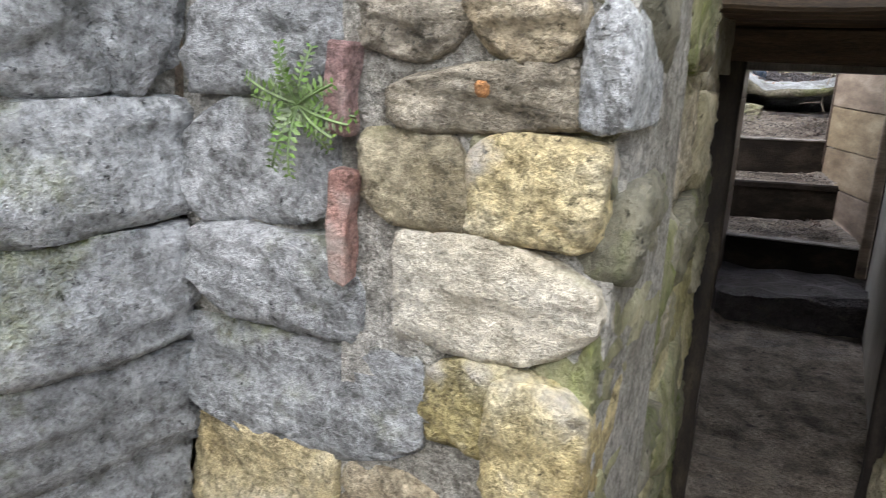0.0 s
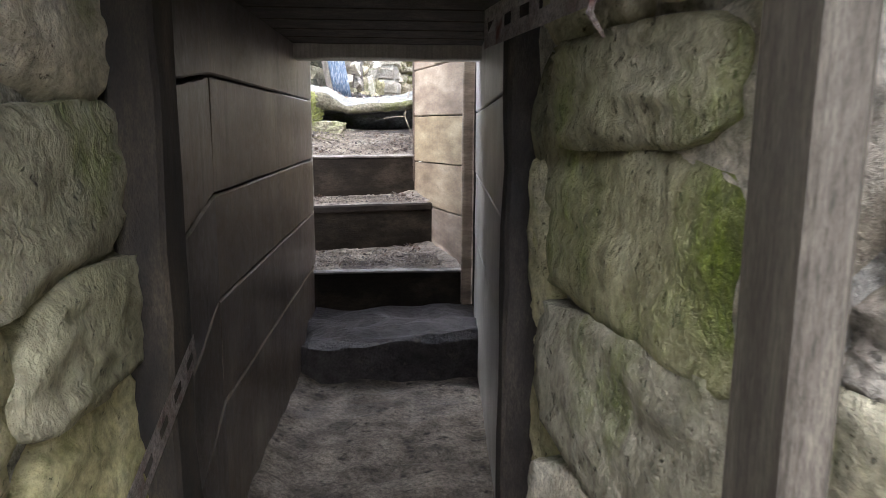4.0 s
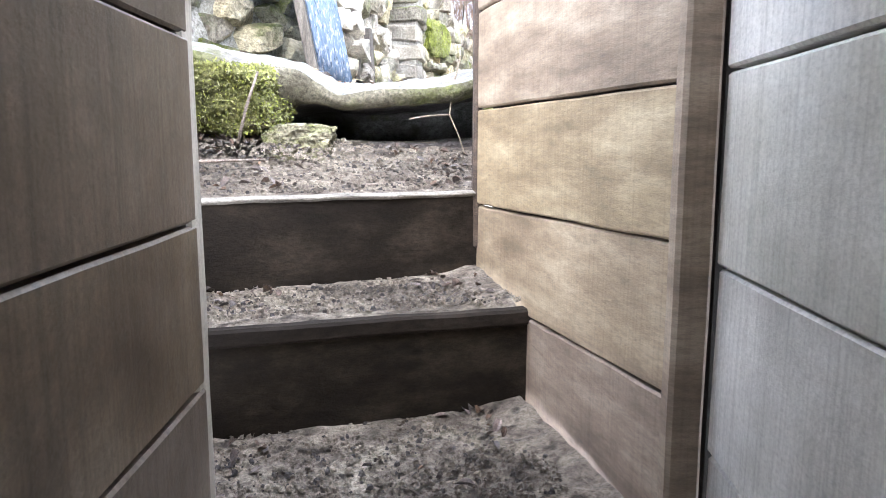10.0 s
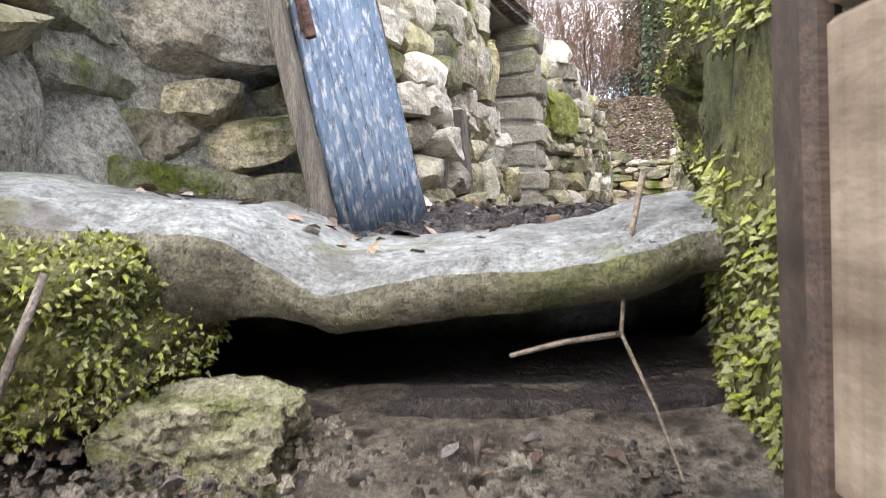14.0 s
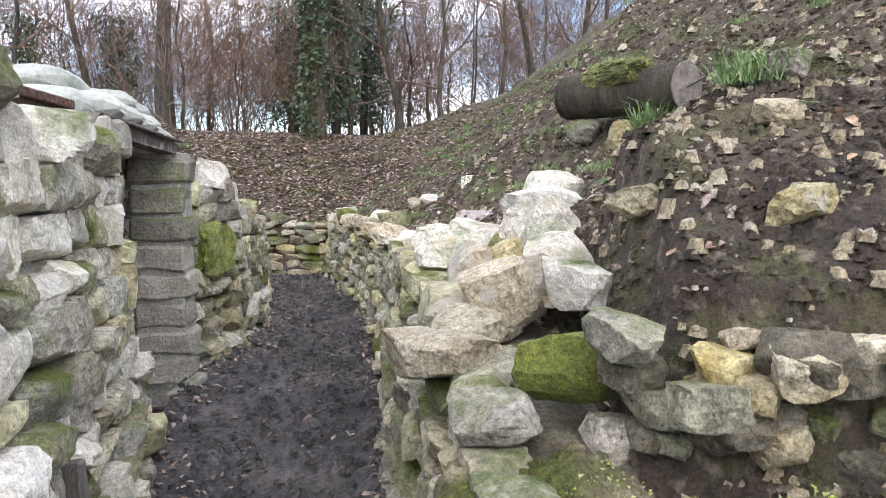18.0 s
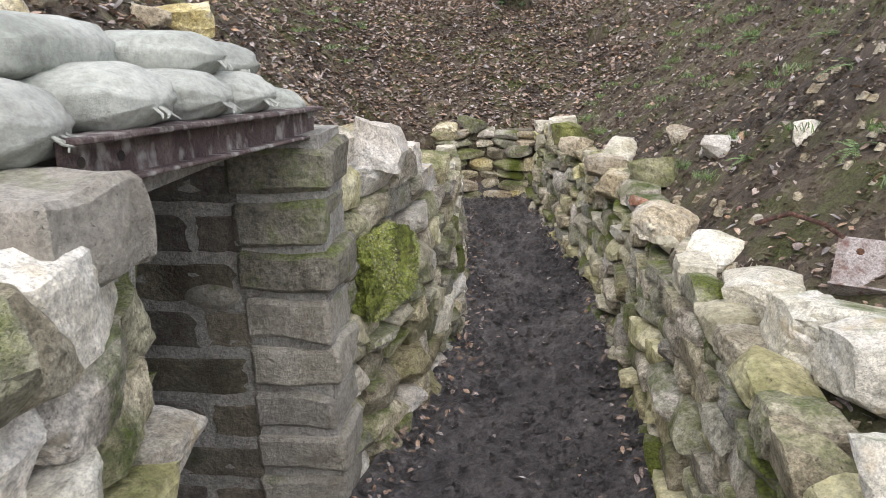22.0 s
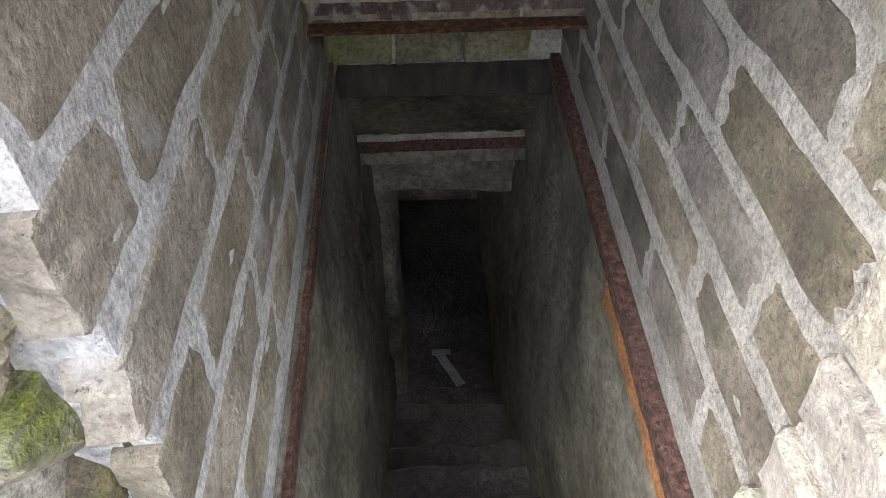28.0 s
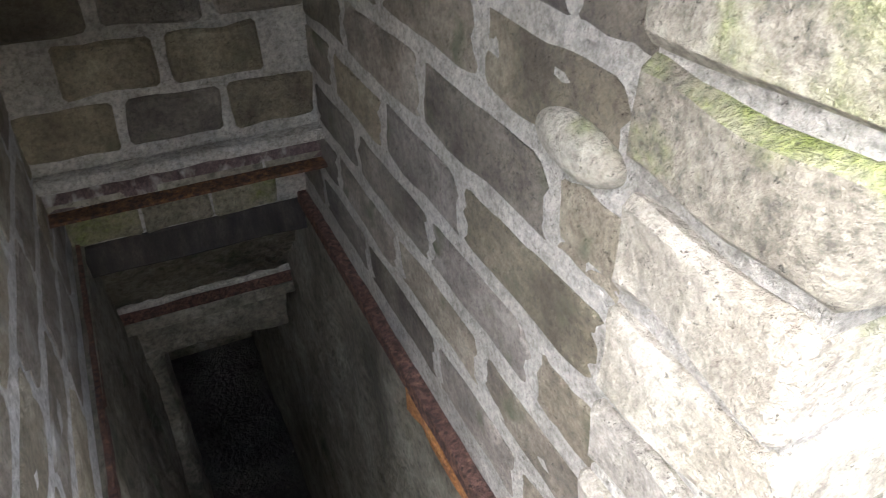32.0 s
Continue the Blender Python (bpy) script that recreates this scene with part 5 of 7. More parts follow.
# ---- things along the trench ----
def stone_at(x, y, z, size, mat, label, seed, rot=None, name="boulder", group="", sink=0.3):
    """A loose stone resting with its foot a little in the ground at (x, y, z)."""
    rng = random.Random(seed)
    ob = new(name, rock(mat, seed))
    e = rot or (rng.uniform(-0.25, 0.25), rng.uniform(-0.25, 0.25), rng.uniform(0, 6.28))
    ob.matrix_world = Matrix.Translation((x, y, z + size[2] * (0.5 - sink))) @ Euler(e).to_matrix().to_4x4() @ Matrix.Diagonal((*size, 1))
    return tagged(ob, label, "stone", group)


# Corrugated panel leaning on the left wall.
PANEL_A, PANEL_B = Vector((-0.455, 0.42, -0.02)), Vector((-0.375, 1.07, -0.02))
panel = thing("corrugated_panel", "weathered galvanised corrugated panel with a timber edge, leaning on the wall", "panel")
pu = (PANEL_B - PANEL_A).normalized()
pv = Vector((-0.19, 0.02, 1.0)).normalized()
pn = pu.cross(pv).normalized()
PW, PH = (PANEL_B - PANEL_A).length, 1.75
bm = bmesh.new()
cols, rows_n = 100, 14
g = []
for j in range(rows_n + 1):
    v = PH * j / rows_n
    g.append([])
    for i in range(cols + 1):
        s = PW * i / cols
        dent = 0.004 * noise.noise(Vector((s * 4, v * 3, 0)))
        g[-1].append(bm.verts.new(PANEL_A + pu * s + pv * (0.01 + v) + pn * (0.015 * math.sin(2 * math.pi * s / 0.083) + dent + 0.02)))
for a, b in zip(g, g[1:]):
    for i in range(cols):
        bm.faces.new((a[i], a[i + 1], b[i + 1], b[i]))
bmesh.ops.solidify(bm, geom=bm.faces[:], thickness=0.0015)
part("sheet", bm, ZINC, panel, "galvanised sheet flecked with white, tinted blue for the reflected sky", smooth=True)
pm = Matrix((pu, -pn, pv)).transposed().to_4x4()


def on_panel(s, v, o):
    return Matrix.Translation(PANEL_A + pu * s + pv * v + pn * o) @ pm


part("edge_board", rough_box((0.03, 0.036, PH), (1, 1, 12), 0.003, 5, 0.003, seed=201, m=on_panel(-0.016, PH / 2 + 0.012, 0.0)), BATTEN, panel, "dirty brown timber edge")
part("edge_board", rough_box((0.02, 0.04, PH), (1, 1, 12), 0.003, 5, 0.003, seed=202, m=on_panel(PW + 0.01, PH / 2 + 0.012, 0.0)), TIMBER, panel)
hinge = part("hinge", rough_box((0.045, 0.012, 0.10), (2, 1, 3), 0.004, 9, 0.004, seed=203, m=on_panel(0.012, 0.44, 0.042)), RUST, panel, "rusted strap hinge")
bm = bmesh.new()
tube(bm, [PANEL_A + pv * z + pn * 0.05 for z in (0.38, 0.44, 0.50)], [0.011] * 3, 8)
part("pin", bm, RUST, hinge)

# Grey stake against the wall, and a pale slab at the foot of the pillar.
solid("wooden_stake", rough_box((0.075, 0.05, 0.46), (1, 1, 6), 0.004, 6, 0.006, seed=205, m=Matrix.Translation((-0.325, 1.84, 0.19)) @ Matrix.Rotation(radians(-15), 4, "Z") @ Matrix.Rotation(radians(-3), 4, "Y")), BATTEN,
      "grey weathered stake standing against the stone wall", "stake")
solid("wooden_stake", rough_box((0.03, 0.025, 0.36), (1, 1, 5), 0.004, 6, 0.004, seed=206, m=Matrix.Translation((-0.37, 1.60, 0.14)) @ Matrix.Rotation(radians(6), 4, "Y")), BATTEN,
      "thin grey stake beside the larger one", "stake")
solid("stone_slab", rough_box((0.06, 0.30, 0.045), (1, 5, 1), 0.004, 6, 0.006, seed=207, m=Matrix.Translation((0.005, 3.885, 0.045)) @ Matrix.Rotation(radians(-36), 4, "Z") @ Matrix.Rotation(radians(8), 4, "X")), QUOIN,
      "pale concrete kerb lying at the foot of the pillar", "slab")

# Steel beam over the dugout mouth.
BL, BR = Vector((-0.315, 3.16, 1.355)), Vector((0.04, 4.23, 1.302))
bd = (BR - BL).normalized()
bn = Vector((bd.y, -bd.x, 0)).normalized()
bu = bn.cross(bd).normalized()
if bu.z < 0:
    bu = -bu
bm4 = Matrix((bd, -bn, bu)).transposed().to_4x4()
BLEN = (BR - BL).length
steel = thing("steel_beam", "flaking painted steel beam carrying sandbags over the dugout mouth", "beam")
for o, h, w, t in ((0.006, 0.0, 0.085, 0.010), (0.085, 0.0, 0.085, 0.012)):
    part("flange", rough_box((BLEN, w, t), (14, 1, 1), 0.0015, 7, 0.003, seed=210, m=Matrix.Translation(BL + bd * (BLEN / 2) + bu * o - bn * 0.042) @ bm4), BEAM, steel)
part("web", rough_box((BLEN - 0.002, 0.008, 0.075), (14, 1, 3), 0.001, 7, 0.001, seed=211, m=Matrix.Translation(BL + bd * (BLEN / 2) + bu * 0.045 - bn * 0.042) @ bm4), BEAM, steel)
for s in (0.05, 0.16):
    bm = bmesh.new()
    c = BL + bd * s + bu * 0.045 - bn * 0.037
    # Dark disc laid on the web for the shade inside a hole.
    tube(bm, [c, c + bn * 0.001], [0.010, 0.010], 10)
    part("bolt_hole", bm, PLANK_D, steel)


def sandbag(ln, w, h, m, seed, label, tie=1):
    """A filled bag: long axis x, a sewn seam at one end and a gathered, tied neck at the other."""
    rng = random.Random(seed)
    bag = thing("sandbag", label, "sandbag", m, "sandbags over the dugout")
    bm = bmesh.new()
    bmesh.ops.create_uvsphere(bm, u_segments=36, v_segments=22, radius=1.0)
    o = Vector((seed * 1.7, seed * 0.3, seed))
    for v in bm.verts:
        x, y, z = v.co.z, v.co.x, v.co.y
        e = 1.0 / 2.6
        sx, sy, sz = (math.copysign(abs(c) ** (2 * e * 0.8), c) for c in (x, y, z))
        k = (abs(sx) ** 3.2 + abs(sy) ** 2.4 + abs(sz) ** 2.4) ** (1 / 2.6)
        p = Vector((x, y, z))
        q = Vector((sx, sy, sz)) / max(k, 1e-6)
        p = p.lerp(q, 0.8)
        pinch = max(0.0, (abs(p.x) - 0.72) / 0.28)
        p.z *= 1 - 0.55 * pinch ** 1.6
        if p.z < -0.62:
            p.z = -0.62 + 0.25 * (p.z + 0.62)
        fold = 0.11 * max(0.0, abs(p.x) - 0.3) * math.sin(math.atan2(p.z, p.y) * 9 + seed) + 0.06 * noise.noise(p * 2.2 + o) + 0.045 * noise.noise(Vector((p.x * 2, p.y * 8, p.z * 8)) + o)
        r = 1 + fold
        v.co = Vector((p.x * ln / 2, p.y * w / 2 * r, (p.z * r + 0.64) * h / 1.64))
    part("body", bm, BAG, bag, smooth=True)
    bm = bmesh.new()
    pts = [Vector((-ln / 2 + 0.004 + 0.004 * rng.random(), y, h * 0.40 + 0.008 * math.sin(y * 40))) for y in np.linspace(-w * 0.42, w * 0.42, 9)]
    tube(bm, pts, [0.006] * 9, 6)
    part("seam", bm, BAG, bag)
    if tie:
        bm = bmesh.new()
        for k in range(4):
            a = Vector((ln / 2 - 0.006, rng.uniform(-0.02, 0.02), h * 0.30))
            tube(bm, [a, a + Vector((0.018, rng.uniform(-0.02, 0.02), -0.012)), a + Vector((0.026, rng.uniform(-0.03, 0.03), -0.015 - 0.012 * rng.random()))], [0.004, 0.003, 0.002], 5)
        part("tie", bm, BAG, bag, "frayed end of the tied neck")
    return bag


def bag_pose(s, z, back, turn=0.0, tilt=0.0):
    """A place on the beam: s metres along it, z above its top, back from its face; turn 0 lays the bag across the beam, neck outwards."""
    p = BL + bd * s - bn * (back + 0.03)
    return Matrix.Translation((p.x, p.y, BL.z + (BR.z - BL.z) * s / BLEN + z)) @ Matrix.Rotation(math.atan2(bn.y, bn.x) + turn, 4, "Z") @ Matrix.Rotation(tilt, 4, "Y")


sandbag(0.44, 0.27, 0.145, bag_pose(-0.02, 0.050, 0.22, 0.15), 1, "plump pale sandbag resting on the concrete block")
sandbag(0.46, 0.31, 0.128, bag_pose(0.27, 0.092, 0.20, -0.05), 2, "grey-green sandbag with creased neck on the steel beam")
sandbag(0.44, 0.27, 0.112, bag_pose(0.53, 0.092, 0.20, 0.06), 3, "grey-green sandbag squeezed between its neighbours")
sandbag(0.44, 0.29, 0.112, bag_pose(0.80, 0.092, 0.21, -0.06), 4, "grey-green sandbag on the steel beam")
sandbag(0.40, 0.20, 0.10, bag_pose(1.03, 0.055, 0.20, 0.1), 5, "small slumped sandbag at the end of the beam")
sandbag(0.58, 0.30, 0.13, bag_pose(0.26, 0.186, 0.30, -1.42, -0.02), 6, "long sagging sandbag of the upper row", 0)
sandbag(0.42, 0.27, 0.112, bag_pose(0.68, 0.190, 0.28, 0.1), 7, "sandbag of the upper row with a sewn hem")
sandbag(0.46, 0.27, 0.112, bag_pose(0.92, 0.172, 0.30, -0.3), 8, "sandbag of the upper row sloping down")

# Concrete block and old rail beside the bags.
solid("concrete_block", rough_box((0.21, 0.27, 0.15), (6, 7, 4), 0.018, 9, 0.012, seed=220, m=Matrix.Translation((-0.335, 3.02, 1.325)) @ Matrix.Rotation(radians(-14), 4, "Z")), QUOIN,
      "rough grey concrete block under a sandbag", "block")
RA, RB = Vector((-0.535, 2.36, 1.345)), Vector((-0.41, 2.93, 1.355))
rd = (RB - RA).normalized()
rail_m = Matrix((rd, Vector((-rd.y, rd.x, 0)), Vector((0, 0, 1)))).transposed().to_4x4()
old_rail = thing("old_rail", "short rusted length of railway rail lying on the wall", "rail")
rl = (RB - RA).length
for nm, w, h, z in (("foot", 0.105, 0.018, 0.009), ("web", 0.020, 0.068, 0.05), ("head", 0.058, 0.034, 0.098)):
    part(nm, rough_box((rl, w, h), (8, 1, 1), 0.002, 9, 0.004, seed=222, m=Matrix.Translation((RA + RB) / 2 + Vector((0, 0, z - 0.01))) @ rail_m), RUST, old_rail)

# Loose stones: place, size, stone, words.
W, Y, MO = "freshly broken white limestone block lying on the wall", "rough ochre limestone lump on the bank", "stone thickly covered in green moss"
LOOSE = [
    (1.58, 2.72, 1.06, (0.26, 0.22, 0.17), LIME_W, W), (1.42, 2.52, 0.98, (0.32, 0.26, 0.18), LIME_W, W), (1.30, 2.28, 0.92, (0.27, 0.24, 0.18), LIME_W, W),
    (1.22, 2.10, 0.86, (0.22, 0.18, 0.15), LIME_W, W), (1.36, 3.60, 0.76, (0.30, 0.26, 0.17), LIME_W, W), (1.38, 3.10, 0.80, (0.34, 0.24, 0.18), LIME_W, W),
    (1.00, 2.28, 0.74, (0.20, 0.19, 0.22), LIME_W, W), (1.14, 2.22, 0.80, (0.22, 0.17, 0.15), LIME_Y, Y), (0.92, 1.86, 0.72, (0.26, 0.24, 0.20), LIME_Y, Y),
    (1.10, 1.84, 0.82, (0.28, 0.22, 0.20), LIME_W, W), (1.05, 1.62, 0.78, (0.20, 0.18, 0.15), LIME_W, W), (1.20, 2.42, 0.84, (0.14, 0.13, 0.12), MOSSY, MO),
    (1.55, 4.52, 0.72, (0.27, 0.22, 0.12), LIME_W, W), (1.47, 4.08, 0.71, (0.24, 0.40, 0.15), LIME_W, W), (1.33, 3.58, 0.73, (0.18, 0.20, 0.20), LIME_W, W),
    (1.40, 3.32, 0.74, (0.32, 0.28, 0.22), LIME_W, W), (1.16, 2.86, 0.76, (0.36, 0.26, 0.18), LIME_W, W), (1.28, 2.78, 0.80, (0.2, 0.2, 0.16), LIME_W, W),
    (2.13, 5.58, 0.92, (0.30, 0.22, 0.17), LIME_W, "tan and white boulder alone on the bank"), (2.22, 6.34, 0.88, (0.22, 0.18, 0.15), LIME_Y, Y), (2.14, 4.90, 1.10, (0.18, 0.14, 0.13), LIME_W, W),
    (1.66, 5.98, 0.68, (0.26, 0.2, 0.15), LIME_Y, Y), (1.82, 5.87, 0.76, (0.26, 0.24, 0.17), LIME_M, MO), (1.52, 4.95, 0.72, (0.28, 0.26, 0.16), LIME_Y, Y),
    (1.72, 6.4, 0.72, (0.24, 0.2, 0.15), LIME_Y, Y), (1.95, 6.74, 0.76, (0.24, 0.2, 0.15), LIME_W, W), (1.80, 7.3, 0.72, (0.22, 0.2, 0.14), LIME_Y, Y), (1.92, 7.9, 0.74, (0.26, 0.22, 0.17), MOSSY, MO),
    (1.98, 8.3, 0.74, (0.24, 0.2, 0.18), LIME_W, W), (1.3, 9.25, 0.68, (0.26, 0.2, 0.15), LIME_M, MO), (1.02, 9.2, 0.64, (0.22, 0.2, 0.13), LIME, Y),
    (2.235, 3.09, 1.33, (0.17, 0.15, 0.17), LIME_Y, "ochre stone wedged under the log"), (2.22, 3.46, 1.40, (0.19, 0.17, 0.14), LIME_M, MO),
    (-1.24, 4.27, 1.70, (0.28, 0.24, 0.17), LIME_Y, Y), (-1.20, 5.55, 1.66, (0.26, 0.22, 0.18), LIME_Y, Y), (-1.56, 3.87, 1.84, (0.30, 0.22, 0.15), LIME_M, MO),
    (-0.80, 3.62, 1.48, (0.24, 0.22, 0.17), LIME_M, MO), (-1.17, 3.02, 1.67, (0.20, 0.17, 0.12), LIME_M, MO), (-1.10, 3.53, 1.67, (0.15, 0.12, 0.08), LIME_Y, Y),
    (-1.06, 5.2, 1.60, (0.16, 0.13, 0.10), LIME_Y, Y), (-0.62, 2.12, 1.36, (0.10, 0.08, 0.06), LIME_Y, Y), (-1.03, 2.67, 1.62, (0.12, 0.1, 0.07), LIME_Y, Y),
    (-0.92, 4.4, 1.55, (0.15, 0.12, 0.09), LIME_Y, Y), (-0.72, 3.3, 1.45, (0.12, 0.1, 0.08), LIME_Y, Y), (-1.8, 4.6, 1.95, (0.14, 0.12, 0.1), LIME_W, W),
    (-0.50, 1.75, 1.30, (0.24, 0.22, 0.16), LIME_M, "dark weathered stone on top of the wall"), (-0.42, 2.12, 1.23, (0.30, 0.24, 0.15), LIME_W, W), (-0.38, 2.62, 1.20, (0.24, 0.30, 0.19), LIME_M, "large dark mossy block below the rail"),
    (-0.60, 1.15, 1.44, (0.24, 0.26, 0.14), LIME_W, W), (-0.62, 0.85, 1.5, (0.26, 0.24, 0.14), LIME, Y),
    (0.785, 1.24, 0.655, (0.23, 0.17, 0.15), MOSSY, "round stone covered in dark moss"), (0.62, 1.65, 0.62, (0.30, 0.24, 0.13), LIME_Y, "flat mossy slab on the low wall"), (0.78, 1.80, 0.68, (0.26, 0.2, 0.09), LIME, "flat pale slab on the low wall"),
    (0.22, 4.62, 1.16, (0.16, 0.2, 0.17), LIME_W, W), (0.14, 4.92, 1.12, (0.2, 0.22, 0.18), LIME_Y, Y), (0.30, 5.1, 1.02, (0.2, 0.2, 0.14), LIME_W, W), (0.36, 5.6, 0.92, (0.24, 0.2, 0.13), LIME_Y, Y),
]
for k, (x, y, z, size, mat, words) in enumerate(LOOSE):
    stone_at(x, y, max(z, height(x, y)) if x < lfoot(y) - 0.7 else z, size, mat, words, 300 + k, group="loose stones", sink=0.22)

for k, (x, y, z, s) in enumerate(((1.565, 5.42, 0.75, 0.09), (1.78, 4.78, 0.83, 0.10), (-1.22, 4.10, 1.74, 0.12), (-1.05, 3.05, 1.70, 0.07), (-0.95, 2.85, 1.62, 0.06))):
    solid("brick_fragment", rough_box((s, s * 0.7, s * 0.5), (3, 3, 2), 0.012, 14, 0.008, seed=400 + k, m=Matrix.Translation((x, y, z)) @ Euler((0.4 * k, 0.3, k)).to_matrix().to_4x4()), REDBRICK,
          "broken orange-red brick fragment among the stones", "brick", group="brick fragments")

# Folded iron scoop with a bent handle on the low wall.
scoop = thing("iron_scoop", "pitted folded iron plate with a bent rod handle", "scoop")
sm = Matrix.Translation((1.66, 3.80, 0.90)) @ Matrix.Rotation(radians(-40), 4, "Z") @ Matrix.Rotation(radians(52), 4, "X")
bm = boxed((0.23, 0.19, 0.006), sm)
box(bm, (0.23, 0.006, 0.09), sm @ Matrix.Translation((0, -0.095, 0.045)))
part("plate", bm, STRAP, scoop)
bm = bmesh.new()
tube(bm, [sm @ Vector(p) for p in ((-0.10, 0.09, 0.0), (-0.16, 0.12, 0.02), (-0.26, 0.14, 0.03), (-0.36, 0.10, 0.01))], [0.008] * 4, 8)
part("handle", bm, RUST, scoop)
for dx, dy in ((0.03, 0.03), (-0.05, 0.05), (0.07, -0.03)):
    bm = bmesh.new()
    tube(bm, [sm @ Vector((dx, dy, 0.003)), sm @ Vector((dx, dy, 0.006))], [0.012, 0.010], 8)
    part("rivet", bm, RUST, scoop)

# Log on the right bank.
log = thing("log", "mossy sawn log half sunk in the bank", "log")
la, lb = Vector((2.49, 2.90, 1.64)), Vector((2.27, 3.70, 1.66))
bm = bmesh.new()
pts = [la.lerp(lb, i / 9) + 0.012 * noise.noise_vector(Vector((i, 0, 5))) for i in range(10)]
tube(bm, pts, [0.135 + 0.008 * noise.noise(Vector((i * 0.8, 3, 1))) for i in range(10)], 22)
part("bark", bm, BARK, log, smooth=True)
ld = (la - lb).normalized()
bm = bmesh.new()
tube(bm, [la + ld * 0.001, la + ld * 0.006], [0.132, 0.128], 24)
part("sawn_end", bm, LOGEND, log, "grey sawn end with a radial crack")
bm = boxed((0.13, 0.004, 0.008), Matrix.Translation(la + ld * 0.008 + Vector((0.05, 0, 0.02))) @ Matrix.Rotation(radians(-25), 4, "Y"))
part("crack", bm, PLANK_D, log)
stump_pts = [(2.95, 5.4, 1.45, 0.09), (3.1, 10.85, 1.5, 0.12)]
for x, y, z, r in stump_pts:
    bm = bmesh.new()
    tube(bm, [Vector((x, y, z - 0.1)), Vector((x + 0.02, y, z + 0.05)), Vector((x, y, z + 0.16))], [r, r * 0.95, r * 0.9], 14)
    solid("stump", bm, BARK, "short dark stump standing in the bank", "stump", smooth=True)

bm = bmesh.new()
tube(bm, [Vector((-1.20, 9.95, 1.85)), Vector((-1.19, 9.95, 2.2)), Vector((-1.2, 9.95, 2.52))], [0.035, 0.034, 0.03], 8)
solid("wooden_post", bm, BATTEN, "thin pale marker post on the mound", "post", smooth=True)

# ---- things in the passage ----
batten = solid("batten", rough_box((0.028, 0.09, 2.0), (1, 2, 12), 0.003, 5, 0.004, seed=230, m=Matrix.Translation((0.104, -4.116, -0.13)) @ Matrix.Rotation(radians(-8), 4, "Z") @ Matrix.Rotation(radians(1.0), 4, "X")), BATTEN,
               "grey weathered upright batten against the passage wall", "batten")


def slotted(name, a, b, w, label, slots, seed, ties):
    """A slotted iron strap from a to b, its face towards -x or +x."""
    d = (b - a).normalized()
    ln = (b - a).length
    up = Vector((0, 0, 1)) - d * d.z
    up.normalize()
    nn = d.cross(up).normalized()
    m = Matrix((d, nn, up)).transposed().to_4x4()
    st = thing(name, label, "strap")
    bm = bmesh.new()
    cell = ln / slots
    xs = [0.0] + [cell * (i + q) for i in range(slots) for q in (0.25, 0.75)] + [ln]
    zs = [-w / 2, -w * 0.14, w * 0.14, w / 2]
    grid = [[bm.verts.new(a + d * x + up * (z + 0.0012 * noise.noise(Vector((x * 9, z * 40, seed))))) for z in zs] for x in xs]
    for i, (g, h) in enumerate(zip(grid, grid[1:])):
        for j in range(3):
            if j != 1 or i % 2 == 0:
                bm.faces.new((g[j], h[j], h[j + 1], g[j + 1]))
    bmesh.ops.solidify(bm, geom=bm.faces[:], thickness=0.005)
    part("band", bm, STRAP, st)
    rng = random.Random(seed)
    for s in ties:
        bm = bmesh.new()
        p = a + d * s
        out = nn * (1 if nn.x < 0 else -1)
        if a.x < 0:
            out = -out
        tube(bm, [p + up * 0.05 + out * 0.004, p + up * 0.035 + out * 0.02, p + out * 0.012, p - up * 0.04 + out * 0.02, p - up * 0.06 + out * 0.006], [0.0015, 0.003, 0.003, 0.0035, 0.0015], 6)
        part("wire_tie", bm, STRAP, st)
    return st


slotted("iron_strap", Vector((0.19, -4.72, -0.032)), Vector((0.012, -3.48, -0.05)), 0.052, "slotted rusty iron strap along the passage wall with wire ties", 19, 1, (0.34, 0.50, 0.64, 0.86))
slotted("iron_strap", Vector((-0.372, -4.12, -0.63)), Vector((-0.378, -3.57, -0.47)), 0.042, "loose slotted iron strap end on the passage wall", 9, 2, ())
slotted("iron_strap", Vector((-0.835, 0.02, -0.02)), Vector((-0.90, -0.10, 0.75)), 0.035, "upright slotted iron strap by the mossy wall", 10, 3, ())


def fern(m, fronds, ln, seed, label, mat, name="fern"):
    """A tuft of fronds, each a midrib with paired leaflets."""
    rng = random.Random(seed)
    root = thing(name, label, "plant", m)
    for k in range(fronds):
        a = 2 * math.pi * k / fronds + rng.uniform(-0.3, 0.3)
        d = Vector((math.cos(a), math.sin(a), 0.8 * rng.random()))
        bm = bmesh.new()
        lk = ln * rng.uniform(0.7, 1.1)
        n = 9
        rib = [d * (lk * i / n) + Vector((0, 0, -0.5 * lk * (i / n) ** 2)) for i in range(n + 1)]
        tube(bm, rib, [0.0015] * (n + 1), 4)
        side_v = d.cross(Vector((0, 0, 1))).normalized()
        for i in range(1, n + 1):
            for sg in (-1, 1):
                w = 0.16 * lk * (1 - 0.65 * i / n) + 0.004
                t = (rib[i] - rib[i - 1]).normalized()
                b0, tip = rib[i], rib[i] + side_v * sg * w + t * w * 0.35 + Vector((0, 0, rng.uniform(-0.15, 0.1) * w))
                vs = [bm.verts.new(v) for v in (b0, b0 + side_v * sg * w * 0.5 + t * 0.35 * w, tip, b0 + side_v * sg * w * 0.55 - t * 0.12 * w)]
                bm.faces.new(vs)
        part("frond", bm, mat, root)
    return root

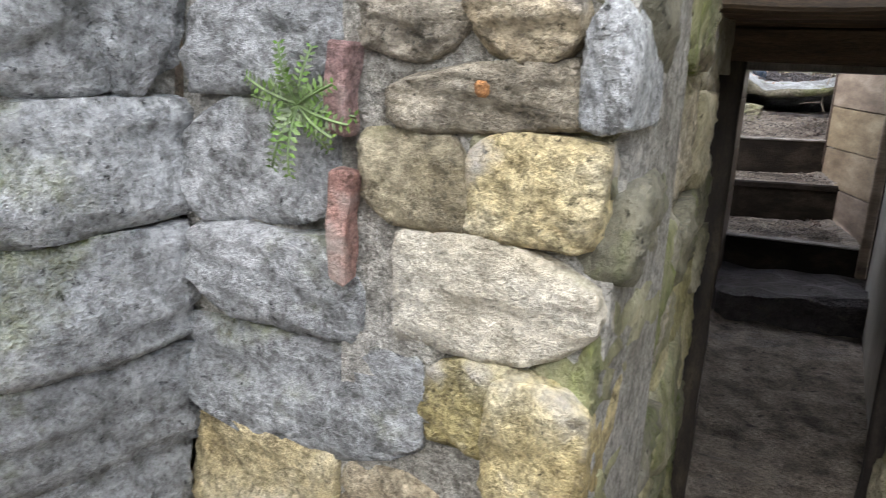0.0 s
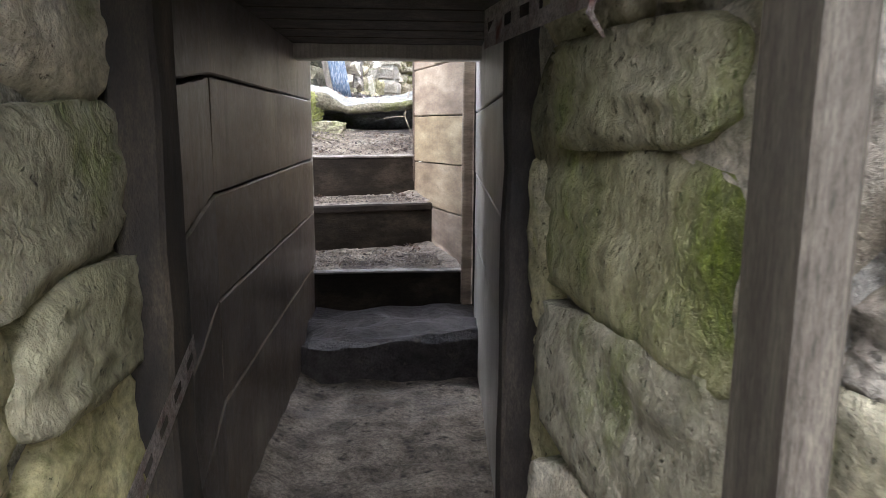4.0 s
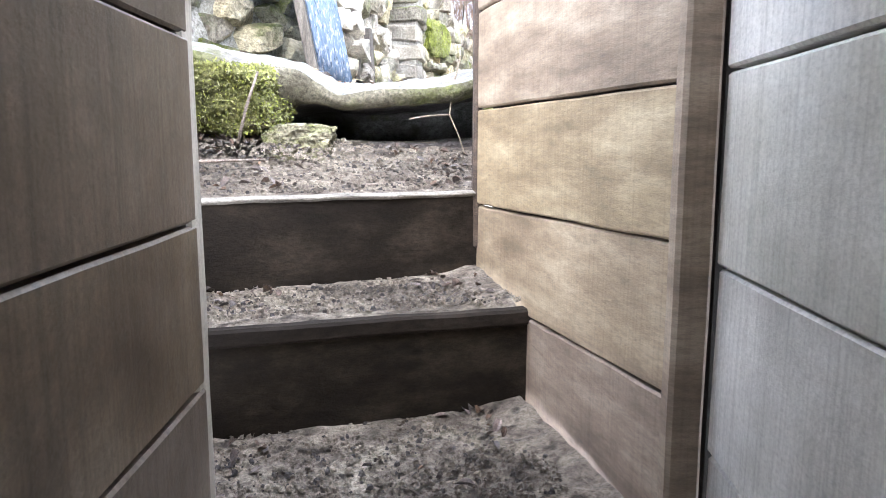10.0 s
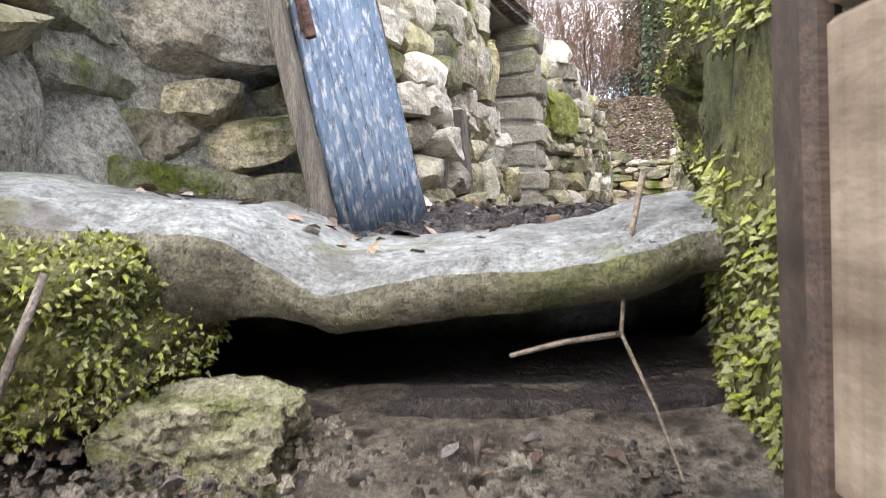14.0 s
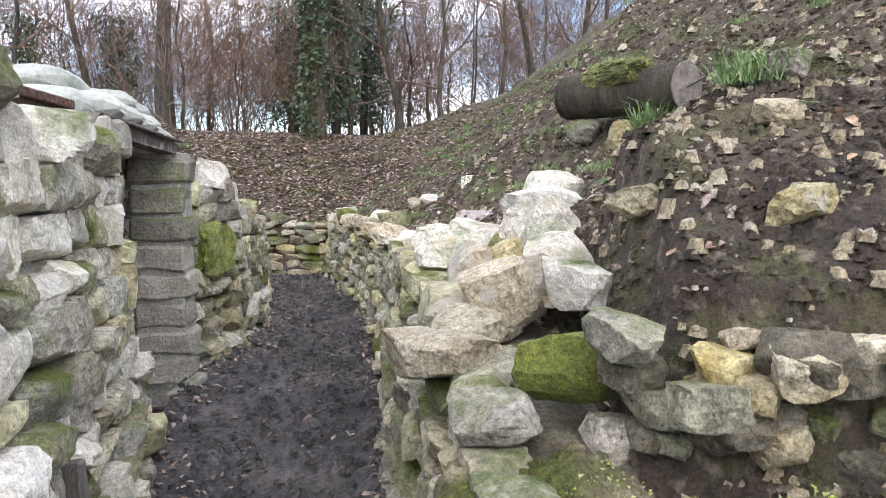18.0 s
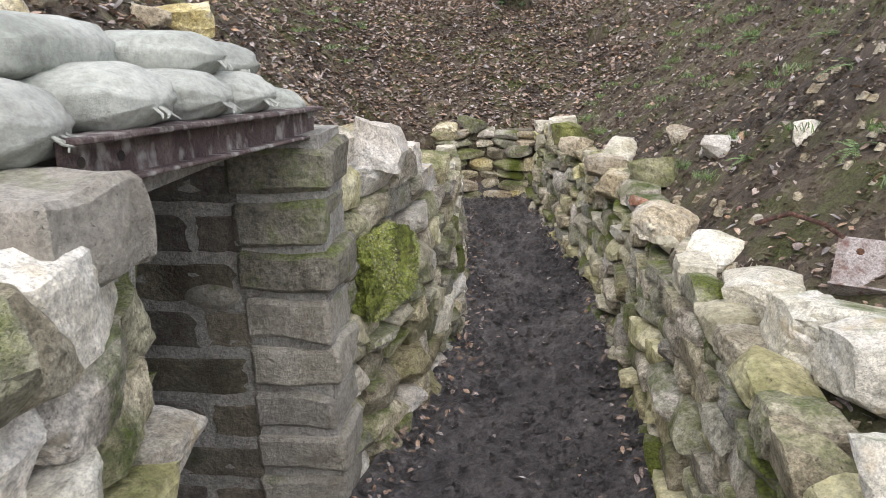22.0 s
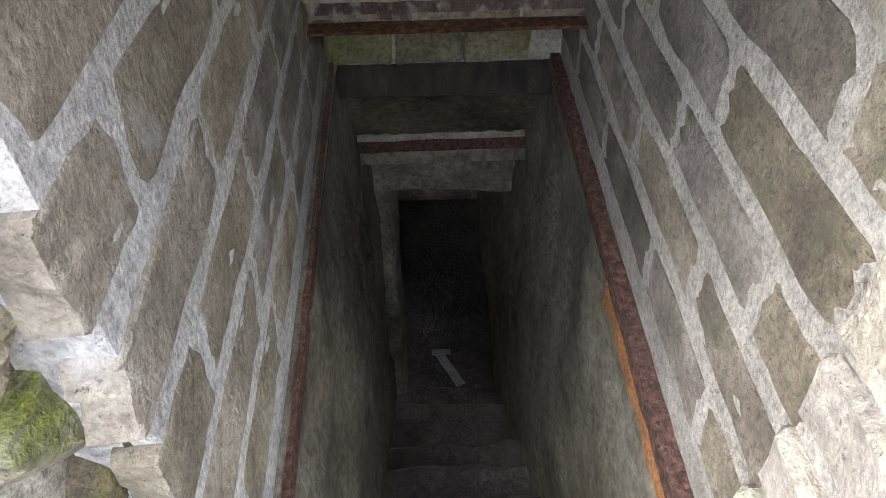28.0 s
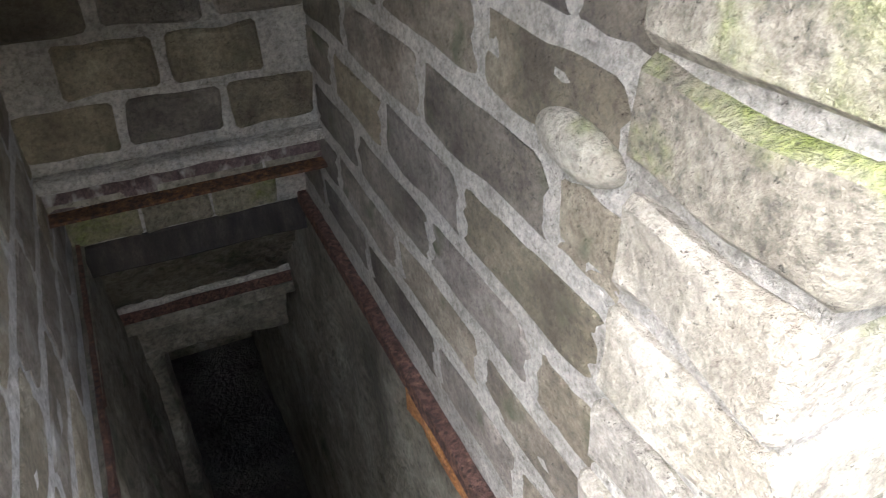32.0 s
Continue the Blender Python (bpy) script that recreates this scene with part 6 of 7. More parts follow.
fern(Matrix.Translation((-0.735, -4.955, -0.012)) @ Matrix.Rotation(radians(95), 4, "X"), 15, 0.062, 1, "small green spleenwort fern rooted in the wall joint", HERB)
for k, (x, z, h) in enumerate(((-0.692, 0.005, 0.082), (-0.690, -0.126, 0.11))):
    solid("tile_fragment", rough_box((0.024, 0.03, h), (4, 2, 8), 0.006, 24, 0.003, seed=410 + k, m=Matrix.Translation((x, -4.945, z)) @ Matrix.Rotation(radians(2), 4, "Y")), REDBRICK,
          "pinkish red tile set upright in the mortar", "tile", group="tile fragments")
solid("rust_nodule", rough_box((0.011, 0.011, 0.012), (3, 3, 3), 0.004, 30, 0.003, seed=413, m=Matrix.Translation((-0.545, -4.968, 0.012))), ORANGE, "orange iron nodule in the ochre stone", "nodule")

# Root hanging by the sill.
root = thing("root", "thin bare root hanging over the sill", "root")
for k, pts in enumerate(([(0.05, 0.0, 0.06), (0.02, -0.03, -0.05), (0.01, -0.05, -0.13), (0.035, -0.12, -0.20), (0.045, -0.2, -0.25)], [(0.01, -0.05, -0.13), (-0.06, -0.07, -0.135), (-0.12, -0.09, -0.145)])):
    bm = bmesh.new()
    tube(bm, [Vector(p) for p in pts], [0.004 - 0.0006 * i for i in range(len(pts))], 6)
    part("strand", bm, WIRE, root, smooth=True)
bm = bmesh.new()
tube(bm, [Vector((-0.60, -0.33, -0.22)), Vector((-0.58, -0.30, -0.12)), Vector((-0.55, -0.27, -0.02))], [0.006, 0.005, 0.004], 6)
solid("twig", bm, WIRE, "dry twig leaning on the mossy wall", "twig", smooth=True)
bm = bmesh.new()
tube(bm, [Vector((-0.74, -0.52, -0.27)), Vector((-0.62, -0.50, -0.265)), Vector((-0.50, -0.47, -0.262))], [0.006, 0.005, 0.003], 6)
solid("twig", bm, WIRE, "dark twig lying on the landing", "twig", smooth=True)

# Litter at the foot of the shaft.
bm = rough_box((0.34, 0.07, 0.012), (8, 4, 1), 0.012, 12, 0.003, seed=420, m=Matrix.Translation(on_axis(3.10, 0.02, -3.355)) @ DUG_TURN @ Matrix.Rotation(radians(28), 4, "Z"))
box(bm, (0.05, 0.15, 0.01), Matrix.Translation(on_axis(3.26, -0.04, -3.35)) @ DUG_TURN)
solid("plastic_litter", bm, PLASTIC, "crumpled pale plastic lying at the foot of the steps", "litter")


# ---- mossy masses ----
MASSES = {}


def mass(name, c, size, mat, label, seed, turn=0.0, amp=0.12):
    """A large lumpy stone or moss-grown bank."""
    bm = bmesh.new()
    bmesh.ops.create_icosphere(bm, subdivisions=6, radius=0.5)
    o = Vector((seed * 2.1, seed * 5.3, seed))
    for v in bm.verts:
        p = v.co.copy()
        p = p.lerp(Vector(tuple(max(-0.42, min(0.42, q * 1.25)) for q in p)), 0.75)
        v.co = p + amp * noise.noise_vector(p * 2.1 + o) * 0.8 + amp * 0.45 * noise.noise_vector(p * 6 + o) + amp * 0.28 * noise.noise_vector(p * 17 + o) + amp * 0.16 * noise.noise_vector(p * 40 + o)
    MASSES[seed] = solid(name, bm, mat, label, "stone", Matrix.Translation(c) @ Matrix.Rotation(turn, 4, "Z") @ Matrix.Diagonal((*size, 1)), smooth=True)
    bpy.context.view_layer.update()
    return MASSES[seed]


mass("boulder", (-1.00, -0.40, -0.14), (0.50, 0.70, 0.62), MOSSY, "moss-covered stone bank beside the landing", 1)
mass("boulder", (-0.72, -0.13, -0.09), (0.46, 0.26, 0.22), MOSSY, "mossy end of the sill stone", 2)
mass("boulder", (-0.46, -0.15, -0.23), (0.24, 0.16, 0.15), LIME_M, "low mossy stone under the sill", 3)
mass("boulder", (-1.12, -0.72, -0.16), (0.40, 0.5, 0.62), MOSSY, "mossy wall stone above the stairs", 4)
mass("boulder", (0.24, -0.10, 0.13), (0.22, 0.62, 0.92), MOSSY, "thick hanging moss on the bank beside the steps", 5)
mass("boulder", (0.72, 0.42, 0.25), (1.02, 0.80, 0.86), BOULDER, "large moss-patched boulder at the corner of the trench", 6, 0.25, 0.12)
mass("boulder", (0.58, 1.03, 0.27), (0.46, 0.44, 0.66), BOULDER, "mossy boulder of the low wall", 7, -0.2, 0.10)
rng_o = random.Random(19)
for k in range(46):
    x = 0.76 + 0.85 * rng_o.random()
    y = 1.02 - 0.8 * (x - 0.82) + rng_o.gauss(0, 0.04)
    z = rng_o.uniform(0.56, 0.82)
    sz = rng_o.uniform(0.05, 0.125)
    stone_at(x, y, z, (sz * 1.4, sz, sz * 0.75), (LIME_Y, EARTHWALL, LIME_M, EARTHWALL)[k % 4], "crumbly ochre rock breaking out of the bank", 700 + k, name="outcrop_stone", group="outcrop stones", sink=0.4)
rng_l = random.Random(77)
for k in range(54):
    y = rng_l.uniform(2.2, 6.2)
    x = lfoot(y) - rng_l.uniform(0.75, 2.5)
    sz = rng_l.uniform(0.05, 0.13) * (1.7 if k % 9 == 0 else 1.0)
    stone_at(x, y, height(x, y), (sz * 1.4, sz * 1.1, sz * 0.8), (LIME_Y, LIME_Y, LIME, REDBRICK, LIME_M)[3 if k % 10 == 8 else (0, 1, 2, 4)[k % 4]], ("ochre rubble stone lying among dead leaves on the bank", "red brick fragment lying on the leafy bank")[k % 10 == 8], 800 + k, group="bank rubble", sink=0.3)
for k, (x, y, s) in enumerate(((0.84, 1.12, 0.16), (1.25, 1.02, 0.14), (1.12, 1.42, 0.15), (1.5, 1.35, 0.13), (1.7, 1.5, 0.15))):
    stone_at(x, y, height(x, y), (s, s * 0.8, s * 0.6), LIME_Y if k % 2 else LIME, "pale crumbling limestone breaking out of the bank", 460 + k, group="bank stones")



def fuzz(ob, n, ln, label, seed, keep=None, droop=0.5):
    """Moss tips standing and hanging on an object's surface."""
    rng = random.Random(seed)
    m, vs = ob.matrix_world, ob.data.vertices
    nm = m.to_3x3().inverted().transposed()
    co, faces = [], []
    tries = 0
    while len(faces) < n and tries < n * 8:
        tries += 1
        v = vs[rng.randrange(len(vs))]
        p, d = m @ v.co, (nm @ v.normal).normalized()
        if noise.noise(p * 5) < -0.15 or (keep and not keep(p, d)):
            continue
        t = (d + Vector((rng.gauss(0, 0.5), rng.gauss(0, 0.5), rng.gauss(0, 0.4) - droop * (1 - max(0.0, d.z))))).normalized() * ln * rng.uniform(0.5, 1.4)
        w = t.orthogonal().normalized() * ln * 0.34
        p = p - d * 0.004 + Vector((rng.gauss(0, 0.006), rng.gauss(0, 0.006), rng.gauss(0, 0.006)))
        b = len(co)
        co += [tuple(p - w), tuple(p + w), tuple(p + t)]
        faces.append((b, b + 1, b + 2))
    me = bpy.data.meshes.new("moss")
    me.from_pydata(co, [], faces)
    me.materials.append(MOSS_F)
    return tagged(new("moss", me), label, "moss", kind="stuff")


fuzz(MASSES[1], 24000, 0.010, "shaggy yellow-green moss on the bank by the landing", 1)
fuzz(MASSES[2], 14000, 0.009, "shaggy moss on the end of the sill", 2)
fuzz(MASSES[4], 8000, 0.010, "moss on the wall stone above the stairs", 3)
fuzz(MASSES[5], 32000, 0.013, "thick moss hanging beside the steps", 4, droop=1.0)
fuzz(MASSES[6], 16000, 0.012, "moss patches on the large boulder", 5, keep=lambda p, d: noise.noise(p * 3.1 + Vector((4, 0, 0))) > 0.05)
log_moss = mass("moss_pad", (2.33, 3.30, 1.74), (0.22, 0.46, 0.16), MOSSY, "moss cushion grown over the sawn log", 12, 0.15, 0.14)
fuzz(log_moss, 5000, 0.012, "yellow-green moss on the log", 8)
fuzz(MASSES[7], 3500, 0.010, "moss patches on the boulder of the low wall", 6, keep=lambda p, d: noise.noise(p * 4.1) > 0.12)

# Moss hanging on the stones beyond the pillar, and on the pillar's upper blocks.
pad = mass("moss_pad", (0.215, 4.55, 0.74), (0.10, 0.46, 0.32), MOSSY, "thick moss cushion grown over the stones beside the pillar", 11, math.radians(-27), 0.16)
fuzz(pad, 18000, 0.010, "shaggy moss beside the pillar", 7, droop=0.8)

# ---- woodland ----
def branch(bm, p, d, ln, r, depth, rng, thin):
    n = 4
    pts, q, e = [p], p, d.copy()
    for _ in range(n):
        e = (e + 0.22 * Vector((rng.gauss(0, 1), rng.gauss(0, 1), rng.gauss(0, 0.6))) + Vector((0, 0, 0.07))).normalized()
        q = q + e * (ln / n)
        pts.append(q)
    tube(bm, pts, [max(thin, r * (1 - 0.75 * i / n)) for i in range(n + 1)], 6 if r > 0.04 else 4 if r > 0.012 else 3, cap=False)
    if depth > 0:
        kids = rng.randint(4, 6) if depth > 1 else rng.randint(5, 7)
        for k in range(kids):
            i = rng.randint(1, n)
            a = rng.uniform(0, 6.28)
            t = (pts[i] - pts[i - 1]).normalized()
            u = t.orthogonal().normalized()
            side_d = (math.cos(a) * u + math.sin(a) * t.cross(u)).normalized()
            nd = (t * rng.uniform(0.5, 0.9) + side_d * rng.uniform(0.5, 0.9) + Vector((0, 0, 0.15))).normalized()
            branch(bm, pts[i], nd, ln * rng.uniform(0.45, 0.68), max(thin, r * (1 - 0.75 * i / n) * 0.6), depth - 1, rng, thin)


def make_tree(seed, h, r, lean=(0, 0), bend=0.05, first=0.28, kids=11, depth=2):
    rng = random.Random(seed)
    bm = bmesh.new()
    pts = [Vector((lean[0] * t * h + bend * h * noise.noise(Vector((t * 4, seed * 1.37, 0))), lean[1] * t * h + bend * h * noise.noise(Vector((t * 4, seed * 1.37, 7))), h * t - 0.25)) for t in np.linspace(0, 1, 12)]
    rad = [r * (1.35 if i == 0 else 1.1 if i == 1 else 1 - 0.075 * i) for i in range(12)]
    tube(bm, pts, rad, 12, cap=False)
    for v in bm.verts:
        v.co += 0.12 * r * noise.noise_vector(v.co * 3.0 / max(r, 0.05) * 0.3)
    trunk = mesh_of("trunk", bm, BARK, smooth=True)
    bm = bmesh.new()
    for k in range(kids):
        t = first + (0.98 - first) * k / (kids - 1)
        i = min(10, int(t * 11))
        p = pts[i].lerp(pts[i + 1], t * 11 - i)
        a = k * 2.4 + rng.uniform(-0.5, 0.5)
        d = Vector((math.cos(a), math.sin(a), rng.uniform(0.35, 0.9))).normalized()
        branch(bm, p, d, h * rng.uniform(0.20, 0.34) * (1.15 - 0.5 * t), rad[i] * 0.42, depth, rng, 0.0045)
    return trunk, mesh_of("crown", bm, TWIG)


def ivy_mesh(h, r, n, seed, spread=0.10, low=0.0):
    rng = random.Random(seed)
    co, faces = [], []
    for _ in range(n):
        a, z = rng.uniform(0, 6.28), low + rng.random() ** 0.8 * h
        lump = 0.6 + 0.7 * noise.noise(Vector((math.cos(a) * 1.5, math.sin(a) * 1.5, z * 0.9)))
        q = r + spread * rng.random() * max(0.15, lump)
        c = Vector((math.cos(a) * q, math.sin(a) * q, z))
        s = rng.uniform(0.025, 0.05)
        u = Vector((rng.gauss(0, 1), rng.gauss(0, 1), rng.gauss(0, 1))).normalized()
        w = u.orthogonal().normalized()
        b = len(co)
        co += [tuple(c - u * s), tuple(c + w * s * 0.8), tuple(c + u * s), tuple(c - w * s * 0.8)]
        faces.append((b, b + 1, b + 2, b + 3))
    me = bpy.data.meshes.new("ivy")
    me.from_pydata(co, [], faces)
    me.materials.append(IVY)
    return me


KINDS = [make_tree(1, 9.0, 0.13, (0.0, 0), bend=0.008), make_tree(2, 8.0, 0.065, (-0.03, 0.02), first=0.15, kids=14), make_tree(3, 9.5, 0.12, (0.05, 0.0), bend=0.02), make_tree(4, 6.5, 0.04, (0.03, -0.02), first=0.12, kids=15),
         make_tree(5, 5.0, 0.028, (-0.04, 0.0), first=0.08, kids=15)]


def brush_mesh(seed):
    """A thicket shrub: many arching stems with fine twigs."""
    rng = random.Random(seed)
    bm = bmesh.new()
    for _ in range(20):
        a, q = rng.uniform(0, 6.28), rng.uniform(0, 0.55)
        p = Vector((math.cos(a) * q, math.sin(a) * q, -0.1))
        branch(bm, p, Vector((math.cos(a) * 0.35, math.sin(a) * 0.35, 1)).normalized(), rng.uniform(1.6, 3.4), 0.013, 2, rng, 0.0035)
    return mesh_of("stems", bm, TWIG)


BRUSH = [brush_mesh(k) for k in (301, 302, 303)]


def tree(x, y, kind, turn, size, label, ivy=None, z=None):
    t = thing("tree", label, "tree", Matrix.Translation((x, y, height(x, y) if z is None else z)) @ Matrix.Rotation(turn, 4, "Z") @ Matrix.Diagonal((size, size, size, 1)), "bare woodland trees")
    part("trunk", KINDS[kind][0], None, t)
    part("crown", KINDS[kind][1], None, t, "bare twiggy crown")
    if ivy:
        part("ivy", ivy, None, t, "dense dark ivy")
    return t


tree(2.34, 12.1, 0, 0.3, 1.05, "tall bare tree with its trunk wrapped in ivy", ivy_mesh(6.5, 0.15, 7000, 1, 0.14))
tree(0.06, 15.2, 2, 1.1, 1.35, "mossy old tree beside an ivy-clad stem", ivy_mesh(6.0, 0.12, 900, 2, 0.08, 1.2))
rng_w = random.Random(77)
SPOTS = [(-4.6, 11.5, 3), (-4.0, 12.4, 3), (-3.3, 12.0, 3), (-2.3, 14.8, 3), (-1.5, 16.5, 1), (1.2, 17.5, 3), (3.4, 14.5, 3), (4.3, 13.6, 1), (5.2, 13.0, 3), (6.0, 12.2, 3), (6.9, 12.9, 1), (5.6, 16.2, 3), (3.0, 18.5, 1),
         (7.8, 11.5, 3), (8.6, 13.5, 1), (-6.0, 13.0, 1), (-7.2, 11.0, 3)]
for x, y, k in SPOTS:
    tree(x, y, k, rng_w.uniform(0, 6.28), rng_w.uniform(0.85, 1.2), "slender bare winter tree at the wood's edge")
for k in range(22):
    x, y = rng_w.uniform(-16, 20), rng_w.uniform(17, 34)
    tree(x, y, rng_w.choice((3, 3, 4)), rng_w.uniform(0, 6.28), rng_w.uniform(0.9, 1.35), "slender bare winter tree in the wood")
for k in range(40):
    x, y = rng_w.uniform(-9, 12), rng_w.uniform(12.6, 20)
    if 1.0 < x < 3.2 and y < 14:
        continue
    tree(x, y, 4, rng_w.uniform(0, 6.28), rng_w.uniform(0.6, 1.1), "thin young bare sapling in the undergrowth")
for k in range(32):
    x, y = rng_w.uniform(-11, 13), rng_w.uniform(16.0, 24)
    if 0.4 < x < 3.0 and y < 15:
        continue
    sz = rng_w.uniform(0.75, 1.3)
    shrub = thing("shrub", "tangled leafless brown thicket shrub", "shrub", Matrix.Translation((x, y, height(x, y))) @ Matrix.Rotation(rng_w.uniform(0, 6.28), 4, "Z") @ Matrix.Diagonal((sz, sz, sz, 1)), "leafless thicket")
    part("thicket", BRUSH[k % 3], None, shrub)
for x, y, s, k in ((3.3, 14.6, 1.5, 11), (4.4, 16.5, 1.7, 12), (2.9, 17.0, 1.1, 13), (-0.9, 17.5, 0.9, 14), (-2.6, 17.0, 0.7, 15)):
    bush = thing("ivy_bush", "dark evergreen ivy growing over a dead stem", "bush", Matrix.Translation((x, y, height(x, y))) @ Matrix.Diagonal((s, s, s, 1)), "evergreen bushes")
    bm = bmesh.new()
    tube(bm, [Vector((0, 0, -0.2)), Vector((0.05, 0, 1.2)), Vector((0, 0.05, 2.4))], [0.06, 0.05, 0.02], 8)
    part("stem", bm, BARK, bush, smooth=True)
    part("leaves", ivy_mesh(2.6, 0.1, 3000, k, 0.75, 0.15), None, bush)


def scatter(name, n, region, size, mat, label, seed, curl=0.35, above=0.004, zfun=None, density=None, flat=0.35):
    """Leaves or chips lying on the ground: many small bent quads in one mesh."""
    rng = random.Random(seed)
    co, faces = [], []
    while n > 0:
        x, y = rng.uniform(region[0], region[1]), rng.uniform(region[2], region[3])
        n -= 1
        if density and rng.random() > density(x, y):
            continue
        z = zfun(x, y) if zfun else height(x, y)
        if z is None:
            continue
        s, a = rng.uniform(*size), rng.uniform(0, 6.28)
        u = Vector((math.cos(a), math.sin(a), rng.gauss(0, flat)))
        w = Vector((-math.sin(a), math.cos(a), rng.gauss(0, flat))) * rng.uniform(0.45, 0.75)
        c = Vector((x, y, z + above + s * 0.25))
        k = Vector((0, 0, s * curl * rng.random()))
        b = len(co)
        co += [tuple(c - u * s), tuple(c - u * 0.45 * s + w * 0.8 * s + k), tuple(c + u * 0.35 * s + w * 0.75 * s + k), tuple(c + u * s), tuple(c + u * 0.3 * s - w * 0.8 * s + k), tuple(c - u * 0.4 * s - w * 0.75 * s + k)]
        faces += [(b, b + 1, b + 2, b + 3), (b, b + 3, b + 4, b + 5)]
    me = bpy.data.meshes.new(name)
    me.from_pydata(co, [], faces)
    me.materials.append(mat)
    return tagged(new(name, me), label, "leaves", kind="stuff")


def clods(name, n, region, size, mat, label, seed, density=None, zfun=None, cat="soil"):
    """Clods or chips: small irregular pyramids half sunk in the ground, in one mesh."""
    rng = random.Random(seed)
    co, faces = [], []
    for _ in range(n):
        x, y = rng.uniform(region[0], region[1]), rng.uniform(region[2], region[3])
        if density and rng.random() > density(x, y):
            continue
        z = zfun(x, y) if zfun else height(x, y)
        if z is None:
            continue
        s, a0 = size[0] + (size[1] - size[0]) * rng.random() ** 2.2, rng.uniform(0, 6.28)
        b, m = len(co), rng.choice((4, 5, 5, 6))
        for i in range(m):
            a, q = a0 + 6.283 * i / m, s * rng.uniform(0.7, 1.2)
            co.append((x + math.cos(a) * q, y + math.sin(a) * q, z - s * 0.3))
        for i in range(m):
            a, q = a0 + 6.283 * (i + 0.3) / m, s * rng.uniform(0.35, 0.8)
            co.append((x + math.cos(a) * q, y + math.sin(a) * q, z + s * rng.uniform(0.35, 0.9)))
        for i in range(m):
            k = (i + 1) % m
            faces.append((b + i, b + k, b + m + k, b + m + i))
        faces.append(tuple(b + m + i for i in range(m)))
    me = bpy.data.meshes.new(name)
    me.from_pydata(co, [], faces)
    me.materials.append(mat)
    return tagged(new(name, me), label, cat, kind="stuff")


def off_trench(x, y):
    if -2.0 < x < 0.2 and dug_y(DUG_L, x) - 0.12 < y < dug_y(DUG_R, x) + 0.12:
        return 0.0
    return 0.0 if (y < 9.05 and lfoot(y) - 0.12 < x < rfoot(y) + 0.12) or (-0.5 < y < 0.0) else 1.0


scatter("leaf_litter", 30000, (-3.0, 4.4, 9.2, 14.5), (0.016, 0.038), LEAF, "fallen brown leaves covering the slope at the trench's end", 1, density=lambda x, y: min(1.0, max(0.12, 1 - max(0.0, 0.2 - x) / 1.6)) * (1 if x < 3.2 else 0.4))
scatter("leaf_litter", 24000, (-3.6, 0.6, 1.0, 9.5), (0.010, 0.036), LEAF, "dead leaves scattered on the left bank", 2, density=off_trench)
scatter("leaf_litter", 8000, (0.6, 4.2, 1.0, 9.5), (0.008, 0.026), LEAF, "dead leaves scattered on the right bank", 3, density=off_trench)

scatter("leaf_litter", 5200, (-1.7, -0.3, 1.4, 3.7), (0.010, 0.028), LEAF_D, "dark wet leaves heaped behind the left wall", 15, density=off_trench)
scatter("leaf_litter", 1300, (-1.7, -0.3, 1.4, 3.7), (0.010, 0.030), LEAF, "pale dead leaves among the dark ones", 16, density=off_trench)


def trench_edge(x, y):
    if y > 9 or not lfoot(y) < x < rfoot(y):
        return 0.0
    d = min(x - lfoot(y), rfoot(y) - x)
    return max(0.05, 1 - d / 0.24) if x - lfoot(y) < rfoot(y) - x else max(0.05, 1 - d / 0.13)


scatter("leaf_litter", 14000, (-0.4, 1.8, 0.8, 9.0), (0.007, 0.022), LEAF, "leaves gathered along the feet of the trench walls", 4, density=trench_edge, zfun=lambda x, y: height(x, y) + 0.026)
scatter("leaf_litter", 4200, (-6, 7, 10.0, 20.0), (0.02, 0.05), LEAF, "dead leaves on the woodland floor", 5, density=off_trench)


def stair_z(x, y):
    for k in (2, 1, 0):
        (rx, ry), (lx, ly), z, _ = STEPS[k]
        u = (x - lx) / (rx - lx)
        yy = ly + (ry - ly) * u
        if y > yy + 0.03:
            return (z + 0.13 * min(1, max(0, (y - yy) / 0.55)) ** 1.3 if k == 2 else z + 0.012) if y < -0.08 else None
    return None


def corners(x, y):
    right = 0.225 - 0.2 * (y + 1.44) / 0.9
    return 1.0 if (abs(right - x) < 0.15 or x < -0.40) else 0.05


scatter("leaf_litter", 560, (-0.74, 0.05, -1.42, -0.12), (0.006, 0.018), LEAF_D, "wet dead leaves lying on the earth-filled steps", 6, zfun=stair_z, density=corners, curl=0.7)
clods("soil_crumbs", 8000, (-0.75, 0.12, -1.42, -0.10), (0.002, 0.009), LANDING, "crumbs of soil and chalk on the steps", 7, zfun=stair_z)
clods("soil_crumbs", 1300, (-0.75, 0.12, -1.42, -0.10), (0.002, 0.008), MUD, "black crumbs of leaf mould on the steps", 17, zfun=stair_z)
clods("soil_clods", 7000, (-0.4, 2.0, 0.4, 9.0), (0.006, 0.028), MUD, "trodden clods of mud in the trench", 8, density=lambda x, y: 1.0 if lfoot(y) < x < rfoot(y) else 0.0, zfun=lambda x, y: height(x, y) + 0.032)
clods("gravel", 2500, (0.7, 4.2, 0.7, 9.0), (0.004, 0.020), LIME_Y, "chips of limestone in the bank's bare soil", 9, density=off_trench, cat="gravel")
clods("gravel", 3500, (-2.8, 0.3, 1.2, 9.5), (0.004, 0.022), LIME_Y, "chips of limestone on the left bank", 10, density=off_trench, cat="gravel")
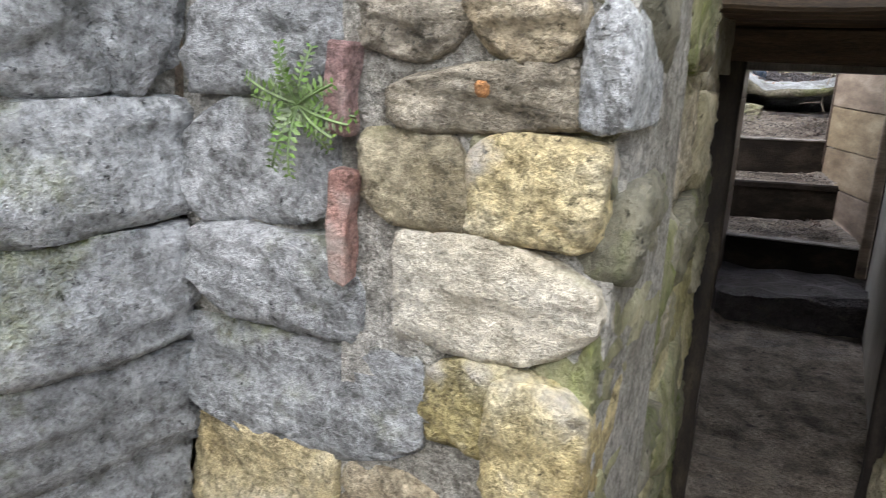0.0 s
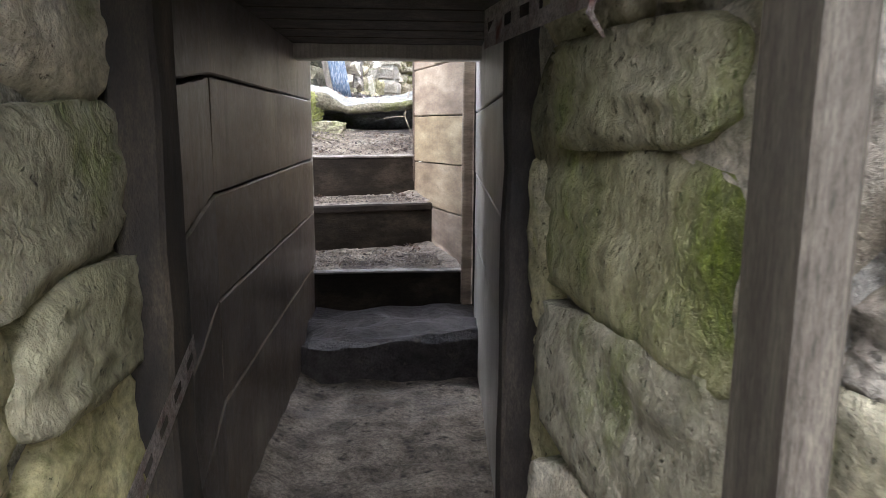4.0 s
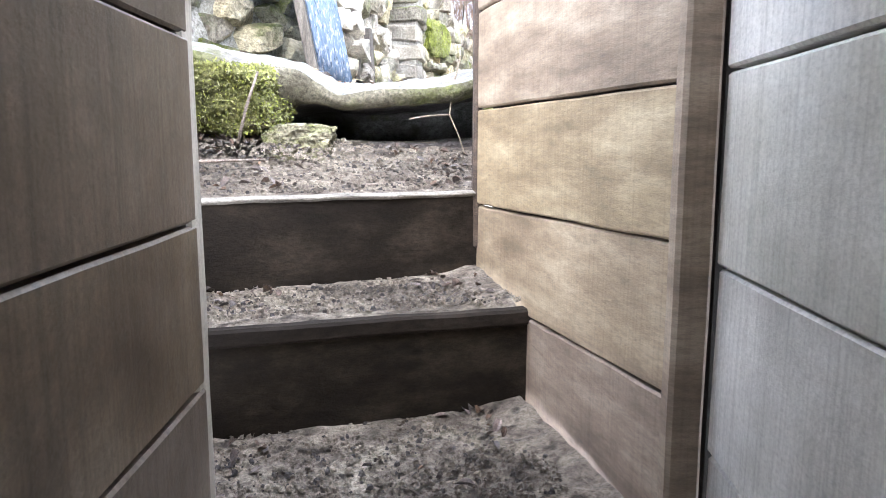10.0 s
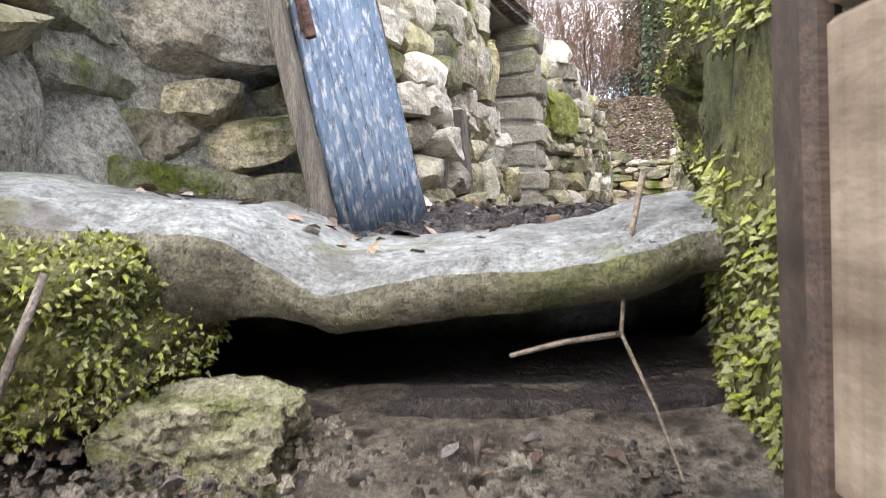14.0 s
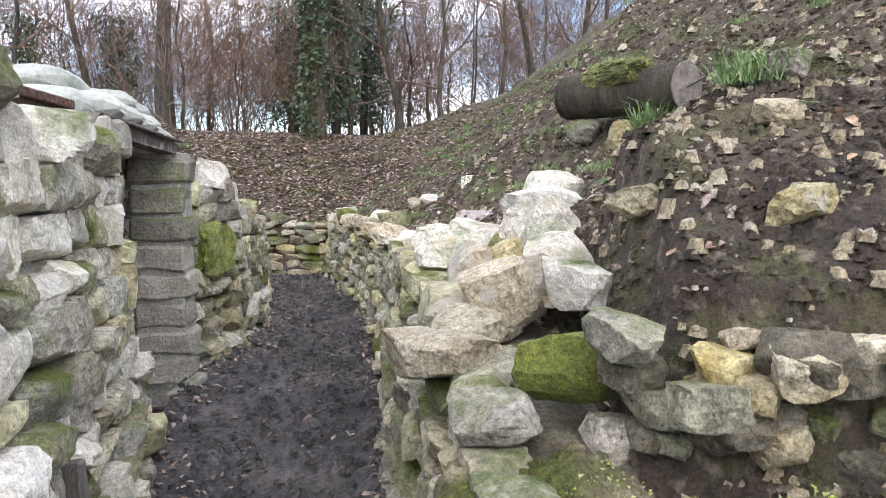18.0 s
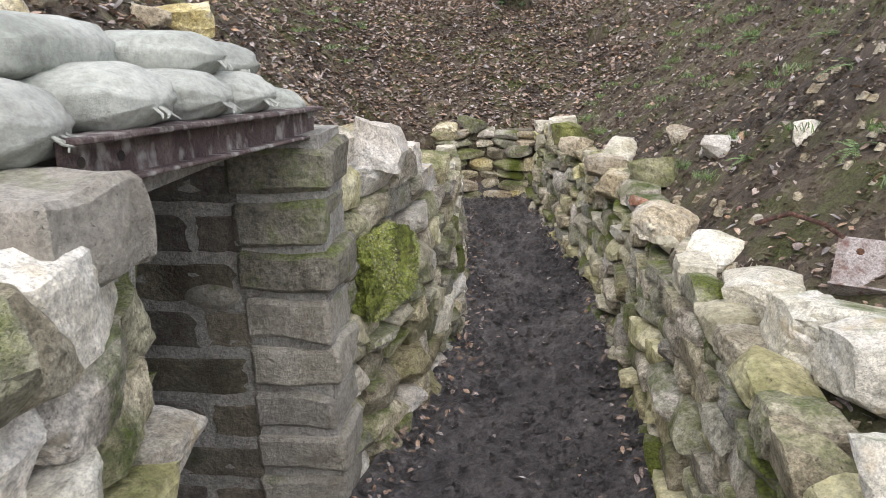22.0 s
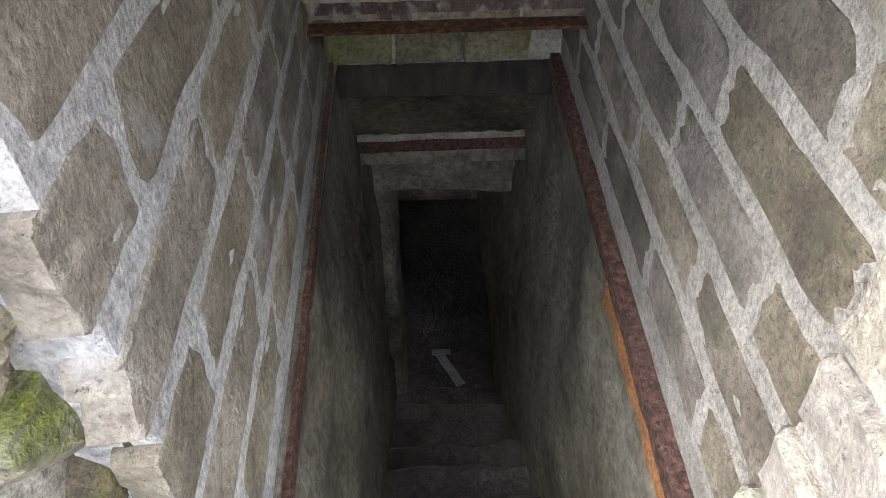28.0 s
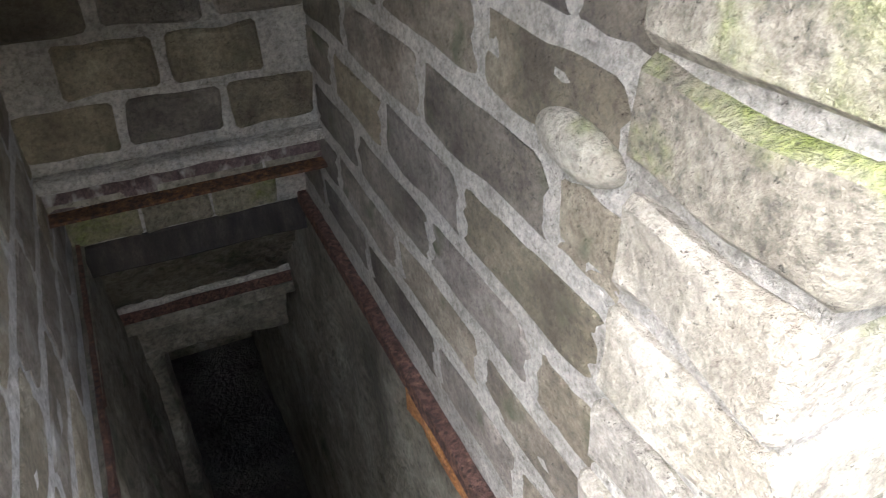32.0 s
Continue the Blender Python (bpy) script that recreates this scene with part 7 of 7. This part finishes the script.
clods("gravel", 600, (0.9, 3.6, 1.2, 5.5), (0.008, 0.045), LIME_Y, "pale stones lying in the bare bank", 15, density=off_trench, cat="gravel")
clods("gravel", 1100, (0.85, 2.6, 0.5, 2.4), (0.005, 0.030), LIME_Y, "pale limestone chips in the freshly dug bank", 18, density=off_trench, cat="gravel")
clods("soil_clods", 5000, (0.85, 2.6, 0.5, 2.4), (0.005, 0.026), GROUND, "crumbled soil on the freshly dug bank", 19, density=off_trench)
clods("soil_clods", 12000, (0.7, 4.2, 0.7, 9.0), (0.006, 0.028), GROUND, "loose clods of earth on the right bank", 11, density=off_trench)
clods("soil_clods", 7000, (-2.8, 0.3, 1.2, 9.5), (0.006, 0.028), GROUND, "loose clods of earth on the left bank", 12, density=off_trench)


def herb(x, y, s, seed, label, z=None):
    fern(Matrix.Translation((x, y, (height(x, y) if z is None else z) + 0.005)), 9, s, seed, label, HERB, "herb")


for k, (x, y, s) in enumerate(((3.1, 7.15, 0.20), (2.46, 5.16, 0.16), (2.03, 4.47, 0.13), (3.69, 9.45, 0.2), (3.15, 7.36, 0.17), (2.87, 5.93, 0.16), (2.35, 4.3, 0.1), (1.75, 2.5, 0.09), (1.9, 3.1, 0.1), (1.5, 1.9, 0.09), (2.2, 2.3, 0.12),
                               (2.7, 3.6, 0.13), (1.55, 1.35, 0.1), (-1.2, 6.6, 0.12), (-1.5, 7.2, 0.14), (-1.9, 7.0, 0.12), (2.9, 8.2, 0.16), (3.6, 6.3, 0.16), (2.0, 5.2, 0.1), (1.9, 6.9, 0.1), (3.9, 5.1, 0.15), (3.3, 4.4, 0.14))):
    herb(x, y, s, 500 + k, "small green weed with feathery leaves on the bank")

# Grass tufts and moss cushions.
def blades(name, spots, n, ln, mat, label, seed):
    rng = random.Random(seed)
    co, faces = [], []
    for x, y, z, r in spots:
        for _ in range(n):
            a, q = rng.uniform(0, 6.28), r * math.sqrt(rng.random())
            p = Vector((x + math.cos(a) * q, y + math.sin(a) * q, z))
            d = Vector((rng.gauss(0, 0.45), rng.gauss(0, 0.45), 1)).normalized() * ln * rng.uniform(0.5, 1.2)
            w = Vector((rng.gauss(0, 1), rng.gauss(0, 1), 0)).normalized() * 0.0022
            b = len(co)
            co += [tuple(p - w), tuple(p + w), tuple(p + d * 0.6 + w), tuple(p + d + Vector((d.x, d.y, -0.3 * ln))), tuple(p + d * 0.6 - w)]
            faces += [(b, b + 1, b + 2, b + 4), (b + 4, b + 2, b + 3)]
    me = bpy.data.meshes.new(name)
    me.from_pydata(co, [], faces)
    me.materials.append(mat)
    return tagged(new(name, me), label, "grass", kind="stuff")


rng_g = random.Random(5)
tufts = [(x, y, height(x, y), rng_g.uniform(0.05, 0.16)) for x, y in [(rng_g.uniform(1.9, 4.2), rng_g.uniform(2.5, 9.5)) for _ in range(110)] + [(rng_g.uniform(-2.6, -0.9), rng_g.uniform(5.5, 11)) for _ in range(60)] + [(rng_g.uniform(-2.2, 0.3), rng_g.uniform(9.4, 12)) for _ in range(50)]]
blades("grass", tufts, 60, 0.07, HERB, "short grass tufts on the banks", 21)


def sill_z(x, y):
    return sill_top(x) + 0.004 + 0.10 * min(0.3, max(0.0, y)) if y < 0.30 - 0.06 * (x + 0.4) else None


clods("soil_crumbs", 1500, (-0.62, 0.06, 0.0, 0.28), (0.003, 0.011), MUD, "crumbs of dark soil strewn over the sill", 13, zfun=sill_z, density=lambda x, y: max(0.0, min(1.0, (y - 0.02) / 0.16)))
scatter("leaf_litter", 90, (-0.7, 0.02, 0.03, 0.24), (0.008, 0.022), LEAF, "dead leaves lying on the sill", 14, zfun=sill_z)
blades("grass", [(1.62, 1.55, height(1.62, 1.55), 0.10), (1.75, 1.75, height(1.75, 1.75), 0.08), (1.5, 1.9, height(1.5, 1.9), 0.05)], 160, 0.16, HERB, "long grass tuft on the bank above the boulder", 23)
